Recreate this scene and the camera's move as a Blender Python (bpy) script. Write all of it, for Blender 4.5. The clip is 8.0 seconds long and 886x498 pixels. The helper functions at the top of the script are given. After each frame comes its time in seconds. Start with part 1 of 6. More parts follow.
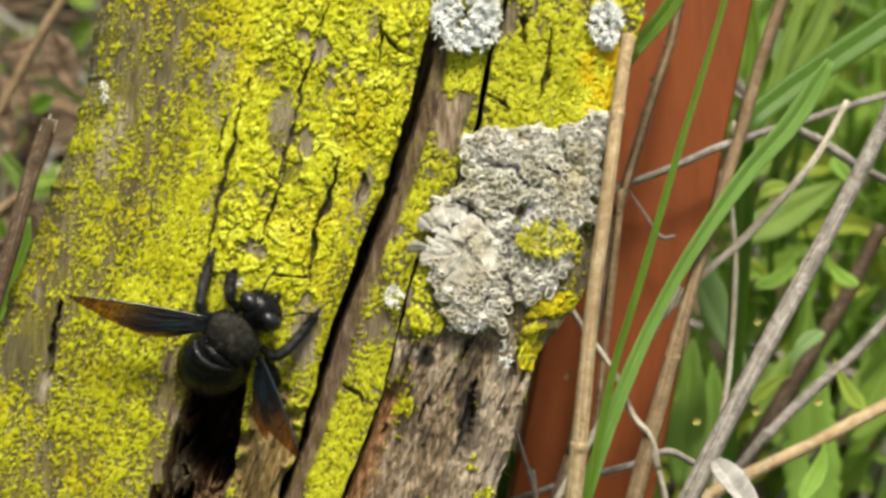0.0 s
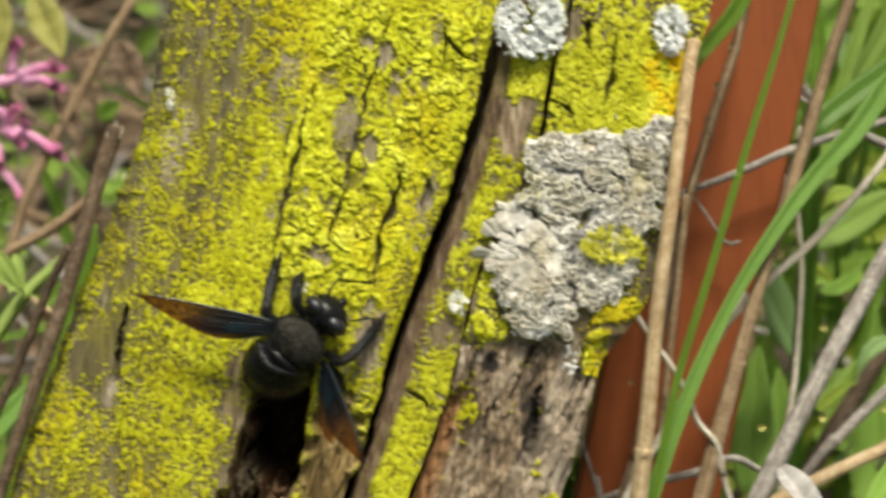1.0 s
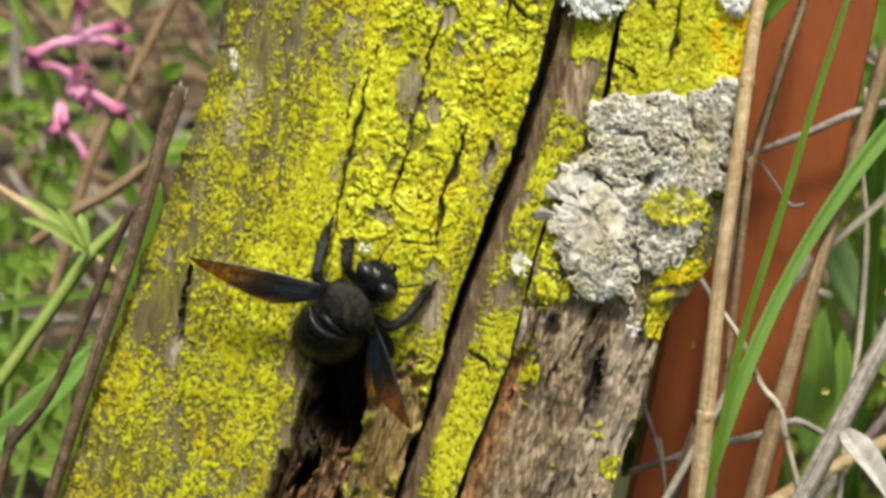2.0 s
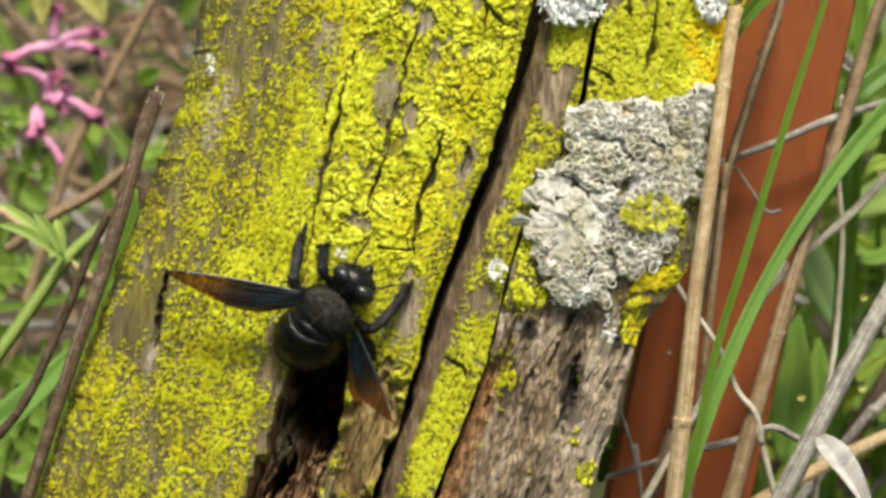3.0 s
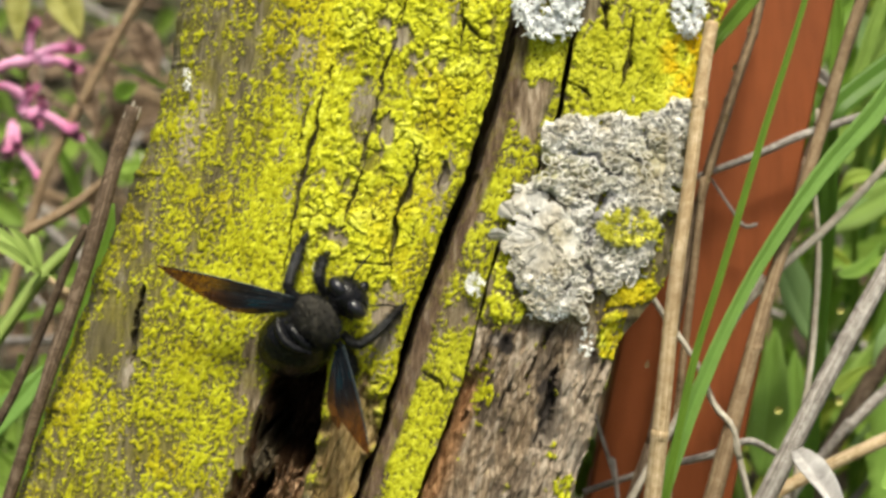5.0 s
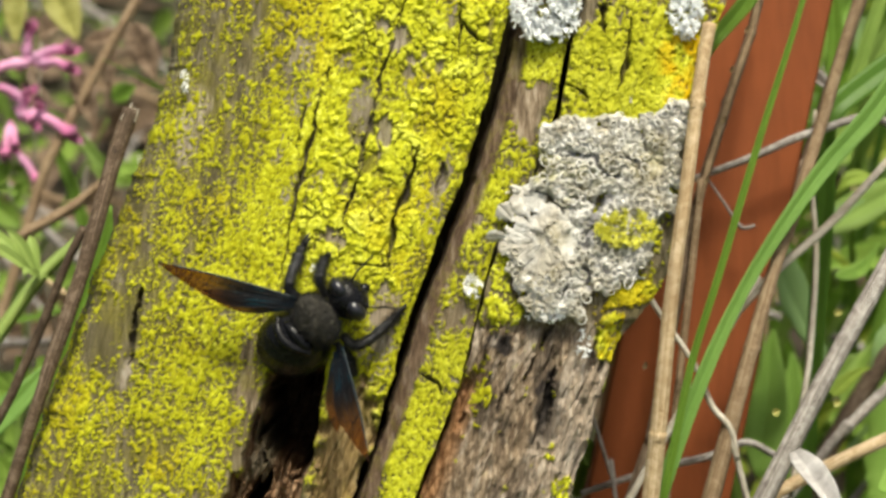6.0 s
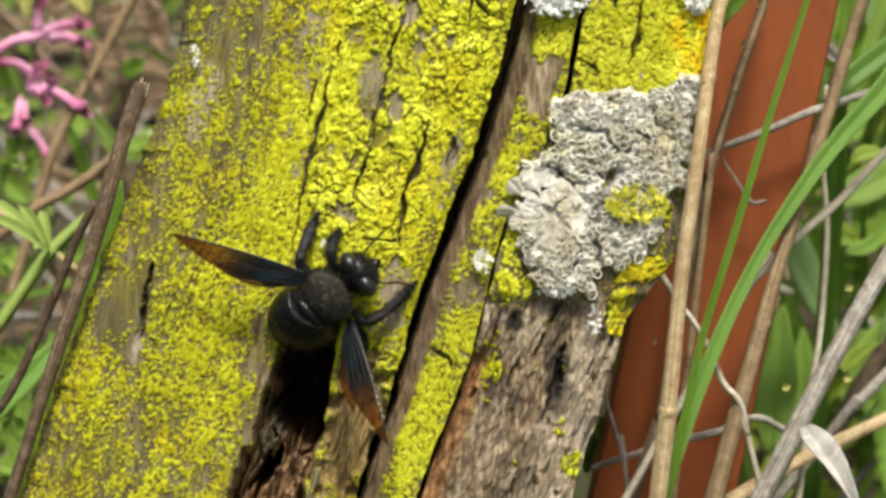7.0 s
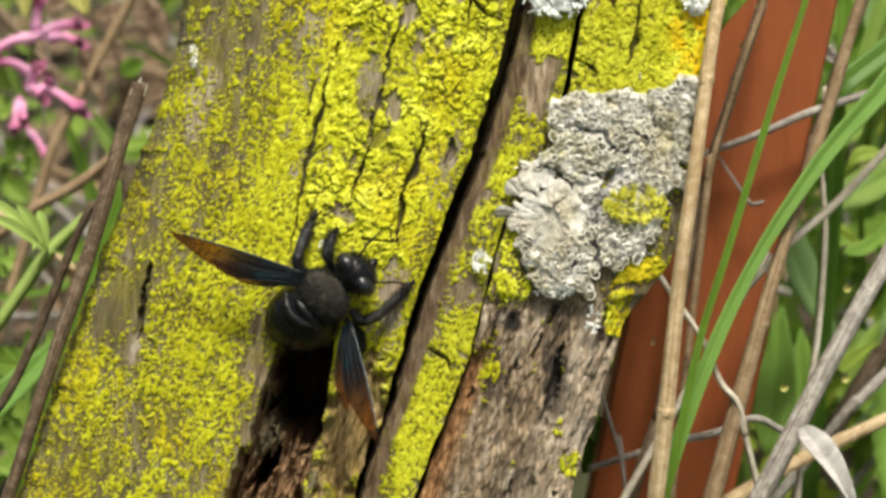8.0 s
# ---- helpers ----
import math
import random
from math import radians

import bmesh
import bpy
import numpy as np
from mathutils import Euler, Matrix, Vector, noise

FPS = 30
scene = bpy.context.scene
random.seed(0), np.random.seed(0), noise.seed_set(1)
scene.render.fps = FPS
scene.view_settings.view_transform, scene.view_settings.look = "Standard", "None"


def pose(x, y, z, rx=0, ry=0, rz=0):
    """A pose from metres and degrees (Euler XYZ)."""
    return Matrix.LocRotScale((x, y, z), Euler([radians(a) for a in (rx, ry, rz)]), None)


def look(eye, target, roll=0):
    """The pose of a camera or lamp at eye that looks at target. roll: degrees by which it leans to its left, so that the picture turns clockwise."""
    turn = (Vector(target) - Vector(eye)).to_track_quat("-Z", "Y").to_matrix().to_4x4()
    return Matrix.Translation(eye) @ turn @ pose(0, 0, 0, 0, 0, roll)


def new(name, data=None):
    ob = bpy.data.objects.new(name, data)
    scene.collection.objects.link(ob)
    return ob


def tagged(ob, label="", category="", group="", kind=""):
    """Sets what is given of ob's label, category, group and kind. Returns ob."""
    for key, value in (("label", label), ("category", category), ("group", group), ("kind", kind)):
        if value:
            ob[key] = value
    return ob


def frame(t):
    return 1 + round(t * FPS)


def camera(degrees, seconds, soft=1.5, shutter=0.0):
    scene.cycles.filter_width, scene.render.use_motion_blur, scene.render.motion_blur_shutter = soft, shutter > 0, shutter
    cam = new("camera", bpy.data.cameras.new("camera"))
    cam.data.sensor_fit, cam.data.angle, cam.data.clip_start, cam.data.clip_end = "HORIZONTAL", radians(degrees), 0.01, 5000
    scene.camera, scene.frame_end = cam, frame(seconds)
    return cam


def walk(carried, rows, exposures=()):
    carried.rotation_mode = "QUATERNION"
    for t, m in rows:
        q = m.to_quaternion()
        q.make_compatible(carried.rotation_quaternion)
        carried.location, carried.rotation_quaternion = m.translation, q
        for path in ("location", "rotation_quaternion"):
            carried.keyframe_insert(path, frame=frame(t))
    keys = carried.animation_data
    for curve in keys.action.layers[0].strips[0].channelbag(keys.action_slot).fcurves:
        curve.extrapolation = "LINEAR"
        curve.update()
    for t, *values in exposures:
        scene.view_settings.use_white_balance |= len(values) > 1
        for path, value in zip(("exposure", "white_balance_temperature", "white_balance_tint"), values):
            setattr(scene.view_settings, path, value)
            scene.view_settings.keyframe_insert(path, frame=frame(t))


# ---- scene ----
from collections import namedtuple

EYE = 0.30
cam = camera(25.0, 8.0, soft=3.1, shutter=0.5)
cam.data.dof.use_dof = True
cam.data.dof.focus_distance, cam.data.dof.aperture_fstop = 0.325, 22
TURNS = [
    (0.0, 62.509, -0.995, -2.359),
    (0.1, 62.519, -0.982, -2.420),
    (0.2, 62.649, -0.908, -2.287),
    (0.3, 62.555, -0.890, -2.215),
    (0.4, 62.475, -0.952, -2.213),
    (0.5, 62.478, -0.969, -2.291),
    (0.6, 62.498, -0.838, -2.016),
    (0.7, 62.512, -0.779, -1.905),
    (0.8, 62.509, -0.616, -1.579),
    (0.9, 62.570, -0.489, -1.352),
    (1.0, 62.655, -0.137, -0.728),
    (1.1, 62.858, 0.159, -0.184),
    (1.2, 62.468, 0.540, 0.742),
    (1.3, 62.277, 0.564, 0.873),
    (1.4, 62.194, 0.692, 1.163),
    (1.5, 62.147, 0.716, 1.282),
    (1.6, 62.147, 0.677, 1.153),
    (1.7, 62.051, 0.683, 1.204),
    (1.8, 61.892, 0.677, 1.261),
    (1.9, 61.847, 0.584, 1.096),
    (2.0, 61.555, 0.490, 0.971),
    (2.2, 61.327, 0.230, 0.661),
    (3.3, 61.953, 0.085, 0.242),
    (3.5, 62.050, 0.014, 0.021),
    (3.7, 62.031, -0.047, -0.113),
    (4.0, 62.000, 0.000, 0.000),
    (4.2, 61.983, 0.046, 0.233),
    (4.5, 62.275, 0.031, 0.067),
    (4.7, 62.139, -0.065, -0.120),
    (5.8, 62.128, -0.118, -0.278),
    (6.0, 62.177, -0.098, -0.285),
    (6.2, 62.035, -0.118, -0.224),
    (6.3, 61.978, -0.099, -0.263),
    (6.5, 61.879, -0.091, -0.251),
    (6.7, 61.664, -0.029, -0.058),
    (6.8, 61.631, -0.009, -0.042),
    (7.0, 61.458, -0.006, 0.004),
    (7.2, 61.427, -0.036, 0.053),
    (7.3, 61.328, -0.084, -0.070),
    (7.5, 61.451, -0.019, 0.016),
    (7.8, 61.485, -0.057, -0.118),
    (8.0, 61.473, -0.078, -0.012),
]
walk(cam, [(t, pose(0, 0, EYE, rx, ry, rz)) for t, rx, ry, rz in TURNS], [(0.0, 0.2, 7150, 1), (1.5, 0.18, 7150, 1), (2.2, 0.26, 7050, 1), (3.5, 0.29, 7000, 1), (8.0, 0.3, 7000, 1)])

# ---- light: bright overcast sky with a veiled sun ----
SUN_FROM = Vector((0.1, -0.14, 0.97)).normalized()
world = bpy.data.worlds.new("sky")
scene.world = world
world.use_nodes = True
wn = world.node_tree.nodes
sky = wn.new("ShaderNodeTexSky")
sky.sky_type = "NISHITA"
sky.sun_disc = False
sky.sun_elevation = math.asin(SUN_FROM.z)
sky.sun_rotation = math.atan2(SUN_FROM.x, SUN_FROM.y)
sky.air_density, sky.dust_density, sky.ozone_density = 1.0, 8.0, 1.0
world.node_tree.links.new(sky.outputs[0], wn["Background"].inputs[0])
wn["Background"].inputs[1].default_value = 0.1
sun = new("sun", bpy.data.lights.new("sun", "SUN"))
sun.data.energy, sun.data.angle, sun.data.color = 3.4, radians(13), (1.0, 0.96, 0.9)
sun.matrix_world = look(SUN_FROM * 5, (0, 0, 0))

# ---- small tools ----
MM = 0.001


def smooth(a, b, x):
    t = np.clip((x - a) / (b - a), 0, 1)
    return t * t * (3 - 2 * t)


def hashed(i, j, seed):
    n = (i.astype(np.int64) * 374761393 + j.astype(np.int64) * 668265263 + seed * 1274126177) & 0x7FFFFFFF
    n = ((n ^ (n >> 13)) * 1274126177) & 0x7FFFFFFF
    n = ((n ^ (n >> 16)) * 668265263) & 0x7FFFFFFF
    return ((n ^ (n >> 15)) & 0xFFFFF) / 0xFFFFF


def value_noise(x, y, seed):
    i, j = np.floor(x), np.floor(y)
    fx, fy = x - i, y - j
    fx, fy = fx * fx * (3 - 2 * fx), fy * fy * (3 - 2 * fy)
    top = hashed(i, j, seed) * (1 - fx) + hashed(i + 1, j, seed) * fx
    low = hashed(i, j + 1, seed) * (1 - fx) + hashed(i + 1, j + 1, seed) * fx
    return top * (1 - fy) + low * fy


def fbm(x, y, seed, octaves=4):
    total, weight, amount = 0, 0, 1.0
    for k in range(octaves):
        total = total + amount * value_noise(x * 2 ** k + 17.3 * k, y * 2 ** k + 5.1 * k, seed + k)
        weight, amount = weight + amount, amount * 0.5
    return total / weight


def cells(x, y, seed):
    """Distances to the nearest and second nearest scattered point, and a number for the nearest."""
    i, j = np.floor(x), np.floor(y)
    near, second, mark = np.full(x.shape, 9.0), np.full(x.shape, 9.0), np.zeros(x.shape)
    for di in (-1, 0, 1):
        for dj in (-1, 0, 1):
            a, b = i + di, j + dj
            d = np.hypot(a + hashed(a, b, seed) - x, b + hashed(a, b, seed + 7) - y)
            closer = d < near
            second = np.where(closer, near, np.minimum(second, d))
            mark = np.where(closer, hashed(a, b, seed + 13), mark)
            near = np.minimum(near, d)
    return near, second, mark


def to_line(u, v, points):
    """Distance to a polyline, and how far along it (0 to 1)."""
    best, along = np.full(u.shape, 1e9), np.zeros(u.shape)
    for k, ((ax, ay), (bx, by)) in enumerate(zip(points, points[1:])):
        dx, dy = bx - ax, by - ay
        t = np.clip(((u - ax) * dx + (v - ay) * dy) / (dx * dx + dy * dy), 0, 1)
        d = np.hypot(u - ax - t * dx, v - ay - t * dy)
        along = np.where(d < best, (k + t) / (len(points) - 1), along)
        best = np.minimum(best, d)
    return best, along


def blob(u, v, c, r, turn=0.0):
    """1 at the middle of an oval, 0 at its rim and beyond."""
    a = radians(turn)
    x = u - c[0] + 0.8 * r[0] * (fbm(u * 0.5 + 7, v * 0.5, 3, 3) - 0.5)
    y = v - c[1] + 0.8 * r[1] * (fbm(u * 0.5, v * 0.5 + 19, 4, 3) - 0.5)
    x, y = x * math.cos(a) + y * math.sin(a), -x * math.sin(a) + y * math.cos(a)
    return np.clip(1 - np.hypot(x / r[0], y / r[1]), 0, 1)


def grid_mesh(name, P, wrap=False, caps=False, smooth_faces=True, **values):
    """A mesh from a rows x columns array of points; wrap joins the last column to the first."""
    rows, cols = P.shape[:2]
    ids = np.arange(rows * cols).reshape(rows, cols)
    right = np.roll(ids, -1, axis=1) if wrap else ids[:, 1:]
    left = ids if wrap else ids[:, :-1]
    quads = np.stack([left[:-1], right[:-1], right[1:], left[1:]], axis=-1).reshape(-1, 4)
    me = bpy.data.meshes.new(name)
    ends = [list(map(int, ids[0][::-1])), list(map(int, ids[-1]))] if caps else []
    me.from_pydata(P.reshape(-1, 3).tolist(), [], quads.tolist() + ends)
    if smooth_faces:
        me.polygons.foreach_set("use_smooth", np.ones(len(me.polygons), bool))
    for key, value in values.items():
        at = me.attributes.new(key, "FLOAT", "POINT")
        at.data.foreach_set("value", np.asarray(value, np.float32).ravel())
    me.update()
    return me


def part(name, me, material, parent=None, label="", m=None):
    if isinstance(me, bmesh.types.BMesh):
        bm, me = me, bpy.data.meshes.new(name)
        bm.to_mesh(me)
        bm.free()
        me.polygons.foreach_set("use_smooth", np.ones(len(me.polygons), bool))
    if not me.materials:
        me.materials.append(material)
    ob = new(name, me)
    ob.parent = parent
    if m is not None:
        ob.matrix_basis = m
    return tagged(ob, label)


def thing(name, m, label, category, group="", kind=""):
    ob = new(name)
    ob.empty_display_size = 0.01
    ob.matrix_basis = m
    return tagged(ob, label, category, group, kind)


def curve_points(points, n):
    """A smooth run of n points through those given."""
    p = np.array(points, float)
    if len(p) == 2:
        return p[0] + (p[1] - p[0]) * np.linspace(0, 1, n)[:, None]
    q = np.vstack([2 * p[0] - p[1], p, 2 * p[-1] - p[-2]])
    at = np.linspace(0, len(p) - 1 - 1e-9, n)
    k = at.astype(int)
    t = (at - k)[:, None]
    a, b, c, d = q[k], q[k + 1], q[k + 2], q[k + 3]
    return 0.5 * (2 * b + (c - a) * t + (2 * a - 5 * b + 4 * c - d) * t ** 2 + (3 * b - a - 3 * c + d) * t ** 3)


def frames_along(p, side_hint=(1, 0.2, 0.1)):
    t = np.gradient(p, axis=0)
    t /= np.linalg.norm(t, axis=1)[:, None]
    s = np.cross(t, np.array(side_hint, float))
    s /= np.linalg.norm(s, axis=1)[:, None]
    return t, s, np.cross(s, t)


def tube(name, points, radii, n=24, sides=10, rough=0.08, nodes=(), seed=0):
    """A stem: a tube along a curve, with uneven girth, ridges, and swollen nodes at the fractions given."""
    p = curve_points(points, n)
    t, s, b = frames_along(p)
    at = np.linspace(0, 1, n)
    r = np.interp(at, np.linspace(0, 1, len(radii)), radii)
    for node in nodes:
        r = r * (1 + 0.45 * np.exp(-((at - node) / 0.012) ** 2))
    a = np.linspace(0, 2 * np.pi, sides, endpoint=False)
    wob = 1 + rough * (fbm(at[:, None] * 14 + np.cos(a)[None] * 1.2, np.sin(a)[None] * 1.2 + at[:, None] * 3, 50 + seed) - 0.5) * 2
    wob = wob * (1 + 0.5 * rough * np.cos(a * 5 + seed)[None])
    P = p[:, None] + (r[:, None] * wob)[..., None] * (np.cos(a)[None, :, None] * s[:, None] + np.sin(a)[None, :, None] * b[:, None])
    return grid_mesh(name, P, wrap=True, caps=True, along=np.repeat(at, sides), ca=np.tile(np.cos(a), n), sa=np.tile(np.sin(a), n))


def ribbon(name, points, widths, face=(0, -0.8, 0.6), fold=0.25, twist=0.0, n=26, thick=0.00025):
    """A grass blade or long leaf: folded along its midrib, with two skins and a rim."""
    p = curve_points(points, n)
    t = np.gradient(p, axis=0)
    t /= np.linalg.norm(t, axis=1)[:, None]
    nrm = np.array(face, float) / np.linalg.norm(face)
    s = np.cross(t, nrm)
    s /= np.linalg.norm(s, axis=1)[:, None]
    up = np.cross(s, t)
    ang = np.radians(twist) * np.linspace(0, 1, n)[:, None]
    s, up = s * np.cos(ang) + up * np.sin(ang), up * np.cos(ang) - s * np.sin(ang)
    w = np.interp(np.linspace(0, 1, n), np.linspace(0, 1, len(widths)), widths)[:, None]
    across = (-1, -0.62, -0.12, 0, 0.12, 0.62, 1)
    top = [p + s * w * 0.5 * c + up * w * 0.5 * fold * (abs(c) - (0.12 if c == 0 else 0)) for c in across]
    low = [q - up * thick for q in top[::-1]]
    P = np.stack(top + low, axis=1)
    cross = np.tile(np.array(across + across[::-1]), n)
    return grid_mesh(name, P, wrap=True, caps=True, across=cross, along=np.repeat(np.linspace(0, 1, n), 14))


def grounded(points):
    """The run carried on from its last point down into the soil."""
    a, b = Vector(points[-2]), Vector(points[-1])
    d = (b - a).normalized()
    d.z = min(d.z, -0.75)
    return list(points) + [tuple(b + d * ((b.z + 0.006) / -d.z))]


# ---- materials ----
Nodes = namedtuple("Nodes", "tree mat bsdf")


def material(name, rough=0.7, **sockets):
    mat = bpy.data.materials.new(name)
    mat.use_nodes = True
    b = mat.node_tree.nodes["Principled BSDF"]
    b.inputs["Roughness"].default_value = rough
    for key, value in sockets.items():
        b.inputs[key.replace("_", " ")].default_value = value
    return Nodes(mat.node_tree, mat, b)


def add(k, kind, **settings):
    node = k.tree.nodes.new("ShaderNode" + kind)
    for key, value in settings.items():
        if key in node.inputs:
            node.inputs[key].default_value = value
        else:
            node.inputs[key.replace("_", " ")].default_value = value
    return node


def join(k, a, b):
    k.tree.links.new(a, b)


def coords(k, scale=(1, 1, 1), turn=(0, 0, 0)):
    tc, mp = add(k, "TexCoord"), add(k, "Mapping")
    mp.inputs["Scale"].default_value = scale
    mp.inputs["Rotation"].default_value = [radians(a) for a in turn]
    join(k, tc.outputs["Object"], mp.inputs["Vector"])
    return mp.outputs[0]


def noise_of(k, vec, scale, detail=4.0, rough=0.6, distort=0.0):
    n = add(k, "TexNoise", Scale=scale, Detail=detail, Roughness=rough, Distortion=distort)
    join(k, vec, n.inputs["Vector"])
    return n.outputs["Fac"]


def ramp(k, fac, stops):
    r = add(k, "ValToRGB")
    el = r.color_ramp.elements
    while len(el) < len(stops):
        el.new(0.5)
    for e, (at, c) in zip(el, stops):
        e.position, e.color = at, (*c, 1)
    join(k, fac, r.inputs[0])
    return r.outputs[0]


def mixed(k, fac, a, b, blend="MIX"):
    n = k.tree.nodes.new("ShaderNodeMix")
    n.data_type, n.blend_type = "RGBA", blend
    for src, i in ((fac, 0), (a, 6), (b, 7)):
        if isinstance(src, bpy.types.NodeSocket):
            join(k, src, n.inputs[i])
        else:
            n.inputs[i].default_value = src if i == 0 else (*src, 1)
    return n.outputs[2]


def attr(k, name):
    n = k.tree.nodes.new("ShaderNodeAttribute")
    n.attribute_name = name
    return n.outputs["Fac"]


def math_of(k, op, a, b=0.0, clamp=False):
    n = k.tree.nodes.new("ShaderNodeMath")
    n.operation, n.use_clamp = op, clamp
    for src, i in ((a, 0), (b, 1)):
        if isinstance(src, bpy.types.NodeSocket):
            join(k, src, n.inputs[i])
        else:
            n.inputs[i].default_value = src
    return n.outputs[0]


def bump(k, height, distance, strength=1.0):
    b = add(k, "Bump", Strength=strength, Distance=distance)
    join(k, height, b.inputs["Height"])
    join(k, b.outputs[0], k.bsdf.inputs["Normal"])


def lichened_wood():
    """Old grey-brown wood; the mesh carries where yellow lichen grows, where the wood has rotted brown, where it is
    blackened: dark blotches, and shade painted into hollows and cracks.
    """
    k = material("weathered wood with yellow lichen", 0.9)
    k.bsdf.inputs["Specular IOR Level"].default_value = 0.2
    grain = coords(k, (1.0, 0.13, 1.0), (0, 0, 17.6))
    plain = coords(k)
    g1 = noise_of(k, grain, 1500, 5, 0.65, 0.3)
    g2 = noise_of(k, grain, 350, 4, 0.6, 0.5)
    patch = noise_of(k, plain, 90, 4, 0.6)
    grey = ramp(k, g1, [(0.3, (0.04, 0.033, 0.019)), (0.5, (0.13, 0.108, 0.066)), (0.7, (0.33, 0.29, 0.2))])
    olive = ramp(k, g2, [(0.3, (0.05, 0.043, 0.018)), (0.7, (0.185, 0.155, 0.07))])
    wood = mixed(k, ramp(k, patch, [(0.4, (0, 0, 0)), (0.65, (1, 1, 1))]), grey, olive)
    brown = ramp(k, g1, [(0.28, (0.06, 0.038, 0.022)), (0.43, (0.17, 0.12, 0.078)), (0.55, (0.32, 0.24, 0.16)), (0.69, (0.56, 0.46, 0.35))])
    wood = mixed(k, attr(k, "brown"), wood, brown)
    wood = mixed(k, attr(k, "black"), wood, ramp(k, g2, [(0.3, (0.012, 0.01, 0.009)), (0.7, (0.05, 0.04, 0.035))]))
    wood = mixed(k, attr(k, "rust"), wood, ramp(k, g1, [(0.3, (0.07, 0.03, 0.012)), (0.5, (0.25, 0.125, 0.055)), (0.7, (0.46, 0.28, 0.15))]))
    wood = mixed(k, attr(k, "pale"), wood, ramp(k, g1, [(0.3, (0.24, 0.19, 0.14)), (0.5, (0.42, 0.35, 0.28)), (0.7, (0.62, 0.55, 0.47))]))
    fine = noise_of(k, plain, 2600, 3, 0.6)
    film = ramp(k, math_of(k, "ADD", math_of(k, "MULTIPLY", g1, 0.6), math_of(k, "MULTIPLY", fine, 0.4)), [(0.3, (0.05, 0.043, 0.008)), (0.5, (0.18, 0.16, 0.016)), (0.7, (0.36, 0.33, 0.025))])
    wood = mixed(k, attr(k, "stain"), wood, film)
    tone = math_of(k, "ADD", math_of(k, "MULTIPLY", attr(k, "tone"), 0.6), math_of(k, "MULTIPLY", fine, 0.4))
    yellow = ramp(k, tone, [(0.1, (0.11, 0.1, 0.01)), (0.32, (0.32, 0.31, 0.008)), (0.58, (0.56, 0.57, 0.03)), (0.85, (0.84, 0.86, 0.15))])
    orange = ramp(k, tone, [(0.15, (0.3, 0.15, 0.005)), (0.5, (0.7, 0.42, 0.006)), (0.85, (0.85, 0.6, 0.01))])
    green = ramp(k, tone, [(0.15, (0.13, 0.13, 0.012)), (0.5, (0.36, 0.36, 0.018)), (0.85, (0.55, 0.55, 0.05))])
    yellow = mixed(k, attr(k, "orange"), yellow, orange)
    yellow = mixed(k, attr(k, "green"), yellow, green)
    join(k, mixed(k, attr(k, "lichen"), wood, yellow), k.bsdf.inputs["Base Color"])
    bump(k, math_of(k, "ADD", g1, math_of(k, "MULTIPLY", fine, 0.6)), 0.0002, 0.7)
    return k.mat


def grey_lichen_skin(name, pale3, buff2, lobe_range=0.0):
    k = material(name, 0.85)
    vec = coords(k)
    n1, n2 = noise_of(k, vec, 900, 4, 0.6), noise_of(k, vec, 170, 4, 0.6)
    pale = ramp(k, n1, list(zip((0.3, 0.52, 0.72), pale3)))
    buff = ramp(k, n1, list(zip((0.32, 0.62), buff2)))
    base = mixed(k, ramp(k, n2, [(0.44, (0, 0, 0)), (0.6, (1, 1, 1))]), pale, buff)
    geo = k.tree.nodes.new("ShaderNodeNewGeometry")
    base = mixed(k, math_of(k, "MULTIPLY", geo.outputs["Random Per Island"], lobe_range), base, buff2[0])
    base = mixed(k, attr(k, "olive"), base, ramp(k, n1, [(0.3, (0.2, 0.19, 0.06)), (0.6, (0.46, 0.44, 0.2))]))
    base = mixed(k, attr(k, "slate"), base, ramp(k, n1, [(0.3, (0.09, 0.085, 0.09)), (0.65, (0.3, 0.29, 0.3))]))
    base = mixed(k, attr(k, "chalk"), base, ramp(k, n1, [(0.3, (0.66, 0.65, 0.62)), (0.65, (0.9, 0.89, 0.87))]))
    join(k, base, k.bsdf.inputs["Base Color"])
    bump(k, n1, 0.0002, 0.6)
    return k.mat


def white_lichen_skin():
    k = material("blue-white lichen", 0.85)
    n1 = noise_of(k, coords(k), 1000, 4, 0.6)
    join(k, ramp(k, n1, [(0.25, (0.6, 0.62, 0.62)), (0.5, (0.82, 0.84, 0.84)), (0.75, (0.91, 0.92, 0.92))]), k.bsdf.inputs["Base Color"])
    bump(k, n1, 0.0002, 0.5)
    return k.mat


def red_paint():
    k = material("rust-red paint", 0.62)
    k.bsdf.inputs["Specular IOR Level"].default_value = 0.2
    vec, streak = coords(k), coords(k, (1, 0.12, 1), (0, 0, 15))
    n1, n2, n3 = noise_of(k, vec, 40, 5, 0.6), noise_of(k, streak, 500, 4, 0.6), noise_of(k, vec, 1800, 3, 0.6)
    c = ramp(k, n1, [(0.3, (0.19, 0.05, 0.015)), (0.55, (0.25, 0.065, 0.018)), (0.75, (0.3, 0.082, 0.025))])
    c = mixed(k, 0.35, c, ramp(k, n2, [(0.3, (0.16, 0.042, 0.013)), (0.7, (0.29, 0.082, 0.028))]))
    specks = ramp(k, n3, [(0.68, (0, 0, 0)), (0.78, (1, 1, 1))])
    join(k, mixed(k, math_of(k, "MULTIPLY", specks, 0.3), c, (0.32, 0.16, 0.1)), k.bsdf.inputs["Base Color"])
    bump(k, math_of(k, "ADD", n2, n3), 0.00015, 0.5)
    return k.mat


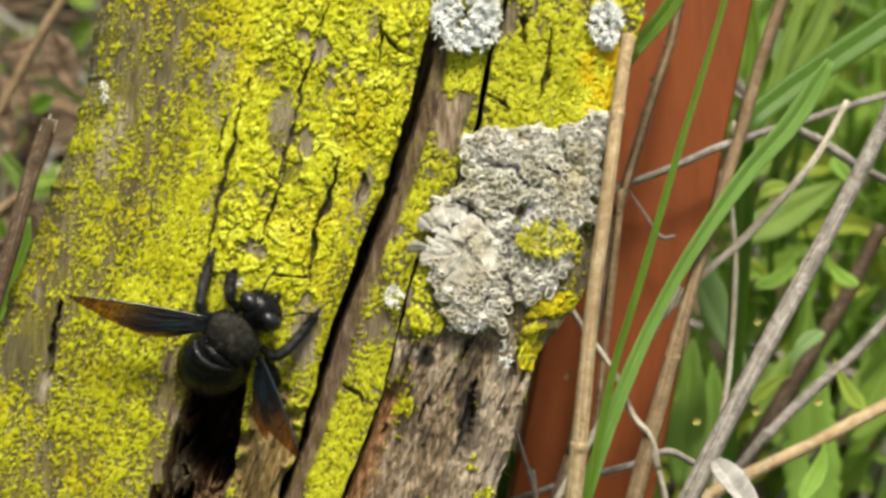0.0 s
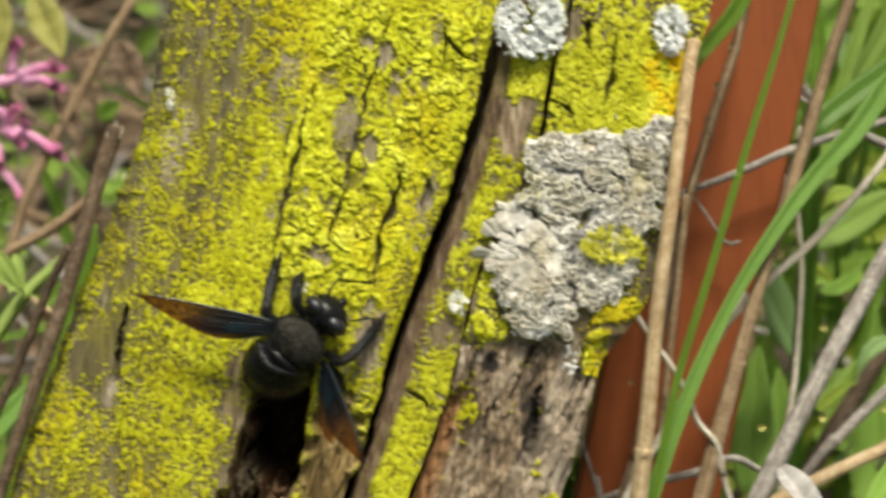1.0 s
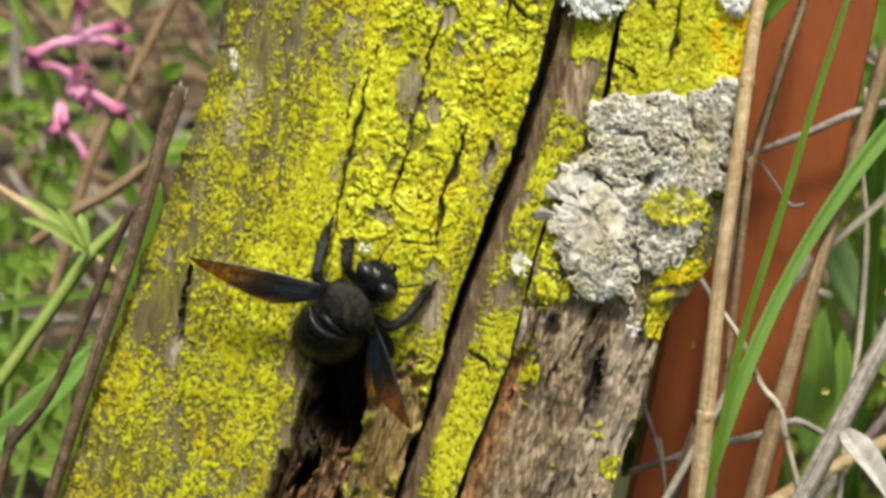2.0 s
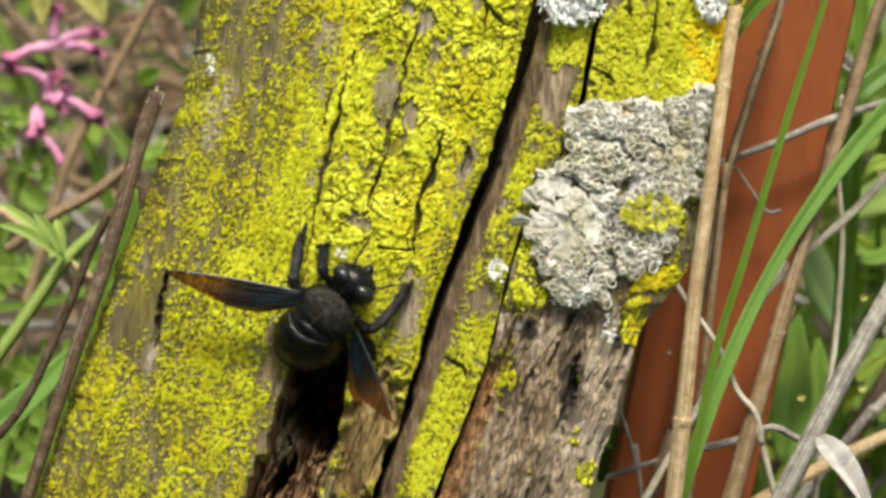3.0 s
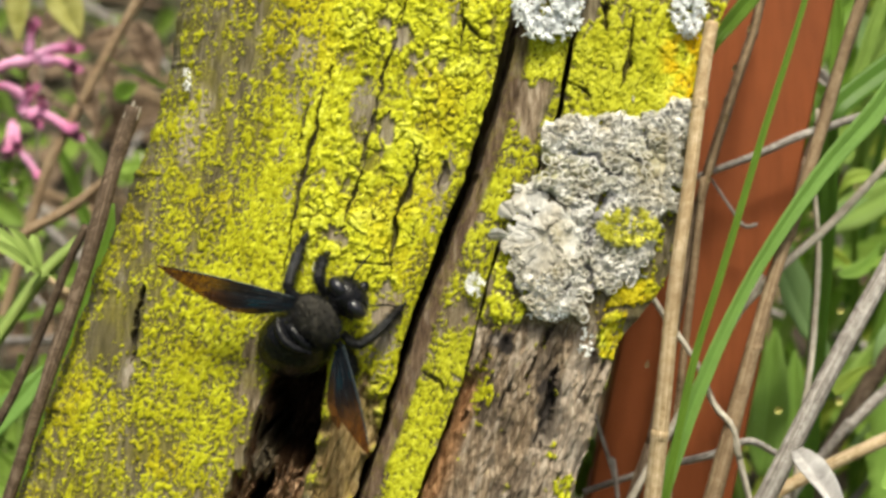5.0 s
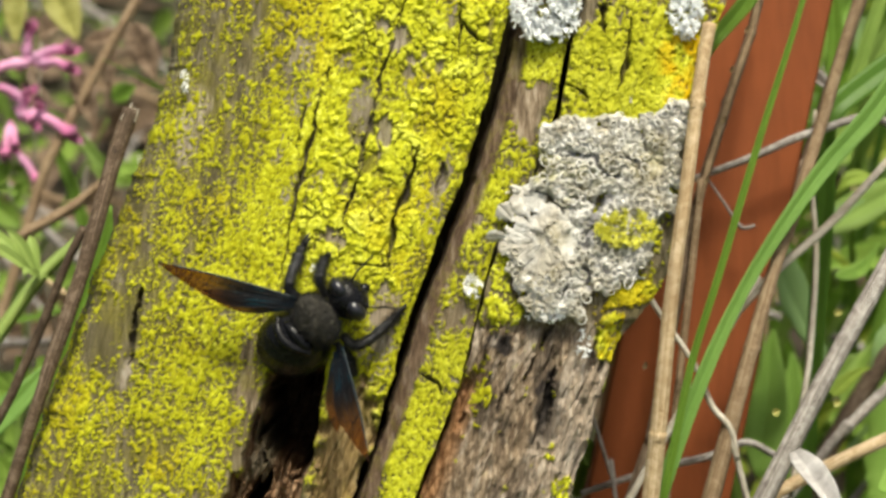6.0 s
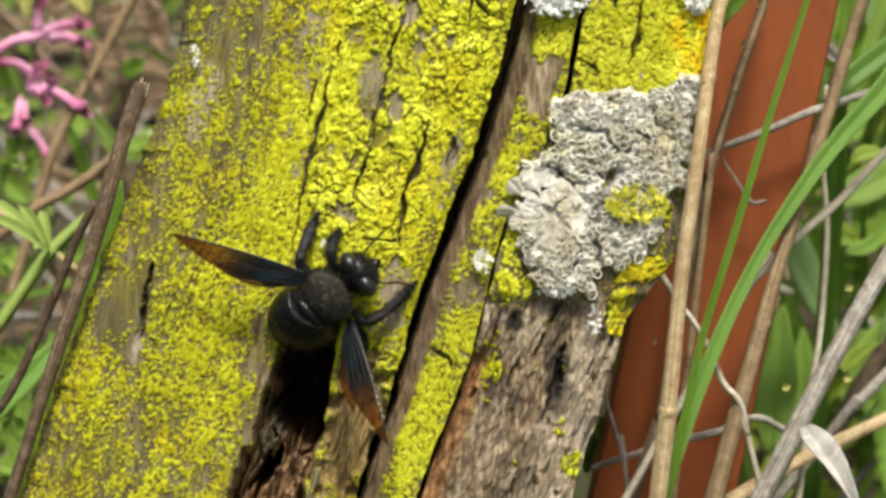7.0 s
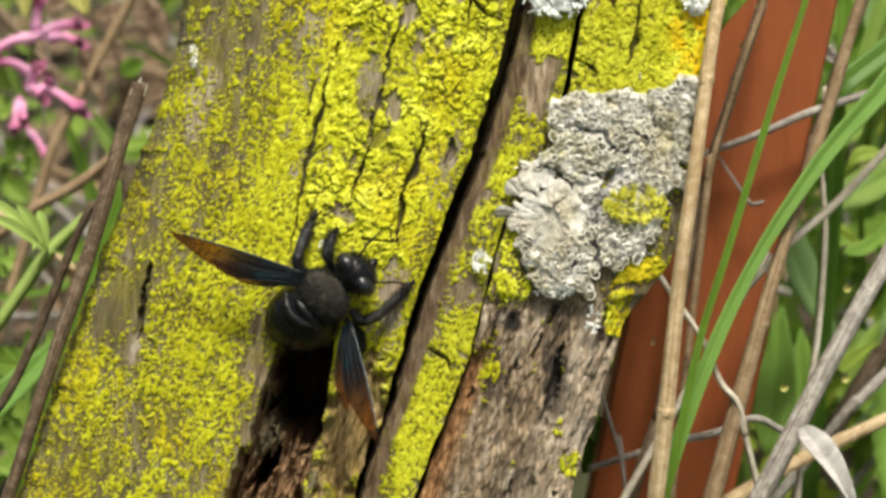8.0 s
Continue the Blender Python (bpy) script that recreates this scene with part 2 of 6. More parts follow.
def straw(name, dark, mid, light, rough=0.65, scale=1.0):
    """Dry plant fibre with lengthwise streaks and blotches."""
    k = material(name, rough)
    k.bsdf.inputs["Specular IOR Level"].default_value = 0.3
    vec = coords(k)
    n1, n2 = noise_of(k, vec, 700 * scale, 4, 0.65, 0.6), noise_of(k, vec, 120 * scale, 3, 0.5)
    skin = add(k, "CombineXYZ")
    for name_, i in (("ca", 0), ("sa", 1), ("along", 2)):
        join(k, attr(k, name_), skin.inputs[i])
    n3 = noise_of(k, skin.outputs[0], 4.5, 5, 0.7)
    n1 = math_of(k, "ADD", math_of(k, "MULTIPLY", n1, 0.4), math_of(k, "MULTIPLY", n3, 0.6))
    c = ramp(k, n1, [(0.38, dark), (0.5, mid), (0.61, light)])
    c = mixed(k, ramp(k, n2, [(0.45, (0, 0, 0)), (0.7, (0.6, 0.6, 0.6))]), c, dark)
    join(k, c, k.bsdf.inputs["Base Color"])
    bump(k, n1, 0.0004, 0.8)
    return k.mat


def leaf_green(name, dark, light, rough=0.45, through_light=0.3):
    """Living leaf: blotched green, a paler midrib, some light coming through."""
    k = material(name, rough)
    vec = coords(k)
    n1, n2 = noise_of(k, vec, 130, 4, 0.6), noise_of(k, vec, 1500, 3, 0.6)
    c = ramp(k, n1, [(0.3, dark), (0.7, light)])
    c = mixed(k, 0.2, c, ramp(k, n2, [(0.35, dark), (0.65, light)]))
    across = attr(k, "across")
    lines = add(k, "CombineXYZ")
    join(k, across, lines.inputs[0])
    join(k, math_of(k, "MULTIPLY", attr(k, "along"), 0.6), lines.inputs[1])
    veins = noise_of(k, lines.outputs[0], 7, 4, 0.7)
    c = mixed(k, 0.2, c, ramp(k, veins, [(0.35, dark), (0.65, light)]))
    rib = ramp(k, math_of(k, "ABSOLUTE", across), [(0.0, (0, 0, 0)), (0.02, (0.7, 0.7, 0.7)), (0.13, (0, 0, 0))])
    c = mixed(k, math_of(k, "MULTIPLY", rib, 0.35), c, tuple(1.3 * x + 0.03 for x in light))
    k.bsdf.inputs["Specular IOR Level"].default_value = 0.3
    info = k.tree.nodes.new("ShaderNodeObjectInfo")
    c = mixed(k, math_of(k, "MULTIPLY", info.outputs["Random"], 0.3), c, tuple(0.6 * a for a in dark))
    geo = k.tree.nodes.new("ShaderNodeNewGeometry")
    c = mixed(k, math_of(k, "MULTIPLY", geo.outputs["Random Per Island"], 0.55), c, tuple(1.15 * b + 0.02 for b in light))
    join(k, c, k.bsdf.inputs["Base Color"])
    bump(k, n2, 0.0002, 0.4)
    tr = add(k, "BsdfTranslucent")
    join(k, c, tr.inputs["Color"])
    mx = add(k, "MixShader")
    mx.inputs[0].default_value = through_light
    join(k, k.bsdf.outputs[0], mx.inputs[1])
    join(k, tr.outputs[0], mx.inputs[2])
    join(k, mx.outputs[0], k.tree.nodes["Material Output"].inputs["Surface"])
    return k.mat


def soil_skin():
    k = material("soil", 0.95)
    vec = coords(k)
    n1, n2 = noise_of(k, vec, 60, 6, 0.65), noise_of(k, vec, 500, 4, 0.65)
    c = mixed(k, 0.5, ramp(k, n1, [(0.3, (0.03, 0.022, 0.014)), (0.7, (0.12, 0.09, 0.06))]), ramp(k, n2, [(0.3, (0.03, 0.02, 0.012)), (0.7, (0.16, 0.12, 0.09))]))
    moss = ramp(k, noise_of(k, vec, 7, 5, 0.7), [(0.42, (0, 0, 0)), (0.62, (0.8, 0.8, 0.8))])
    c = mixed(k, moss, c, ramp(k, n2, [(0.3, (0.022, 0.03, 0.01)), (0.7, (0.08, 0.11, 0.03))]))
    join(k, c, k.bsdf.inputs["Base Color"])
    bump(k, n2, 0.004, 0.9)
    return k.mat


WOOD = lichened_wood()
GREY_LICHEN = grey_lichen_skin("grey foliose lichen", ((0.36, 0.345, 0.32), (0.58, 0.56, 0.52), (0.8, 0.79, 0.76)), ((0.36, 0.32, 0.26), (0.6, 0.55, 0.46)))
BUFF_LICHEN = grey_lichen_skin("buff lichen crust", ((0.4, 0.38, 0.34), (0.68, 0.66, 0.61), (0.88, 0.86, 0.82)), ((0.27, 0.235, 0.15), (0.56, 0.5, 0.37)))
CUP_LICHEN = grey_lichen_skin("pale lichen lobes", ((0.62, 0.6, 0.56), (0.84, 0.82, 0.78), (0.92, 0.91, 0.89)), ((0.36, 0.33, 0.24), (0.72, 0.67, 0.57)), 0.7)
WHITE_LICHEN = white_lichen_skin()
RED = red_paint()
STRAW = straw("pale straw", (0.3, 0.19, 0.09), (0.52, 0.38, 0.22), (0.72, 0.58, 0.4))
BROWN_STEM = straw("brown dry stem", (0.07, 0.045, 0.028), (0.17, 0.115, 0.075), (0.34, 0.26, 0.19))
TAN_STEM = straw("tan dry stem", (0.16, 0.1, 0.055), (0.3, 0.205, 0.12), (0.46, 0.35, 0.23))
GREY_STEM = straw("grey dry stem", (0.12, 0.1, 0.09), (0.32, 0.285, 0.26), (0.6, 0.56, 0.52))
DARK_STEM = straw("dark bark-brown stem", (0.035, 0.022, 0.014), (0.1, 0.065, 0.04), (0.24, 0.18, 0.13))
DEAD_LEAF = straw("dead leaf", (0.06, 0.042, 0.028), (0.19, 0.13, 0.085), (0.38, 0.28, 0.2), 0.8, 0.5)
GRASS = leaf_green("grass blade", (0.09, 0.185, 0.014), (0.21, 0.37, 0.045), 0.45, 0.4)
PALE_GRASS = leaf_green("pale grass", (0.15, 0.26, 0.04), (0.31, 0.45, 0.1), 0.5, 0.4)
BLUE_GRASS = leaf_green("blue-green grass", (0.1, 0.215, 0.028), (0.2, 0.365, 0.075), 0.5)
SAGE = leaf_green("sage-green leaf", (0.22, 0.36, 0.12), (0.33, 0.49, 0.2), 0.6, 0.35)
FRESH = leaf_green("fresh green leaf", (0.2, 0.36, 0.045), (0.34, 0.54, 0.11), 0.6, 0.4)
LEAF = leaf_green("broad leaf", (0.13, 0.235, 0.028), (0.3, 0.45, 0.08), 0.6, 0.4)
DEEP_GRASS = leaf_green("deep green grass", (0.045, 0.115, 0.01), (0.11, 0.23, 0.025))
SOIL = soil_skin()

# ---- the old post: three split slabs, standing askew in the soil ----
POST_AT = pose(0, 0, EYE, 62) @ Matrix.Translation((0, 0, -0.32))
LEFT_EDGE = [(-37.0, 61.6), (-39.7, 47.1), (-41.8, 39.9), (-43.8, 28.1), (-47.0, 17.3), (-51.5, 6.4), (-55.6, -3.5), (-59.2, -14.4), (-63.0, -23.4), (-67.3, -37.9), (-72.8, -52.4), (-121.6, -195.4)]
CRACK_LEFT = [(19.1, 61.6), (14.8, 47.1), (12.5, 39.9), (10.9, 33.6), (8.7, 24.5), (6.4, 18.2), (4.6, 11.9), (1.3, 4.6), (-1.1, -2.6), (-3.3, -8.1), (-5.1, -14.4), (-7.1, -21.6), (-9.2, -28.9), (-11.7, -35.2), (-13.0, -39.7), (-16.6, -52.4), (-57.4, -195.4)]
CRACK_RIGHT = [(20.7, 61.6), (16.5, 47.1), (14.0, 39.9), (12.6, 33.6), (10.6, 24.5), (8.4, 18.2), (6.6, 11.9), (3.3, 4.6), (0.9, -2.6), (-1.7, -8.1), (-3.7, -14.4), (-6.0, -21.6), (-8.2, -28.9), (-10.7, -35.2), (-12.2, -39.7), (-15.8, -52.4), (-56.7, -195.4)]
SPLIT_LEFT = [(27.7, 61.6), (24.5, 47.1), (22.8, 39.9), (20.6, 33.6), (19.5, 28.1), (18.8, 22.7), (16.6, 18.2), (15.2, 11.9), (13.7, 7.3), (9.8, 1.0), (8.0, -5.3), (6.8, -10.8), (5.5, -16.2), (4.1, -21.6), (1.4, -28.0), (-1.1, -34.3), (-3.1, -39.7), (-7.6, -52.4), (-49.2, -195.4)]
SPLIT_RIGHT = [(29.5, 61.6), (26.1, 47.1), (24.3, 39.9), (22.3, 33.6), (21.4, 28.1), (20.5, 22.7), (18.1, 18.2), (16.5, 11.9), (14.7, 7.3), (10.4, 1.0), (8.5, -5.3), (7.3, -10.8), (6.0, -16.2), (4.5, -21.6), (2.1, -28.0), (-0.3, -34.3), (-2.3, -39.7), (-6.8, -52.4), (-48.3, -195.4)]
CRACK_RIGHT = [(u - 0.4, v) for u, v in CRACK_RIGHT]
SPLIT_LEFT = [(u + (0.9 if v > 5 else 0.0), v) for u, v in SPLIT_LEFT]
RIGHT_EDGE = [(52.1, 61.6), (48.7, 47.1), (46.7, 39.9), (45.1, 34.5), (43.1, 26.3), (41.6, 17.3), (40.2, 5.5), (38.1, -1.7), (36.6, -5.3), (32.4, -10.8), (29.7, -14.4), (28.3, -18.9), (26.8, -23.4), (25.2, -28.9), (23.8, -34.3), (22.0, -39.7), (18.2, -52.4), (-20.3, -195.4)]

ALONG = np.concatenate([np.linspace(60, 53, 8)[:-1], np.arange(53, -48, -0.2), np.linspace(-48, -190, 60)])


def side(line, v):
    p = np.array(line)[::-1]
    return np.interp(v, p[:, 1], p[:, 0])


def grain(u, v):
    a = radians(17.6)
    return u * math.cos(a) - v * math.sin(a), u * math.sin(a) + v * math.cos(a)


def groove(h, u, v, line, width, depth, seed):
    """Cuts a drying crack, narrowing to its ends, with an uneven width."""
    d, at = to_line(u + 1.5 * (fbm(u * 0.5, v * 0.5, seed, 5) - 0.5), v, line)
    w = 0.8 * width * (0.3 + 0.7 * np.sin(np.pi * np.clip(at, 0.03, 0.97))) * np.clip(2.6 * fbm(u * 0.3, v * 0.3, seed + 3) - 0.45, 0.1, 1.6)
    cut = smooth(1, 0.35, d / w)
    return h - depth * cut, cut


def growth(u, v, chance, seed, size=0.72):
    """Grains of crust lichen in two sizes, each there or not by the chance: cover, height, tone, and the thin film between them."""
    a, b = grain(u, v)
    local = np.clip(chance + 0.8 * (fbm(u * 0.4, v * 0.4, seed + 5) - 0.5) + 0.6 * (fbm(u * 0.1, v * 0.1, seed + 8) - 0.5) + 0.75 * (fbm(a * 0.45, b * 0.07, seed + 11) - 0.5), 0, 1.2)
    a = a + 0.35 * size * (fbm(u * 2.3 + 9, v * 2.3, seed + 61, 3) - 0.5) * 2
    b = b + 0.35 * size * (fbm(u * 2.3, v * 2.3 + 31, seed + 67, 3) - 0.5) * 2
    cover, lump, tone = np.zeros(u.shape), np.zeros(u.shape), np.zeros(u.shape)
    for k, (grow, much) in enumerate(((0.62, 0.66), (1.0, 0.72), (1.7, 0.42))):
        near, second, mark = cells(a / (size * grow) + 3 * k, b / (size * grow * 1.2), seed + 40 * k)
        there = mark < local * much
        out = np.clip(1 - (near / (0.5 + 0.25 * hashed(np.floor(mark * 7e4), np.floor(mark * 2e3), seed))) ** 2, 0, 1)
        on = there * smooth(0.05, 0.3, out)
        tone = np.where(on > cover, 0.2 + 0.65 * hashed(np.floor(mark * 9e4), np.floor(mark * 3e3), seed), tone)
        cover, lump = np.maximum(cover, on), np.maximum(lump, there * out * (0.7 + 0.3 * grow))
    tone = tone * (0.62 + 0.38 * smooth(0.3, 0.85, chance)) + 0.5 * (fbm(u * 0.22 + 70, v * 0.22, seed + 90) - 0.5)
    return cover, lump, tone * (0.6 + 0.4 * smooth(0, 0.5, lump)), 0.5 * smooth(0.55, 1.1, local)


def plates(u, v, zone, seed, size=2.6):
    """Thick crust, broken into uneven grainy cushions: cover, height, tone."""
    a, b = grain(u, v)
    wx = 1.5 * fbm(u * 0.45, v * 0.45, seed, 5)
    wy = 1.5 * fbm(u * 0.45 + 50, v * 0.45, seed + 4, 5)
    near, second, mark = cells(a / size + wx, b / (size * 1.35) + wy, seed + 9)
    lobe, lobe2, lmark = cells(a / 1.15 + wx * 1.3, b / 1.3 + wy * 1.3, seed + 14)
    fine, fine2, fmark = cells(a / 0.55 + wx * 2, b / 0.55 + wy * 2, seed + 19)
    wide = np.clip(0.55 * fbm(u * 0.3, v * 0.3, seed + 31) - 0.17, 0.012, 0.3)
    gap = 1 - 0.95 * smooth(wide, wide * 0.25, second - near)
    notch = 1 - 0.8 * smooth(0.16, 0.02, lobe2 - lobe) * smooth(0.4, 0.6, fbm(u * 0.6 + 20, v * 0.6, seed + 37))
    on = smooth(0.38, 0.52, zone + 0.75 * (fbm(u * 0.45, v * 0.45, seed + 2) - 0.5) + 0.4 * (mark - 0.5) + 0.25 * (lmark - 0.5) + 0.15 * (fmark - 0.5))
    knob = np.clip(1 - (fine / 0.62) ** 2, 0, 1)
    cushion = np.clip(1 - (lobe / 0.75) ** 2, 0, 1)
    crackle = 0.74 + 0.26 * smooth(0.02, 0.15, fine2 - fine + 0.1 * (fmark - 0.4))
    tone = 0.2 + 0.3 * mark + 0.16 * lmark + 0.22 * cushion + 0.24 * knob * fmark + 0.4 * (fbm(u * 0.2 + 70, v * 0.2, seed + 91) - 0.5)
    return on * gap * notch * crackle, on * gap * notch * (0.3 + 0.4 * mark + 0.45 * cushion + 0.7 * knob * (0.4 + 0.6 * fmark)), np.clip(tone, 0, 1)


def slab(name, line_a, line_b, columns, surface, ragged, thick=50.0, label=""):
    """One split length of the post: an uneven face, broken edges and sides, down into the soil."""
    v = ALONG[:, None]
    ua = side(line_a, ALONG) + ragged[0] * (fbm(ALONG * 0.45, ALONG * 0 + 3.3, 61, 5) - 0.5) * 2
    ub = side(line_b, ALONG) + ragged[1] * (fbm(ALONG * 0.45, ALONG * 0 + 8.7, 67, 5) - 0.5) * 2
    s = np.linspace(0, 1, columns)[None]
    u = ua[:, None] * (1 - s) + ub[:, None] * s
    v = np.broadcast_to(v, u.shape)
    h, values = surface(u, v, s, np.minimum(u - ua[:, None], ub[:, None] - u))
    steps = np.array([0.04, 0.12, 0.25, 0.5, 1.0])
    zero = {k: np.repeat(x[:, :1], 5, 1) for k, x in values.items()}
    one = {k: np.repeat(x[:, -1:], 5, 1) for k, x in values.items()}

    def wall(edge, top, way):
        out = edge[:, None] + way * (0.6 * (fbm(ALONG[:, None] * 0.25, steps[None] * 9, 71) - 0.6)) - way * steps[None] * 0.5
        return np.stack([out, np.broadcast_to(ALONG[:, None], out.shape), top[:, None] - steps[None] * (thick + top[:, None])], -1)

    P = np.concatenate([wall(ua, h[:, 0], -1)[:, ::-1], np.stack([u, v, h], -1), wall(ub, h[:, -1], 1)], axis=1) * MM
    vals = {}
    for k, x in values.items():
        fade = 0.0 if k in ("lichen", "stain") else 1.0
        extra = 0.35 if k == "brown" else 0.0
        vals[k] = np.concatenate([np.clip(zero[k] * fade + extra, 0, 1), x, np.clip(one[k] * fade + extra, 0, 1)], axis=1)
    me = grid_mesh(name, P[:, ::-1], wrap=True, caps=True, **{k: x[:, ::-1] for k, x in vals.items()})
    return part(name, me, WOOD, post, label)


def wood_relief(u, v, seed, amount=1.0):
    a, b = grain(u, v)
    ridges = fbm(a * 1.1 + 0.6 * fbm(b * 0.06, a * 0.1, seed + 1), b * 0.035, seed, 5)
    return amount * (1.0 * (ridges - 0.5) + 0.8 * (fbm(a * 0.16, b * 0.02, seed + 9) - 0.5))


def pits_of(u, v):
    """Where not even fine lichen dust settles: the worn rim of the hole."""
    return smooth(0, 0.5, blob(u, v, (-13.0, -30.7), (5, 13), -16))


HOLE = [(-21.8, -19.4), (-23.3, -25.2), (-24.7, -31.6), (-26.7, -37.9), (-28.6, -44.2), (-30.2, -51.5)]


BARE = [((-11.7, 23.6), (2.2, 4.6)), ((-7.6, 18.9), (1.2, 3.6)), ((-20.3, 33.0), (3.0, 4.2)), ((-21.6, 24.5), (2.0, 3.4)), ((-1.1, 30.4), (2.0, 3.2)), ((1.4, 30.4), (1.2, 2.2)), ((-5.3, 34.5), (1.7, 2.8)), ((-7.8, 36.5), (1.8, 1.6)),
        ((1.0, 10.0), (2.6, 6.5)), ((-16.2, 3.3), (2.2, 2.4)), ((-18.5, 12.3), (1.5, 3.2)), ((-3.5, 29.6), (1.2, 3.6)), ((3.3, 39.0), (1.0, 3.0)), ((-24.8, 17.5), (1.4, 3.0)), ((-14.0, 31.0), (1.3, 2.6)), ((-22.8, 10.2), (1.2, 3.0)), ((-9.0, -7.6), (2.8, 4.0)), ((-8.3, -14.6), (3.2, 5.4))]


def left_face(u, v, s, rim):
    h = wood_relief(u, v, 11)
    h = h - 6.5 * np.clip(1 - s * 7, 0, 1) ** 2 - 0.6 * smooth(1.2, 0, rim)
    knots_v, knots_s = (-190, -44, -36, -24, -10, -3, 12, 40, 60), (0.27, 0.27, 0.26, 0.2, 0.22, 0.31, 0.37, 0.36, 0.36)
    start = np.interp(v, knots_v, knots_s)
    rich = np.interp(v, (-190, -42, -30, -16, -5, 12, 30, 60), (0.3, 0.3, 0.4, 0.58, 0.68, 0.78, 0.8, 0.75))
    base = np.interp(v, (-190, -44, -24, -8, 5, 60), (0.16, 0.17, 0.17, 0.17, 0.15, 0.15))
    chance = base + (rich - base) * smooth(start - 0.1, start + 0.12, s)
    bare = np.zeros(u.shape)
    for c, r in BARE:
        bare = np.maximum(bare, smooth(0.0, 0.6, blob(u, v, c, (1.3 * r[0], 1.3 * r[1]), -15) + 1.0 * (fbm(u * 0.9, v * 0.6, 141, 4) - 0.56)) * smooth(0, 0.2, blob(u, v, c, (1.3 * r[0], 1.3 * r[1]), -15)))
    for c, r, turn, much in (
        ((-32.5, -34.3), (3.6, 12), -12, 0.2), ((-11.7, 22.3), (2.4, 7), -15, 0.8), ((-2.2, 20.5), (1.5, 5), -15, 0.4),
        ((-14.8, 10.0), (1.6, 5), -15, 0.3), ((1.4, 12.8), (1.8, 5), -18, 0.7), ((-28.4, -25.2), (2.5, 5), 0, 0.5),
        ((-13.0, -28.9), (4.5, 12), -15, 1.2), ((-28.8, -19.0), (3.8, 8.5), -10, 0.4), ((-20.3, -10.8), (6, 6), 0, 0.3), ((-49.2, -18.0), (2, 6), -12, 0.7), ((-2.6, -2.6), (2.2, 7), -18, 0.5),
        ((-53.7, -14.4), (3, 9), -15, 0.25), ((-7.1, -10.3), (3.0, 6), -18, 0.75), ((-56.0, -22.5), (2.4, 6), -15, -0.15), ((-60.1, -34.3), (5, 10), -15, 0.12)):
        chance = chance - much * smooth(0, 0.6, blob(u, v, c, r, turn))
    chance = chance - 0.4 * bare
    cover, lump, tone, film = growth(u, v, chance, 21, 0.6)
    dust, grit, dull, thin = growth(u, v, np.clip(0.55 * chance + 0.1 - 0.4 * pits_of(u, v), 0, 1), 121, 0.38)
    tone = np.where(dust > cover, 0.15 + 0.75 * dull, tone)
    cover, lump = np.maximum(cover, dust), np.maximum(lump, 0.6 * grit)
    zone = np.zeros(u.shape)
    for c, r, turn, much in (
        ((-8.5, 3.7), (9, 5), 0, 1.1), ((-4.0, 34.5), (20, 9), -15, 0.85), ((4.2, 25.4), (7, 13), -18, 1.0), ((-8.5, 17.3), (13, 15), -15, 0.75),
        ((-16.6, 5.5), (8, 9), -15, 0.8), ((-9.4, -3.5), (4.5, 3.5), 0, 1.3), ((-17.6, 0.1), (6, 2.5), 0, 0.9), ((-9.9, -22.5), (2.5, 8), -18, 0.9),
        ((6.9, 34.5), (6, 8), 0, 1.0), ((-4.0, 4.6), (3, 5), -15, 1.1)):
        zone = np.maximum(zone, much * smooth(0, 0.7, blob(u, v, c, r, turn)))
    on, plate, ptone = plates(u, v, zone - 0.5 * bare, 31)
    lump = lump * (1 - 0.75 * smooth(0.3, 0.7, zone))
    cover = cover * (1 - smooth(0.5, 0.8, zone) * smooth(0.45, 0.15, on))
    cut_all = np.zeros(u.shape)
    for line, width, depth, seed in (
        ([(-4.2, 41.7), (-6.2, 33.6), (-8.3, 28.6), (-9.0, 25.4), (-10.9, 18.2), (-12.6, 10.9), (-14.7, 3.7)], 0.5, 1.1, 1),
        ([(-16.5, 30.0), (-19.2, 19.5), (-21.5, 10.5), (-23.3, 3.7), (-24.1, -3.5)], 0.66, 1.5, 2),
        ([(-2.4, 16.8), (-4.2, 10.5), (-6.2, 5.1), (-7.1, -0.4), (-6.5, -2.6)], 0.95, 2.2, 3),
        ([(-10.5, 16.8), (-12.6, 10.9), (-14.1, 6.4)], 0.5, 1.0, 4),
        ([(4.2, 38.1), (7.1, 34.7), (10.3, 33.4)], 0.6, 1.6, 5), ([(4.9, 40.8), (3.8, 31.8)], 0.5, 1.2, 6),
        ([(-46.5, -5.3), (-47.6, -10.8), (-48.7, -17.6)], 0.95, 3.2, 7), ([(1.9, 14.6), (0.5, 10.0)], 1.2, 1.6, 8),
        ([(-20.3, 23.6), (-22.1, 17.3)], 0.7, 1.0, 9), ([(-13.0, -1.3), (-6.5, -1.9)], 0.5, 1.2, 10)):
        h, cut = groove(h, u, v, line, width, depth, seed)
        cut_all = np.maximum(cut_all, cut)
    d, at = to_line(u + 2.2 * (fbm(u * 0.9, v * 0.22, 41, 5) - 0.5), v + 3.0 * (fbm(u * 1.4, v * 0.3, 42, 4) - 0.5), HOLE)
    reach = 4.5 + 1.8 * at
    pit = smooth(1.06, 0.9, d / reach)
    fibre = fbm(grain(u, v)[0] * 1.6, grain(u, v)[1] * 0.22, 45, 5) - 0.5
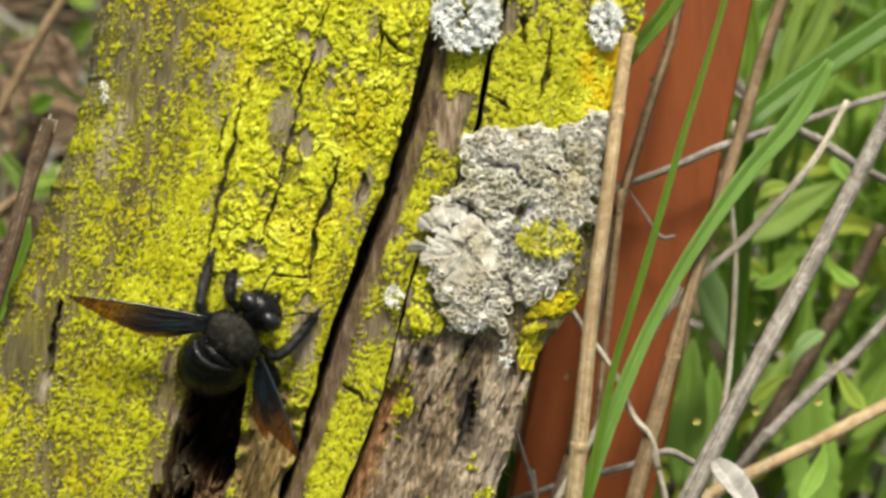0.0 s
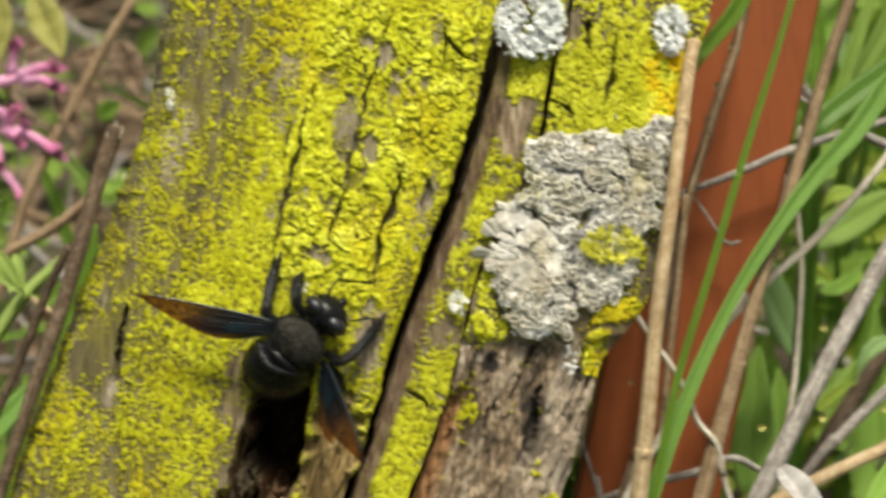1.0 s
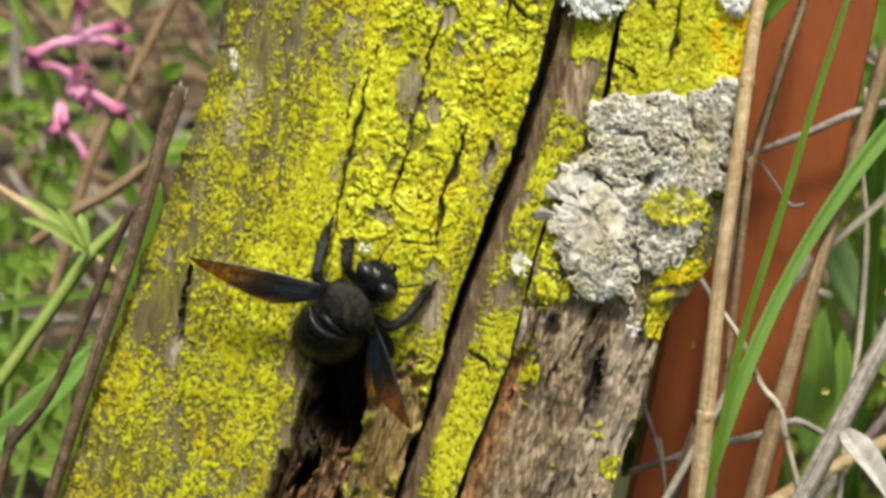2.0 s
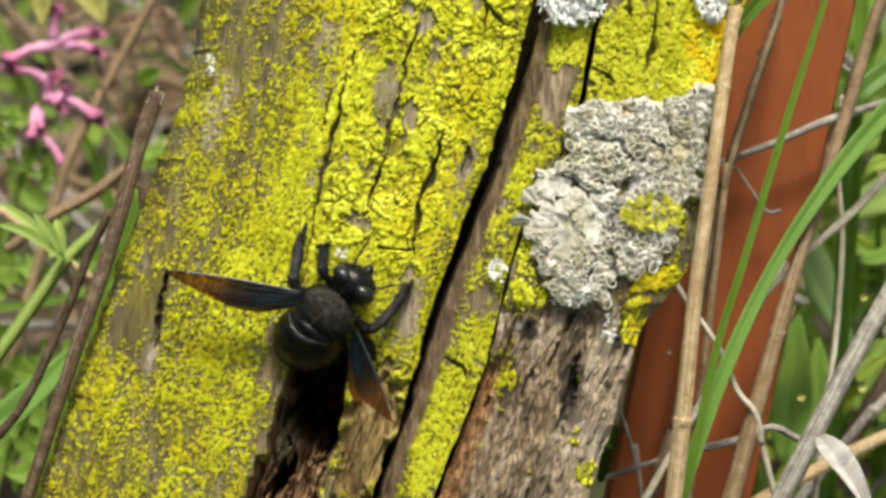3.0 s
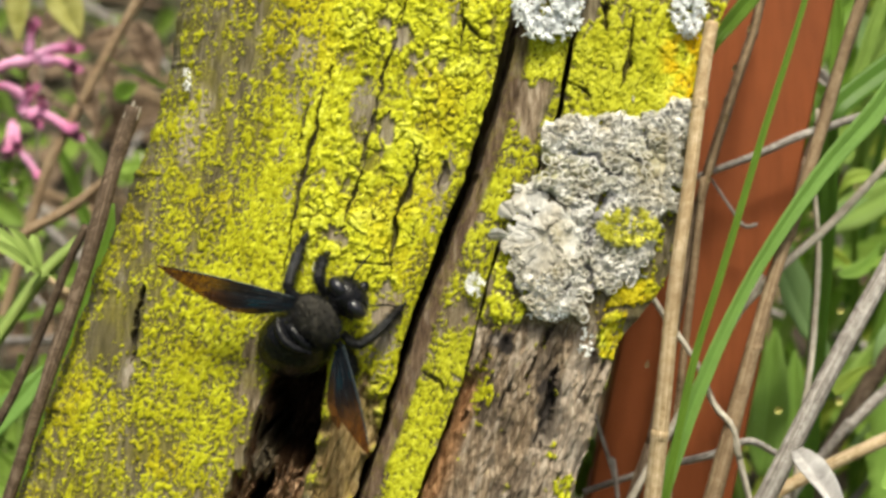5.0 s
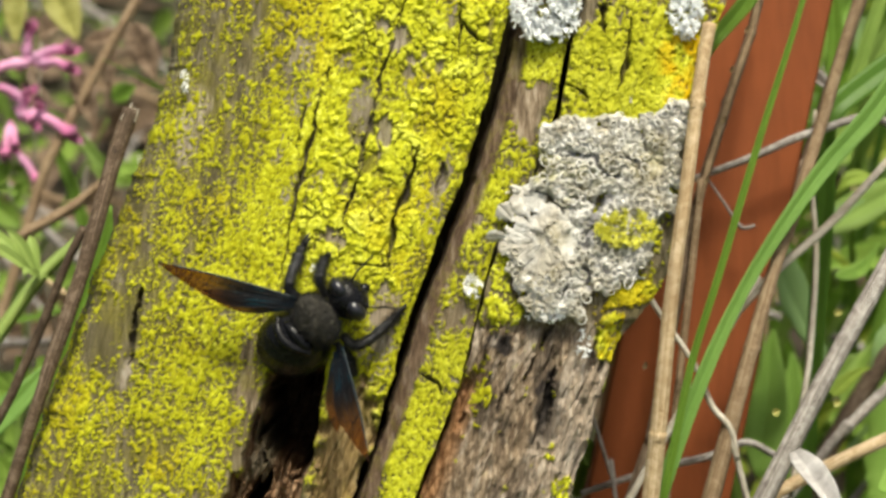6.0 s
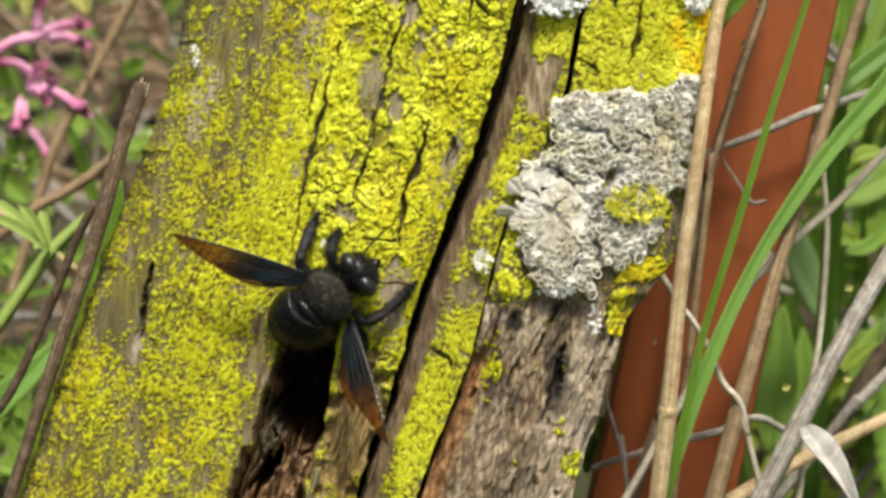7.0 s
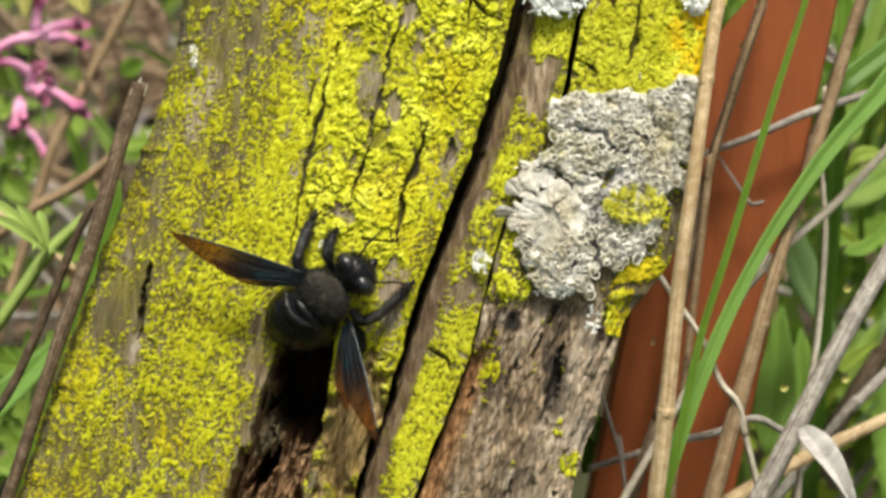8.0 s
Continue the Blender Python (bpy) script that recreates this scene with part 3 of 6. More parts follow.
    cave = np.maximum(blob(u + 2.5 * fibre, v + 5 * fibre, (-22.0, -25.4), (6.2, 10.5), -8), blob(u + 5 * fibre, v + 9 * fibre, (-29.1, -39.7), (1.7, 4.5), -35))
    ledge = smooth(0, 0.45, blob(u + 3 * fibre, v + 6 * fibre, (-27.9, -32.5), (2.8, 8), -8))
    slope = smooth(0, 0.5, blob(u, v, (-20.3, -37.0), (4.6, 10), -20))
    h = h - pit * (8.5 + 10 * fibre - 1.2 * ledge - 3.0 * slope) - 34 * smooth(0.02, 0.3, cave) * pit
    shelf = blob(u, v, (-14.1, -31.1), (6.9, 14), -16)
    h = h - (2.4 + 3.5 * fibre) * smooth(0, 0.5, shelf) * (1 - pit)
    lichen = np.maximum(cover * (1 - cut_all), on * (1 - 0.9 * cut_all)) * (1 - smooth(0.1, 0.5, pit)) * (1 - 0.93 * smooth(0, 0.4, shelf))
    h = h + lichen * (0.24 * lump + 0.5 * plate + 0.1)
    # the last patch, left of the hole: bare wood and painted shade beside the bee
    brown = np.clip(smooth(0.05, 0.5, pit) * (1 - 0.6 * ledge) + 0.95 * smooth(0, 0.3, shelf) + 0.3 * smooth(0, 0.5, blob(u, v, (-32.5, -34.7), (3.6, 12), -12)) + 0.6 * smooth(0, 0.5, blob(u, v, (-7.1, -9.4), (3.2, 7), -18)) + 0.6 * smooth(0, 0.5, blob(u, v, (-28.6, -19.5), (3.4, 8.5), -10)), 0, 1)
    # shade painted black into the cave, between the pit's fibres and deep in cracks
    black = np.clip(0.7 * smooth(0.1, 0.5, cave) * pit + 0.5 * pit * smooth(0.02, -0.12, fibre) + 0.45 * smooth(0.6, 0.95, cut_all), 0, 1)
    orange = 0.18 * smooth(0.55, 0.8, fbm(u * 0.12, v * 0.12, 47))
    pale = 0.6 * bare
    for c, r, turn in (((-49.2, -18.9), (1.4, 3), -12), ((-38.8, 21.8), (4, 9), -15)):
        pale = np.maximum(pale, smooth(0.1, 0.6, blob(u, v, c, r, turn)))
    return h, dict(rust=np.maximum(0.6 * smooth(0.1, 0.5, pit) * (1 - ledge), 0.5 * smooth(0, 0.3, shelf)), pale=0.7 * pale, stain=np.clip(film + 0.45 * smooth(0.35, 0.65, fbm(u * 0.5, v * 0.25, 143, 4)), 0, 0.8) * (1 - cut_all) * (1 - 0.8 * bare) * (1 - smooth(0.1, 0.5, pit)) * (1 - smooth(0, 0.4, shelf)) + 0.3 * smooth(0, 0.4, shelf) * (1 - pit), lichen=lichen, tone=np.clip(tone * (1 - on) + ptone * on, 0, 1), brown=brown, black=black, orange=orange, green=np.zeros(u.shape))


def strip_face(u, v, s, rim):
    h = wood_relief(u, v, 13, 0.9) - 0.8
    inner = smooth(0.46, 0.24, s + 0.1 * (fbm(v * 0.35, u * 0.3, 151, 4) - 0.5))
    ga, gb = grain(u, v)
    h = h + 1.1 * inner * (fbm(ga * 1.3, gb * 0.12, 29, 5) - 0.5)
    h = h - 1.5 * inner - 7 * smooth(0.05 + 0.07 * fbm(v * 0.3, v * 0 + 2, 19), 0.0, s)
    chance = 0.56 - 0.4 * inner
    for c, r, turn, much in (
        ((15.9, 31.3), (7, 5), 0, 1.2), ((9.6, 9.6), (3.6, 4.5), -15, 1.3), ((10.9, 17.3), (3, 8), -15, 0.25), ((3.3, -15.7), (3.2, 5), -18, 1.2),
        ((-1.3, -25.2), (4, 9), -18, 1.3), ((-4.0, -34.3), (4.5, 9), -18, 1.2), ((15.0, 23.4), (4.2, 6.8), -15, -0.8), ((4.6, -10.8), (3, 5), -15, -0.5), ((6.9, 1.9), (3, 3), 0, 0.5)):
        chance = chance + much * smooth(0, 0.5, blob(u, v, c, r, turn))
    cover, lump, tone, film = growth(u, v, chance, 23, 0.58)
    h, cut = groove(h, u, v, [(-2.2, -19.1), (0.7, -20.5), (1.4, -22.4)], 0.5, 1.2, 12)
    lichen = cover * (1 - cut) * (1 - 0.9 * smooth(0.6, 1.0, inner))
    h = h + lichen * (0.25 * lump + 0.1)
    brown = np.clip(0.9 * inner + 0.95 * smooth(0.05, 0.5, blob(u + 2 * fbm(u * 0.6, v * 0.6, 15) - 1, v, (14.6, 23.2), (4, 7), -15)) + 0.5 * smooth(0, 0.5, blob(u, v, (4.2, -10.8), (4, 7), -15)), 0, 1)
    # black over inner paints the shade of the recessed half beside the crack
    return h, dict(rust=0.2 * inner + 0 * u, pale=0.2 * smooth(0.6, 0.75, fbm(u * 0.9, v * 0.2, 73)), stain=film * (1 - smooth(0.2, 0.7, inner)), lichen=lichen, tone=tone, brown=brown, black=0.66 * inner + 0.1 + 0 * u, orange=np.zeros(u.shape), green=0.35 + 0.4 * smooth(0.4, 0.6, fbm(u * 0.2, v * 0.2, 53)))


def right_face(u, v, s, rim):
    h = wood_relief(u, v, 17, 0.9) - 0.3
    low = smooth(-9.5, -12.5, v + 1.5 * (fbm(u * 0.3, v * 0.3, 55) - 0.5))
    a, b = grain(u, v)
    decay = 0.65 * fbm(a * 0.6 + 0.8 * fbm(b * 0.2, a * 0.2, 58), b * 0.09, 57, 6) + 0.35 * fbm(a * 0.55, b * 0.35, 61, 5)
    ridge = 1 - np.abs(2 * fbm(a * 1.0, b * 0.2, 62, 6) - 1)
    hole, hole2, hmark = cells(a / 1.6 + 2 * decay, b / 7.5 + 2 * decay, 64)
    pits = smooth(0.36, 0.1, hole) * (hmark > 0.62 + 0.5 * fbm(u * 0.25, v * 0.25, 68))
    h = h - low * (1.2 - 2.0 * (decay - 0.5) - 1.6 * (ridge - 0.8) + 1.6 * pits - (fbm(a * 3.0, b * 0.7, 63, 4) - 0.5)) - 1.8 * smooth(4.5, 0, rim) ** 2 * (s > 0.5) * (0.4 + 0.6 * low)
    edge = smooth(0.2, 0.06, s) * smooth(-17, -22, v)
    h = h - edge * (2.6 - 2.0 * (fbm(a * 1.2, b * 0.1, 79, 5) - 0.5))
    chance = 0.55 * smooth(16, 20, v) + 0.12 - 0.3 * low
    for c, r, turn, much in (
        ((31.8, 30.9), (16, 13), -15, 0.9), ((32.2, -5.8), (5.5, 3), 15, 1.6), ((28.6, -13.5), (2.8, 5), -10, 1.6), ((10.5, -9.0), (5, 4.5), 0, 0.75),
        ((10.9, -2.6), (2.5, 4), 0, 0.9), ((20.5, -37.9), (2.6, 3), 0, 1.0), ((26.8, 38.1), (8, 5), 0, -0.5), ((7.8, -22.5), (2, 8), -15, 0.5)):
        chance = chance + much * smooth(0, 0.5, blob(u, v, c, r, turn))
    cover, lump, tone, film = growth(u, v, chance, 25)
    zone = np.maximum(1.1 * smooth(0, 0.6, blob(u, v, (30.4, 29.0), (14, 9), -15)), 1.2 * smooth(0, 0.6, blob(u, v, (32.2, -6.2), (5, 3), 15)))
    on, plate, ptone = plates(u, v, zone, 35, 3.4)
    lump = lump * (1 - 0.7 * smooth(0.3, 0.7, zone))
    cut_all = np.zeros(u.shape)
    for line, width, depth, seed in (
        ([(32.2, 38.1), (31.1, 30.9), (29.7, 26.3)], 0.7, 1.8, 14), ([(21.4, 27.7), (24.1, 26.3), (25.2, 25.0)], 0.6, 1.5, 15),
        ([(26.3, -12.6), (25.2, -18.0), (23.2, -23.4)], 1.0, 2.2, 16), ([(27.2, 39.9), (27.9, 35.8)], 1.6, 1.6, 17), ([(19.5, -18.0), (18.2, -25.2), (16.4, -31.6)], 1.3, 2.5, 18)):
        h, cut = groove(h, u, v, line, width, depth, seed)
        cut_all = np.maximum(cut_all, cut)
    lichen = np.maximum(cover, on) * (1 - cut_all)
    h = h + lichen * (0.25 * lump + 0.36 * plate + 0.15)
    spots = np.maximum(np.maximum(blob(u, v, (18.2, -24.3), (4.2, 7), -15), blob(u, v, (23.2, -32.5), (2.5, 4))), blob(u, v, (10.9, -14.4), (3, 2.5)))
    # dark blotches of the wood, plus shade painted into its pits and cracks
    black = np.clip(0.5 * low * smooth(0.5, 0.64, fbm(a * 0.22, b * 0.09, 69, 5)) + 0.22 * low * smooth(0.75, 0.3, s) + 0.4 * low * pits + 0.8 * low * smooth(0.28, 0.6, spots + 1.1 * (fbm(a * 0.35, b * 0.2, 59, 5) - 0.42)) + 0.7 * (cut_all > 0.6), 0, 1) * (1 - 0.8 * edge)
    orange = np.clip(1.0 * smooth(0.05, 0.5, blob(u, v, (39.6, 31.0), (5.5, 9), -15)) + 0.4 * smooth(0, 0.4, blob(u, v, (30.4, -9.4), (8, 9), 0)), 0, 1) * smooth(0.3, 0.6, fbm(u * 0.3, v * 0.3, 77))
    flecks = low * (1 - edge) * smooth(0.58, 0.68, fbm(a * 1.0, b * 0.2, 75, 5))
    return h, dict(rust=edge, pale=np.clip(0.5 * flecks + 0.45 * low * smooth(0.55, 0.85, s + 0.35 * (fbm(a * 0.5, b * 0.12, 147, 4) - 0.5)), 0, 1), stain=film * (1 - low), lichen=lichen, tone=np.clip(tone * (1 - on) + ptone * on, 0, 1), brown=np.clip(low * (0.55 + 0.9 * fbm(u * 0.15, v * 0.15, 65)) + 0.2 + edge, 0, 1), black=black, orange=orange, green=0.75 * smooth(10, 20, v) * smooth(41, 33, u + 4 * (fbm(u * 0.3, v * 0.3, 149) - 0.5)))


post = thing("wooden_post", POST_AT, "old split grey wooden post crusted with yellow lichen", "post")
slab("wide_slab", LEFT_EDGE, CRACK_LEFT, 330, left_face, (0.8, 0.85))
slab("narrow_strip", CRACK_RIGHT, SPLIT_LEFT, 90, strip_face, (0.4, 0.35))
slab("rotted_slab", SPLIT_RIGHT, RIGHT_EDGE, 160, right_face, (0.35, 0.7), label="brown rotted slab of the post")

at = np.array([55.0, 30, 10, -10, -30, -45, -80, -120, -188])
core = np.stack([np.stack([side(LEFT_EDGE, at) + 5, at, np.full(9, -49.0)], -1), np.stack([side(LEFT_EDGE, at) + 5, at, np.full(9, -44.0)], -1),
                 np.stack([side(CRACK_LEFT, at) - 4, at, np.full(9, -46.0)], -1), np.stack([side(RIGHT_EDGE, at) - 5, at, np.full(9, -46.0)], -1), np.stack([side(RIGHT_EDGE, at) - 5, at, np.full(9, -49.0)], -1)], axis=1)
part("core", grid_mesh("core", core[:, ::-1] * MM, wrap=True, caps=True, smooth_faces=False), WOOD, post)

# ---- the ground: one sheet to the horizon ----
span = np.concatenate([-np.geomspace(300, 0.8, 24), np.linspace(-0.7, 1.3, 101), np.geomspace(1.4, 300, 24)])
gx, gy = np.meshgrid(span, span)
gz = 0.012 * (fbm(gx * 9 + 90, gy * 9 + 90, 81) - 0.62) + 0.008 * (fbm(gx * 40 + 300, gy * 40 + 300, 83) - 0.6)
gz = np.where(np.hypot(gx, gy) > 3, 0, gz)
ground = part("ground", grid_mesh("ground", np.stack([gx, gy, gz], -1)), SOIL)
tagged(ground, "dark crumbly soil under the weeds", "ground", kind="structure")

# ---- the red bar behind the post ----
def red_bar():
    ob = thing("red_bar", POST_AT @ Matrix.Translation((0, 0, -0.052)), "rust-red painted flat bar leaning behind the post", "bar")
    axis = Vector((math.sin(radians(11.7)), math.cos(radians(11.7)), 0))
    mid, half = Vector((0.0509, 0, 0)), 0.0131
    sidev = Vector((axis.y, -axis.x, 0))
    bm = bmesh.new()
    rings = []
    for t in np.linspace(-0.215, 0.085, 30):
        c = mid + axis * t
        ring = [c + sidev * (half * a) + Vector((0, 0, b)) for a, b in ((-1, -0.004), (-1, 0.003), (-0.96, 0.004), (0.96, 0.004), (1, 0.003), (1, -0.004))]
        rings.append([bm.verts.new(p) for p in ring])
    for a, b in zip(rings, rings[1:]):
        for k in range(6):
            bm.faces.new((a[k], a[(k + 1) % 6], b[(k + 1) % 6], b[k]))
    bm.faces.new(rings[0][::-1])
    bm.faces.new(rings[-1])
    bmesh.ops.recalc_face_normals(bm, faces=bm.faces)
    me = bpy.data.meshes.new("plate")
    bm.to_mesh(me)
    bm.free()
    part("plate", me, RED, ob)


red_bar()


# ---- joined meshes of many small pieces ----
def tube_points(points, radii, n=10, sides=5):
    p = curve_points(points, n)
    t, s, b = frames_along(p, (0.83, 0.31, 0.47))
    r = np.interp(np.linspace(0, 1, n), np.linspace(0, 1, len(radii)), radii)
    a = np.linspace(0, 2 * np.pi, sides, endpoint=False)
    return p[:, None] + r[:, None, None] * (np.cos(a)[None, :, None] * s[:, None] + np.sin(a)[None, :, None] * b[:, None])


def leaf_points(root, tip, width, face=(0, -0.6, 0.8), curl=0.15, cup=0.2, teeth=0.0, lobes=5, n=14, shape=0.75, bow=(0, 0, 0), ruffle=1.0, point=0.0):
    """A leaf blade as a grid: outline widest part way along, toothed if asked, cupped and curled."""
    root, tip, bow = np.array(root, float), np.array(tip, float), np.array(bow, float)
    length = np.linalg.norm(tip - root)
    t = np.linspace(0, 1, n)
    mid = root + (tip - root) * t[:, None] + bow * np.sin(np.pi * t)[:, None]
    d = (tip - root) / length
    f = np.array(face, float)
    f = f - d * (f @ d)
    f /= np.linalg.norm(f)
    s = np.cross(d, f)
    w = width * np.sin(np.pi * np.clip(t, 0.02, 0.995) ** shape) ** 0.8 * (1 - point * t ** 1.5)
    if teeth:
        saw = (t * lobes + 0.35 * np.sin(t * 23)) % 1
        w = w * (1 + teeth * (np.where(saw < 0.7, saw / 0.7, (1 - saw) / 0.3) - 0.5) * 2)
    mid = mid + f * (length * curl * (t ** 2 - t))[:, None]
    across = np.array([-1, -0.55, -0.09, 0, 0.09, 0.55, 1])
    ripple = ruffle * 0.018 * width * np.sin(t[:, None] * 26 - 5 * np.abs(across)[None]) * np.abs(across)[None] - 0.05 * width * (across == 0)[None]
    return ripple[..., None] * f + mid[:, None] + 0.5 * w[:, None, None] * across[None, :, None] * s + f * (cup * width * (across ** 2))[None, :, None] * np.sin(np.pi * t)[:, None, None]


class Heap:
    """Many grids gathered into one mesh."""

    def __init__(self):
        self.verts, self.faces, self.count = [], [], 0

    def put(self, P, wrap=False):
        rows, cols = P.shape[:2]
        ids = np.arange(rows * cols).reshape(rows, cols) + self.count
        right = np.roll(ids, -1, axis=1) if wrap else ids[:, 1:]
        left = ids if wrap else ids[:, :-1]
        self.faces.append(np.stack([left[:-1], right[:-1], right[1:], left[1:]], axis=-1).reshape(-1, 4))
        self.verts.append(P.reshape(-1, 3))
        self.count += rows * cols

    def mesh(self, name):
        me = bpy.data.meshes.new(name)
        me.from_pydata(np.concatenate(self.verts).tolist(), [], np.concatenate(self.faces).tolist())
        me.polygons.foreach_set("use_smooth", np.ones(len(me.polygons), bool))
        return me


def one_leaf(name, mat, *args, rim=0.00022, **kw):
    """A single leaf with two skins."""
    P = leaf_points(*args, **kw)
    rows, cols = P.shape[:2]
    me = grid_mesh(name, P, along=np.repeat(np.linspace(0, 1, rows), cols), across=np.tile([-1, -0.55, -0.09, 0, 0.09, 0.55, 1], rows))
    ob = part(name, me, mat)
    mod = ob.modifiers.new("thickness", "SOLIDIFY")
    mod.thickness = rim
    return ob


# ---- grey and white lichens on the post ----
rng = np.random.default_rng(5)
PATCH = [((27.2, 15.5), (13.5, 8.2), 8, 1.5), ((20.5, 12.3), (6.0, 6.5), 0, 1.3), ((35.4, 18.6), (6.5, 7.0), 20, 1.2), ((33.1, 10.0), (7.5, 8.5), 0, 1.4), ((18.2, 1.9), (9.0, 6.2), 15, 1.5),
         ((25.0, 3.7), (10.0, 8.0), 0, 1.4), ((19.5, -5.3), (7.0, 5.6), -10, 1.3), ((30.4, -0.4), (7.5, 5.5), 0, 1.2), ((24.1, -3.5), (6.0, 5.0), 0, 1.1), ((38.1, 23.2), (4.5, 2.2), 12, 1.0)]


def patch_mask(u, v):
    m = np.zeros(np.shape(u))
    for c, r, turn, much in PATCH:
        m = np.maximum(m, much * blob(u, v, c, r, turn))
    notch = 0.35 * blob(u, v, (16.6, 8.1), (4.2, 2.2), 20) + 0.2 * blob(u, v, (27.2, 8.7), (3.0, 2.2), 0) + 0.8 * blob(u, v, (36.7, 1.9), (2.5, 4), 0)
    return np.where(m > 0.03, m + 0.9 * (fbm(u * 0.3 + 40, v * 0.3 + 40, 91, 5) - 0.58) - notch, -1.0)


LICHEN_CRACKS = [([(20.0, 16.6), (23.5, 16.2), (26.0, 15.4), (27.6, 12.6), (29.6, 12.9)], 0.7), ([(13.4, 8.6), (17.4, 8.4), (20.2, 7.2)], 1.1), ([(27.0, 8.8), (25.6, 5.2), (24.4, 1.6)], 1.0), ([(14.0, -0.9), (17.8, 0.0), (20.0, -0.7)], 0.45),
                 ([(24.5, -1.8), (25.0, -5.4)], 0.9), ([(28.4, 16.8), (33.2, 14.8)], 0.45), ([(34.6, 3.6), (37.4, 6.6)], 0.6), ([(21.8, -3.2), (20.6, -7.0)], 0.5), ([(32.8, 22.2), (34.0, 16.6)], 0.4)]
LICHEN_ZONES = {
    "olive": [((17.6, 14.6), (3.4, 4.2), 0.8), ((23.0, 13.6), (4.5, 2.2), 0.5), ((27.5, 13.0), (5, 3), 0.35), ((33.5, 16.0), (5, 5), 0.3), ((29.0, 1.6), (4.5, 3), 0.45), ((20.5, 10.0), (4, 2.4), 0.35)],
    "slate": [((16.6, 8.0), (3.6, 2.4), 0.85), ((27.6, 8.6), (2.2, 1.8), 0.9), ((25.2, 3.6), (2.6, 4.2), 0.6), ((36.0, 23.2), (5, 2), 0.6), ((36.2, 3.4), (1.6, 2.8), 0.7), ((30.8, 7.4), (3.6, 2.6), 0.25)],
    "chalk": [((16.6, -4.6), (4.2, 2.6), 1.0), ((20.4, 10.4), (2.2, 1.8), 0.8), ((20.6, 17.4), (4.0, 2.6), 0.8), ((25.8, 17.8), (2.6, 3.2), 0.7), ((19.0, -8.6), (3.6, 2.0), 0.9), ((33.4, -1.0), (3.6, 4.0), 0.7), ((38.0, 14.0), (1.8, 8.0), 0.6), ((30.8, 9.0), (2.6, 1.4), 0.8)]}


def lichen_base(name, u, v, mask, seed, level, lift, parent, mat):
    lump = fbm(u * 1.1 + 30, v * 1.1 + 30, seed, 4)
    near, second, mark = cells(u / 2.6 + 20 + 0.5 * lump, v / 2.6 + 20 + 0.5 * lump, seed + 1)
    lobe = smooth(0.0, 0.28, second - near) * (0.5 + 0.9 * mark)
    big, big2, bigm = cells(u / 6.5 + 20 + 0.6 * lump, v / 6.5 + 20 + 0.6 * lump, seed + 5)
    lobe = lobe * smooth(0.0, 0.14, big2 - big) + 0.4 * bigm - 0.3
    lift = lift * (1 - 0.75 * smooth(0, 0.4, blob(u, v, (17.3, 3.3), (7, 6.8))))
    h = np.where(mask > 0.12, level + lift * (0.4 * lobe + 1.1 * (lump - 0.4)) + 0.5 * smooth(0.2, 0.7, mask), -3.0)
    h = np.where(mask < 0.2, level - 2.5 * smooth(0.2, 0.1, mask), h)
    torn = np.zeros(u.shape)
    for line, width in LICHEN_CRACKS:
        d, at = to_line(u + 0.9 * (lump - 0.5), v + 1.2 * (fbm(u * 0.5, v * 0.5, seed + 8) - 0.5), line)
        torn = np.maximum(torn, smooth(width, 0.25 * width, d))
    h = h - 1.4 * torn
    zones = {}
    for key, spots in LICHEN_ZONES.items():
        z = np.zeros(u.shape)
        for c, r, much in spots:
            z = np.maximum(z, much * smooth(0.05, 0.55, blob(u, v, c, r) + 0.35 * (lump - 0.5)))
        zones[key] = z
    # cracks take the slate colour too, painting the shade down inside them
    zones["slate"] = np.maximum(zones["slate"], 0.9 * torn)
    me = grid_mesh(name, np.stack([u, v, h], -1) * MM, **zones)
    bm = bmesh.new()
    bm.from_mesh(me)
    bm.verts.ensure_lookup_table()
    off = mask.ravel() < 0.12
    bmesh.ops.delete(bm, geom=[x for x in bm.verts if off[x.index]], context="VERTS")
    return part(name, bm, mat, parent)


def cup(c, r, thick, tilt, gap):
    """A small curled lobe: most of a ring, standing up from the crust."""
    n, k = 12, 6
    a = np.linspace(gap, 2 * np.pi - gap * rng.uniform(0.2, 1), n) + rng.uniform(0, 6.28)
    rr = r * (1 + 0.18 * np.sin(a * 2 + rng.uniform(0, 6)))
    mid = np.stack([np.cos(a) * rr, np.sin(a) * rr, np.zeros(n)], -1)
    b = np.linspace(0, 2 * np.pi, k, endpoint=False)
    out = np.stack([np.cos(a), np.sin(a), np.zeros(n)], -1)
    P = mid[:, None] + thick * (np.cos(b)[None, :, None] * out[:, None] + 1.9 * np.sin(b)[None, :, None] * np.array([0, 0, 1.0]))
    m = np.array(Euler((tilt[0], tilt[1], 0)).to_matrix())
    return (P @ m.T + np.array(c))


def torn_at(x, y):
    return any(to_line(np.array([x]), np.array([y]), line)[0][0] < 0.8 * width for line, width in LICHEN_CRACKS)


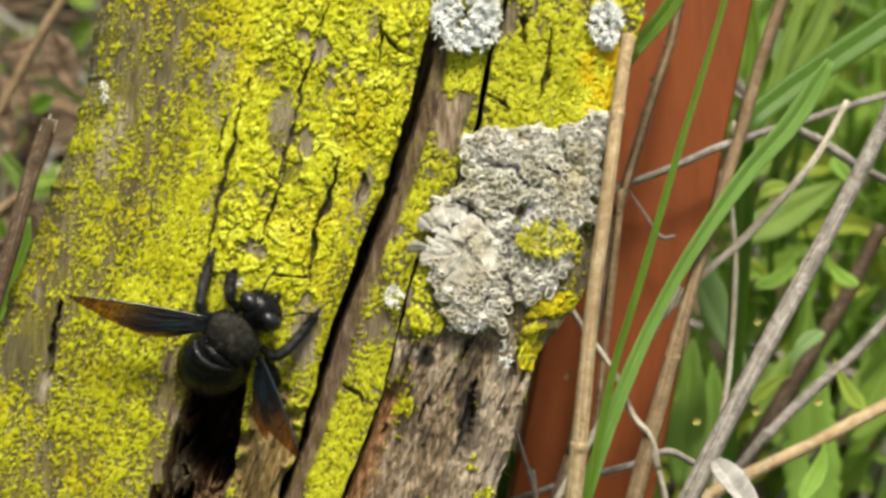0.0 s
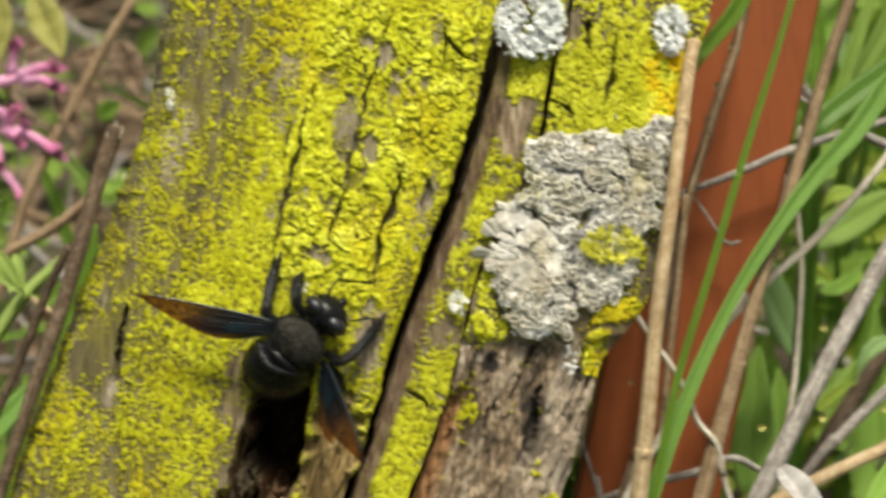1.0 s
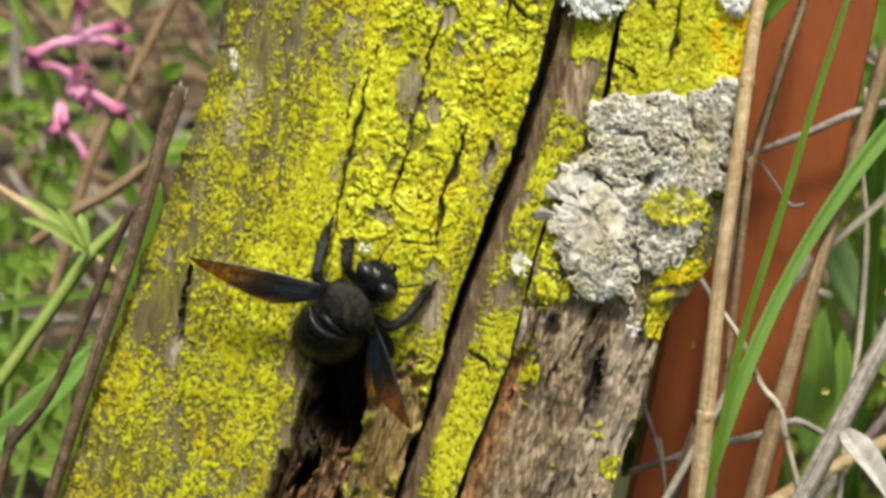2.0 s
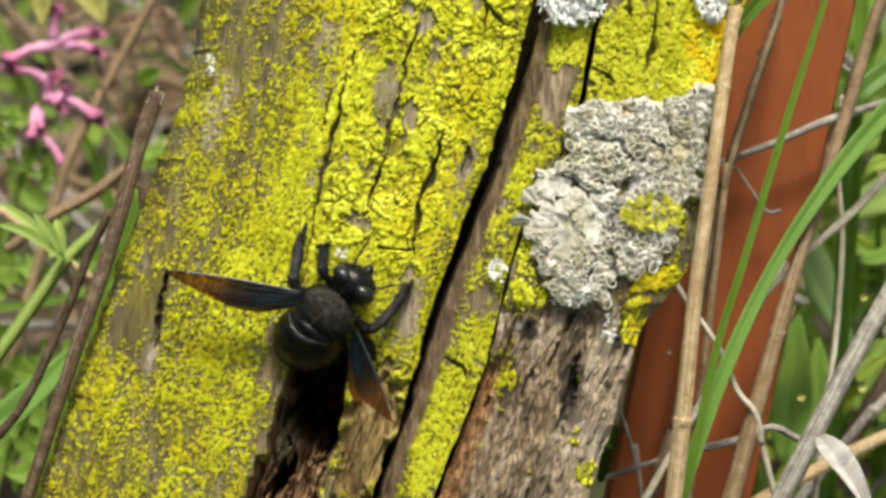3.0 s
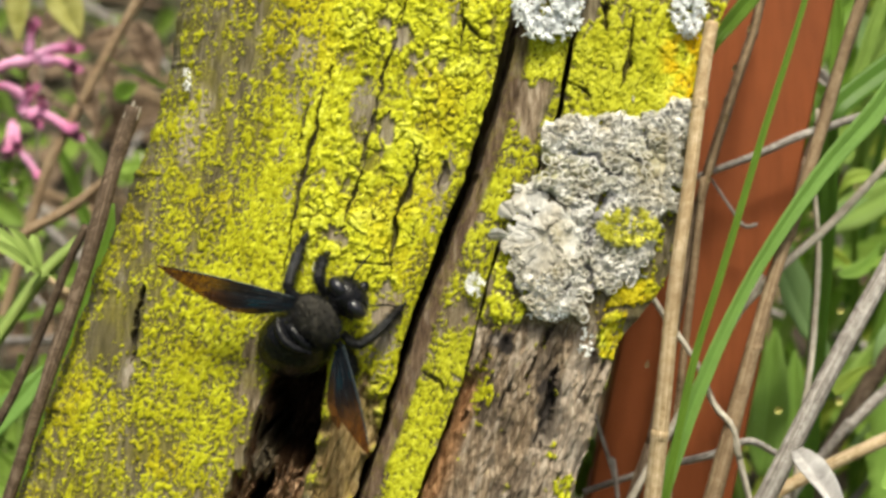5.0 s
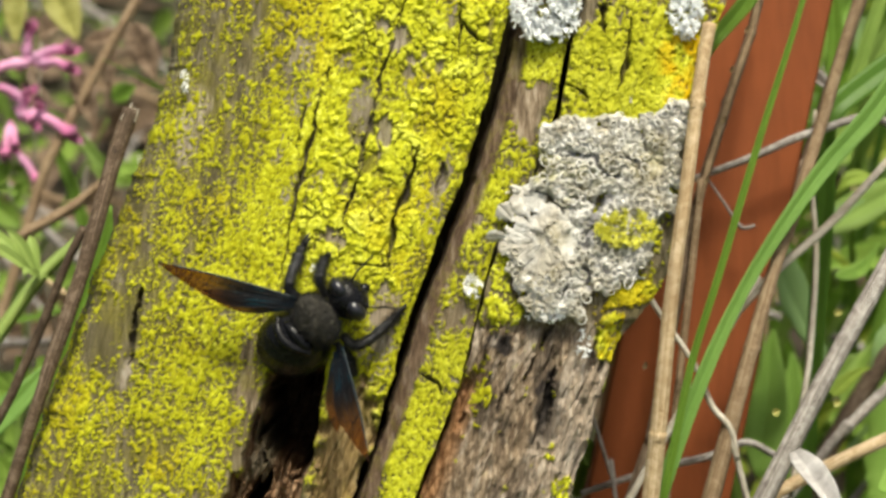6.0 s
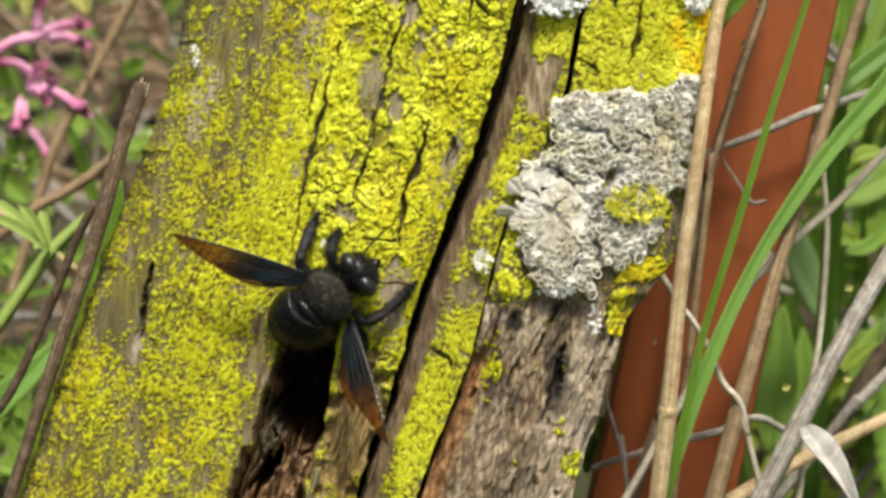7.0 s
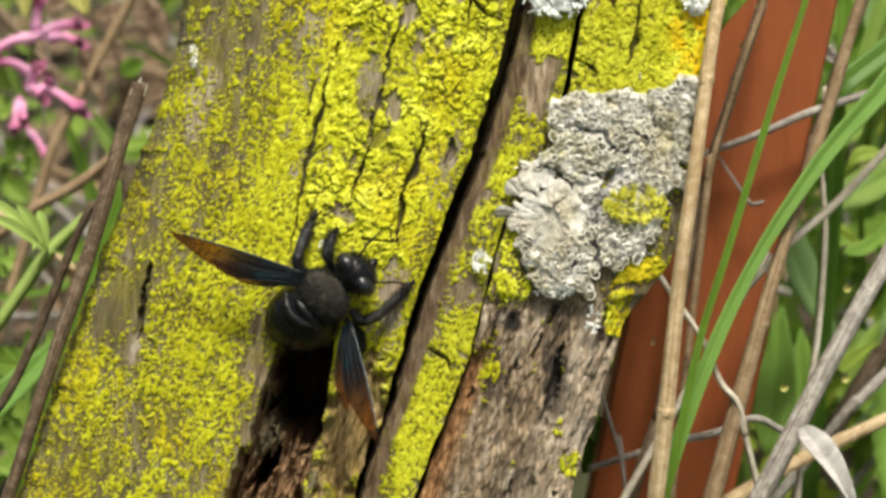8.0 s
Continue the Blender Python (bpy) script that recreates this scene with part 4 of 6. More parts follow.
def grey_lichen():
    ob = thing("grey_lichen", POST_AT, "crusty grey-white lichen with curled cup-like lobes on the post", "lichen")
    u, v = np.meshgrid(np.arange(7, 44, 0.17), np.arange(-15, 33, 0.17))
    lichen_base("thallus", u, v, patch_mask(u, v), 93, 0.9, 1.1, ob, BUFF_LICHEN)
    heap, made = Heap(), 0
    cu, cv = rng.uniform(8, 43, 5000), rng.uniform(-12, 25, 5000)
    grown, clump = patch_mask(cu, cv), fbm(cu * 0.28 + 11, cv * 0.28 + 11, 95)
    flat_part, yellow_part = blob(cu, cv, (17.3, 3.3), (6.5, 6.2)), blob(cu, cv, (30.9, 4.2), (4.6, 2.8))
    seats = []
    for x, y, m, thick_there, fl, ye in zip(cu, cv, grown, clump, flat_part, yellow_part):
        if made == 460 or m < 0.28 or (fl > 0.05 and rng.random() < 0.97) or ye > 0 or torn_at(x, y) or thick_there < rng.uniform(0.25, 0.45):
            continue
        r = rng.uniform(0.4, 0.68) * (1.3 if rng.random() < 0.25 else 1)
        if any((x - px) ** 2 + (y - py) ** 2 < (0.8 * (r + pr)) ** 2 for px, py, pr in seats):
            continue
        seats.append((x, y, r))
        heap.put(cup((x, y, 1.75 + 0.5 * min(m, 1) + rng.uniform(-0.3, 0.4)), r, rng.uniform(0.1, 0.16), rng.normal(0, 0.3, 2), rng.uniform(0.05, 0.7)) * MM, wrap=True)
        made += 1
    tagged(part("curled_crust", heap.mesh("curled_crust"), CUP_LICHEN, ob), "pale curled lichen lobes", kind="stuff")
    flat = Heap()
    for k in range(40):
        a = radians(rng.uniform(90, 290))
        q = rng.uniform(1.0, 6.0)
        c = np.array((18.6, 2.8)) + np.array([math.cos(a) * q * 1.2, math.sin(a) * q * 0.85])
        way = np.array([math.cos(a), math.sin(a)]) * rng.uniform(1.6, 3.2) + rng.normal(0, 0.9, 2)
        z = 2.8 - 0.16 * q + rng.uniform(-0.2, 0.2)
        flat.put(leaf_points((*c, z), (c[0] + way[0], c[1] + way[1], z - 0.5), rng.uniform(2.6, 4.2), (rng.normal() * 0.2, rng.normal() * 0.25, 1), -0.06, -0.12, 0.2, 3, 16, 1.7) * MM)
    tagged(part("flat_crust", flat.mesh("flat_crust"), GREY_LICHEN, ob, "flat pinkish-grey lichen lobes"), kind="stuff")


def frilly(name, label, centre, radii, count, mat, size=1.0, level=0.6, group=""):
    """A tuft of short branching lobes."""
    ob = thing(name, POST_AT, label, "lichen", group)
    heap = Heap()
    for k in range(count):
        a, q = rng.uniform(0, 6.28), math.sqrt(rng.random())
        c = np.array([centre[0] + radii[0] * q * math.cos(a), centre[1] + radii[1] * q * math.sin(a), level + rng.uniform(0, 1.2) * (1.2 - q)])
        way = np.array([math.cos(a), math.sin(a), rng.uniform(0.0, 0.9)]) * (0.4 + q) + rng.normal(0, 0.4, 3)
        way = way / np.linalg.norm(way) * size * rng.uniform(0.8, 1.7)
        side_ = np.cross(way, (0, 0, 1.0)) * rng.uniform(-0.3, 0.3)
        w = size * rng.uniform(0.2, 0.45)
        P = tube_points([c, c + way * 0.5 + side_, c + way], [w * 0.4, w * 0.5, w * 0.32], 7, 6)
        heap.put(P * MM, wrap=True)
        for sgn in (-1, 1):
            tip = c + way * 0.6 + side_ + (np.cross(way, (0.2, 0.1, 1)) * 0.5 * sgn + way * 0.35)
            heap.put(tube_points([c + way * 0.6 + side_, tip], [w * 0.4, w * 0.24], 4, 5) * MM, wrap=True)
    part("thallus", heap.mesh("thallus"), mat, ob)


SPECK = material("chalk-white lichen", 0.9, Base_Color=(0.88, 0.88, 0.86, 1)).mat
grey_lichen()
frilly("white_lichen", "frilly blue-white lichen tuft filling the split of the post", (18.3, 40.2), (3.9, 5.2), 230, WHITE_LICHEN, 1.4, 0.6, "white lichen tufts")
frilly("white_lichen", "small frilly white lichen tuft near the post's edge", (40.6, 38.6), (1.5, 2.8), 100, WHITE_LICHEN, 1.2, 0.8, "white lichen tufts")
frilly("white_lichen", "tiny white lichen speck on bare grey wood", (-39.6, 28.0), (0.3, 1.3), 34, SPECK, 0.5, 0.5, "white lichen tufts")
frilly("white_lichen", "small white lichen speck on the narrow strip", (6.5, -4.9), (0.8, 1.3), 40, SPECK, 0.7, 0.6, "white lichen tufts")
frilly("white_lichen", "white lichen speck beside the bee's leg", (-18.5, -2.3), (0.5, 0.5), 16, SPECK, 0.5, 0.6, "white lichen tufts")
frilly("white_lichen", "wispy white lichen hanging on rotted wood", (24.2, -14.2), (0.7, 1.6), 18, WHITE_LICHEN, 0.7, 0.2, "white lichen tufts")
frilly("white_lichen", "flat white lichen rim under the grey patch", (18.2, -8.5), (3.2, 1.6), 46, WHITE_LICHEN, 0.8, 0.4, "white lichen tufts")
YELLOW_TUFT = straw("yellow-green lichen", (0.38, 0.37, 0.03), (0.66, 0.64, 0.07), (0.8, 0.79, 0.2), 0.9)
frilly("yellow_lichen", "yellow-green lichen cushion growing in the grey lichen", (30.9, 4.1), (4.4, 2.4), 170, YELLOW_TUFT, 0.9, 2.3)

# ---- stems and blades close to the post ----
def single(name, me, mat, label, category, group=""):
    ob = part(name, me, mat)
    return tagged(ob, label, category, group)


def stalk(name, points, radii, mat, label, category="stem", group="", rough=0.14, nodes=(), n=50, sides=10, root=True):
    pts = grounded(points) if root else points
    ob = single(name, tube(name, pts, radii, n, sides, rough, (), len(label)), mat, label, category, group)
    p = curve_points(pts, 200)
    for node in nodes:
        k = int(node * 199)
        r = float(np.interp(node, np.linspace(0, 1, len(radii)), radii))
        way = (p[min(k + 2, 199)] - p[max(k - 2, 0)])
        way = way / np.linalg.norm(way) * r * 1.3
        part("node", tube("node", [p[k] - way, p[k], p[k] + way], [0.95 * r, 1.16 * r, 0.97 * r], 9, sides, 0.25, (), k), mat, ob)
    return ob


PALE_STRAW = straw("bleached straw", (0.34, 0.29, 0.21), (0.56, 0.5, 0.41), (0.8, 0.75, 0.66))
stalk("straw_stalk", [(0.0442, 0.2980, 0.1832), (0.0424, 0.2921, 0.1762), (0.0398, 0.2819, 0.1613), (0.0375, 0.2740, 0.1464), (0.0356, 0.2656, 0.1265), (0.0345, 0.2618, 0.1151)], [0.0011, 0.0011, 0.00115, 0.0013, 0.0014, 0.0015], STRAW, "pale dry straw stalk standing against the post", "stalk", "", 0.1, (0.21,), 60, 12)
broken = stalk("broken_stalk", [(-0.0484, 0.2953, 0.1696), (-0.0516, 0.2899, 0.1614), (-0.0560, 0.2813, 0.1475), (-0.0610, 0.2745, 0.1347), (-0.0688, 0.2655, 0.1135)], [0.0014, 0.0013, 0.0012, 0.0011, 0.001], straw("weathered bark", (0.045, 0.028, 0.017), (0.12, 0.078, 0.048), (0.3, 0.22, 0.16)), "dark brown dead stem snapped off at the tip")
tip, way = np.array((-0.0484, 0.2949, 0.1698)), np.array((-0.0484, 0.2949, 0.1698)) - np.array((-0.0495, 0.2935, 0.1672))
for k, (x, z, much) in enumerate(((-0.0009, 0.0003, 0.5), (-0.0002, 0.0006, 0.9), (0.0005, 0.0004, 0.35), (0.0009, 0.0, 0.6))):
    foot = tip + np.array((x, -0.0004, z - 0.0004)) - way * 0.5
    part("splinter", tube("splinter", [foot, foot + way * (0.5 + 0.4 * much)], [0.00045, 0.00035, 0.0001], 8, 5, 0.3, (), k), PALE_STRAW, broken, "pale frayed fibres at the break")
stalk("brown_stalk", [(0.0595, 0.3399, 0.1767), (0.0571, 0.3342, 0.1681), (0.0528, 0.3267, 0.1582), (0.0469, 0.3155, 0.1436), (0.0439, 0.3090, 0.1313), (0.0384, 0.2959, 0.1067), (0.0339, 0.2893, 0.0944)], [0.0008, 0.0009, 0.0009, 0.001, 0.001, 0.0013], BROWN_STEM, "thin brown dry stem in front of the red bar", nodes=(0.16, 0.3, 0.45), rough=0.2)
stalk("brown_stalk", [(0.0578, 0.3348, 0.1799), (0.0567, 0.3301, 0.1710), (0.0533, 0.3244, 0.1625), (0.0499, 0.3188, 0.1541), (0.0466, 0.3132, 0.1436), (0.0455, 0.3086, 0.1348)], [0.0005, 0.0006, 0.0006, 0.0007, 0.0007], TAN_STEM, "thin tan dry stem beside a brown one", rough=0.2)
stalk("dry_stalk", [(0.0768, 0.3323, 0.1795), (0.0728, 0.3272, 0.1699), (0.0684, 0.3202, 0.1567), (0.0636, 0.3115, 0.1445), (0.0588, 0.3037, 0.1342), (0.0528, 0.2932, 0.1166), (0.0476, 0.2849, 0.0988)], [0.001, 0.001, 0.0011, 0.0012, 0.0013, 0.0016, 0.0018], TAN_STEM, "tan dry stem with a swollen joint", nodes=(0.49, 0.66), rough=0.16)
stalk("grey_stalk", [(0.0971, 0.3212, 0.1693), (0.0906, 0.3143, 0.1562), (0.0783, 0.3015, 0.1385), (0.0660, 0.2897, 0.1206), (0.0567, 0.2811, 0.1045)], [0.0013, 0.0014, 0.0016, 0.0017, 0.0019], GREY_STEM, "stout grey dry stalk", "stalk", rough=0.1, sides=12)
stalk("twig", [(0.0446, 0.3257, 0.1414), (0.0567, 0.3260, 0.1463), (0.0681, 0.3282, 0.1504), (0.0824, 0.3338, 0.1524), (0.1015, 0.3436, 0.1539)], [0.0006, 0.0007, 0.0008, 0.0007, 0.0006], GREY_STEM, "thin grey twig lying across the stems", "twig", root=False)
stalk("twig", [(0.0828, 0.3434, 0.1470), (0.0889, 0.3448, 0.1434), (0.0970, 0.3444, 0.1382), (0.1049, 0.3473, 0.1332)], [0.0008, 0.001, 0.0009, 0.0007], GREY_STEM, "short grey twig among the weeds", "twig", root=False)
stalk("pale_stalk", [(0.0911, 0.3364, 0.1552), (0.0851, 0.3293, 0.1482), (0.0789, 0.3241, 0.1427), (0.0703, 0.3167, 0.1373), (0.0609, 0.3096, 0.1325), (0.0540, 0.3046, 0.1273), (0.0493, 0.3002, 0.1213)], [0.0006, 0.0007, 0.0008, 0.0008, 0.0007, 0.0006], PALE_STRAW, "slender pale straw stem arching over", rough=0.12)
stalk("pale_stalk", [(0.0710, 0.3393, 0.1500), (0.0702, 0.3336, 0.1393), (0.0711, 0.3266, 0.1262), (0.0698, 0.3177, 0.1095), (0.0681, 0.3123, 0.0993), (0.0665, 0.3054, 0.0863)], [0.0004, 0.0005, 0.0006, 0.0006, 0.0007], PALE_STRAW, "upright thin pale straw stem")
stalk("pale_stalk", [(0.0368, 0.3045, 0.1314), (0.0405, 0.3000, 0.1272), (0.0452, 0.2948, 0.1217), (0.0481, 0.2916, 0.1156), (0.0512, 0.2897, 0.1122), (0.0526, 0.2880, 0.1068), (0.0542, 0.2861, 0.1011)], [0.0005, 0.0005, 0.0006, 0.0006, 0.0005], PALE_STRAW, "thin whitish stem bent across the blades")
stalk("pale_stalk", [(0.0264, 0.2944, 0.0954), (0.0334, 0.2947, 0.0980), (0.0414, 0.2950, 0.1008), (0.0488, 0.2950, 0.1028), (0.0555, 0.2970, 0.1045), (0.0609, 0.2976, 0.1014)], [0.0006, 0.0006, 0.0007, 0.0007, 0.0006], GREY_STEM, "pale grey stem lying low", root=False)
stalk("pale_stalk", [(0.0276, 0.2984, 0.1115), (0.0296, 0.2954, 0.1057), (0.0319, 0.2919, 0.0991), (0.0326, 0.2893, 0.0943)], [0.0003, 0.0004, 0.0004], GREY_STEM, "hair-thin dry stem at the foot of the post")
stalk("pale_stalk", [(0.0495, 0.3264, 0.1428), (0.0532, 0.3228, 0.1382), (0.0558, 0.3211, 0.1350), (0.0583, 0.3212, 0.1352)], [0.0002, 0.00028, 0.0004, 0.0003], GREY_STEM, "tiny dry side twig before the red bar", root=False)
stalk("tan_stalk", [(0.1114, 0.3290, 0.0986), (0.1011, 0.3226, 0.0973), (0.0879, 0.3155, 0.0945), (0.0750, 0.3087, 0.0925), (0.0626, 0.3026, 0.0895), (0.0515, 0.2965, 0.0865)], [0.0012, 0.0013, 0.0013, 0.0013, 0.0013], STRAW, "thick straw-yellow stalk lying aslant", "stalk", root=False)
stalk("grey_stalk", [(0.1090, 0.3429, 0.1098), (0.0993, 0.3364, 0.1020), (0.0899, 0.3311, 0.0962), (0.0791, 0.3239, 0.0891), (0.0725, 0.3203, 0.0824)], [0.0009, 0.001, 0.0011, 0.001, 0.001], GREY_STEM, "grey dry stem among green leaves")
stalk("brown_stalk", [(0.1146, 0.3836, 0.1055), (0.1071, 0.3767, 0.0925), (0.0971, 0.3692, 0.0785), (0.0859, 0.3606, 0.0623), (0.0809, 0.3561, 0.0537)], [0.0016, 0.0018, 0.002, 0.002, 0.002], DARK_STEM, "broad brown dead stalk behind the weeds", "stalk")
stalk("dark_stalk", [(0.0818, 0.3514, 0.1728), (0.0791, 0.3485, 0.1672), (0.0759, 0.3440, 0.1588), (0.0723, 0.3390, 0.1495), (0.0678, 0.3331, 0.1383), (0.0646, 0.3281, 0.1290)], [0.0012, 0.0012, 0.0012, 0.0011, 0.001], BROWN_STEM, "brown dead stem beside the red bar", rough=0.2)
stalk("dark_stalk", [(-0.0583, 0.2980, 0.1469), (-0.0617, 0.2958, 0.1406), (-0.0667, 0.2921, 0.1294), (-0.0739, 0.2870, 0.1156), (-0.0812, 0.2846, 0.1068), (-0.0831, 0.2814, 0.1008)], [0.0007, 0.0008, 0.0008, 0.0008, 0.0009], DARK_STEM, "thin dark dead stem leaning behind a thicker one")
stalk("tan_stalk", [(-0.0641, 0.4261, 0.1428), (-0.0695, 0.4219, 0.1350), (-0.0766, 0.4159, 0.1237), (-0.0830, 0.4102, 0.1130), (-0.0881, 0.4051, 0.1034), (-0.0926, 0.3979, 0.0899)], [0.0011, 0.0012, 0.0012, 0.0012, 0.0012], TAN_STEM, "tan dry stem behind the flowers")
stalk("tan_stalk", [(-0.0685, 0.3782, 0.1167), (-0.0769, 0.3753, 0.1112), (-0.0853, 0.3731, 0.1070), (-0.0949, 0.3697, 0.1007)], [0.0011, 0.0012, 0.0012, 0.001], TAN_STEM, "tan dry stem lying aslant", root=False)
stalk("tan_stalk", [(-0.1067, 0.3686, 0.1199), (-0.0949, 0.3650, 0.1132), (-0.0856, 0.3620, 0.1075), (-0.0750, 0.3582, 0.1003)], [0.0007, 0.0008, 0.0008, 0.0007], STRAW, "pale dry stem lying in the weeds", root=False)
stalk("tan_stalk", [(-0.1165, 0.4675, 0.1142), (-0.1169, 0.4595, 0.0992), (-0.1122, 0.4535, 0.0879), (-0.1029, 0.4475, 0.0766), (-0.0915, 0.4421, 0.0665), (-0.0815, 0.4381, 0.0590)], [0.0012, 0.0013, 0.0014, 0.0013, 0.0012], GREY_STEM, "bent grey dry stem on the ground", root=False)
stalk("tan_stalk", [(-0.1323, 0.4793, 0.0938), (-0.1286, 0.4696, 0.0755), (-0.1271, 0.4591, 0.0559), (-0.1279, 0.4515, 0.0415)], [0.0016, 0.0016, 0.0016], BROWN_STEM, "upright brown dead stem behind the weeds")
stalk("tan_stalk", [(-0.1201, 0.4742, 0.1268), (-0.1144, 0.4695, 0.1180), (-0.1072, 0.4655, 0.1104), (-0.0958, 0.4595, 0.0991)], [0.0014, 0.0014, 0.0013, 0.001], BROWN_STEM, "brown dead stem under yellowing leaves", root=False)
stalk("tan_stalk", [(-0.1272, 0.4308, 0.0452), (-0.1129, 0.4311, 0.0458), (-0.0929, 0.4315, 0.0464), (-0.0815, 0.4321, 0.0477)], [0.001, 0.0012, 0.0012, 0.001], GREY_STEM, "grey stem lying flat on the ground", root=False)

BL = "blades beside the post"


def blade(points, widths, mat, label, fold=0.45, face=(0, -0.8, 0.6), twist=0.0):
    return single("grass_blade", ribbon("grass_blade", points, widths, face, fold, twist), mat, label, "grass", BL)


blade([(0.0660, 0.3241, 0.1895), (0.0614, 0.3159, 0.1764), (0.0552, 0.3061, 0.1600), (0.0479, 0.2941, 0.1395), (0.0432, 0.2869, 0.1261), (0.0390, 0.2780, 0.1071), (0.0366, 0.2750, 0.0929), (0.0342, 0.2672, 0.0358)], [0.0009, 0.001, 0.0012, 0.0013, 0.0013, 0.0014, 0.0015, 0.0015], GRASS, "narrow green grass blade", 0.6)
blade([(0.0839, 0.3241, 0.1683), (0.0814, 0.3221, 0.1646), (0.0766, 0.3180, 0.1589), (0.0684, 0.3129, 0.1514), (0.0605, 0.3062, 0.1432), (0.0533, 0.2992, 0.1343), (0.0460, 0.2898, 0.1230), (0.0398, 0.2805, 0.1097), (0.0368, 0.2762, 0.0953), (0.0356, 0.2686, 0.0384)], [0.0016, 0.0034, 0.0038, 0.0032, 0.0026, 0.0022, 0.0026, 0.0026, 0.0024, 0.002], BLUE_GRASS, "long grass blade with a blunt pale tip")
blade([(0.1104, 0.3599, 0.1675), (0.1010, 0.3550, 0.1625), (0.0902, 0.3482, 0.1583), (0.0806, 0.3418, 0.1546), (0.0728, 0.3360, 0.1497), (0.0735, 0.3362, 0.1390), (0.0740, 0.3352, 0.1200), (0.0744, 0.3300, 0.0500)], [0.005, 0.0052, 0.005, 0.0045, 0.004, 0.0036, 0.0036, 0.0036], DEEP_GRASS, "broad dark green grass blade arching over", 0.2)
blade([(0.0574, 0.3205, 0.1870), (0.0535, 0.3171, 0.1807), (0.0492, 0.3146, 0.1760), (0.0463, 0.3128, 0.1726), (0.0425, 0.3170, 0.1614)], [0.0028, 0.003, 0.0026, 0.002, 0.002], GRASS, "green grass blade behind the post's edge")
blade([(-0.0547, 0.3042, 0.1479), (-0.0556, 0.3011, 0.1421), (-0.0601, 0.2943, 0.1315), (-0.0633, 0.2885, 0.1227), (-0.0673, 0.2823, 0.1130), (-0.0694, 0.2796, 0.1080), (-0.0799, 0.2701, 0.0731)], [0.0004, 0.0022, 0.003, 0.0032, 0.003, 0.0028, 0.002], GRASS, "green grass blade hugging the post")
blade([(-0.0690, 0.3087, 0.1138), (-0.0737, 0.3042, 0.1095), (-0.0791, 0.3009, 0.1055), (-0.0865, 0.2970, 0.1002), (-0.0947, 0.2944, 0.0953)], [0.001, 0.0045, 0.0055, 0.005, 0.004], BLUE_GRASS, "blue-green grass blade bent over", 0.3)
blade([(-0.1156, 0.4451, 0.1360), (-0.1102, 0.4407, 0.1277), (-0.1052, 0.4375, 0.1175), (-0.1012, 0.4359, 0.1080), (-0.0988, 0.4334, 0.0927)], [0.002, 0.0024, 0.0024, 0.002, 0.002], PALE_GRASS, "green grass blade among dead leaves")
blade([(-0.0862, 0.4172, 0.1048), (-0.0829, 0.4135, 0.0979), (-0.0800, 0.4092, 0.0898)], [0.002, 0.003, 0.003], GRASS, "short green grass blade")
blade([(-0.0766, 0.4244, 0.0970), (-0.0817, 0.4272, 0.1023), (-0.0867, 0.4297, 0.1070), (-0.0900, 0.4310, 0.1094)], [0.003, 0.003, 0.0025, 0.001], PALE_GRASS, "short pale green grass blade")
blade([(-0.1120, 0.3803, 0.0780), (-0.1019, 0.3812, 0.0796), (-0.0893, 0.3820, 0.0813), (-0.0805, 0.3829, 0.0829)], [0.0016, 0.0016, 0.0014, 0.0008], GRASS, "thin green stalk lying across the litter")
blade([(0.1025, 0.3989, 0.1557), (0.0976, 0.3939, 0.1461), (0.0928, 0.3899, 0.1387), (0.0909, 0.3860, 0.1313), (0.0911, 0.3882, 0.1143)], [0.003, 0.004, 0.003, 0.002, 0.002], PALE_GRASS, "pale green leaf blade")
blade([(0.0942, 0.3894, 0.1591), (0.0906, 0.3845, 0.1498), (0.0876, 0.3801, 0.1415), (0.0846, 0.3757, 0.1332), (0.0822, 0.3696, 0.1219)], [0.002, 0.003, 0.003, 0.002, 0.002], PALE_GRASS, "pale green leaf blade")
blade([(0.0798, 0.3799, 0.1625), (0.0806, 0.3751, 0.1534), (0.0803, 0.3703, 0.1444), (0.0779, 0.3665, 0.1373), (0.0756, 0.3622, 0.1292)], [0.0016, 0.003, 0.003, 0.002, 0.002], GRASS, "upright green leaf blade behind the red bar")

for place in ((0.0522, 0.3231, 0.1642), (0.0507, 0.3189, 0.1565), (0.0550, 0.3273, 0.1700), (0.0370, 0.2996, 0.1180), (0.0477, 0.3140, 0.1471)):
    q = np.array(place)
    P = leaf_points(q, q + np.array([0.0003, 0, 0.0016]), 0.0008, (0, -0.8, 0.6), 0.2, 0.4, 0, 3, 8)
    ob = part("dry_husk", grid_mesh("dry_husk", P), STRAW)
    tagged(ob, "tiny pale husk clinging to a dry stalk", "husk", "dry husks")

mid = np.random.default_rng(77)
for k in range(34):
    x, y, z0 = mid.uniform(0.05, 0.17), mid.uniform(0.40, 0.52), 0.0
    top = np.array([x + mid.normal(0.02, 0.035), y + mid.normal(0, 0.02), mid.uniform(0.07, 0.16)])
    w = mid.uniform(0.0012, 0.003)
    blade([tuple(top), tuple(np.array([x, y, 0]) * 0.45 + top * 0.55 + mid.normal(0, 0.004, 3)), (x, y, -0.003)], [0.0003, w, w, w * 0.8], (GRASS, PALE_GRASS, DEEP_GRASS)[k % 3], "slim grass blade in the thicket behind the red bar", 0.3)

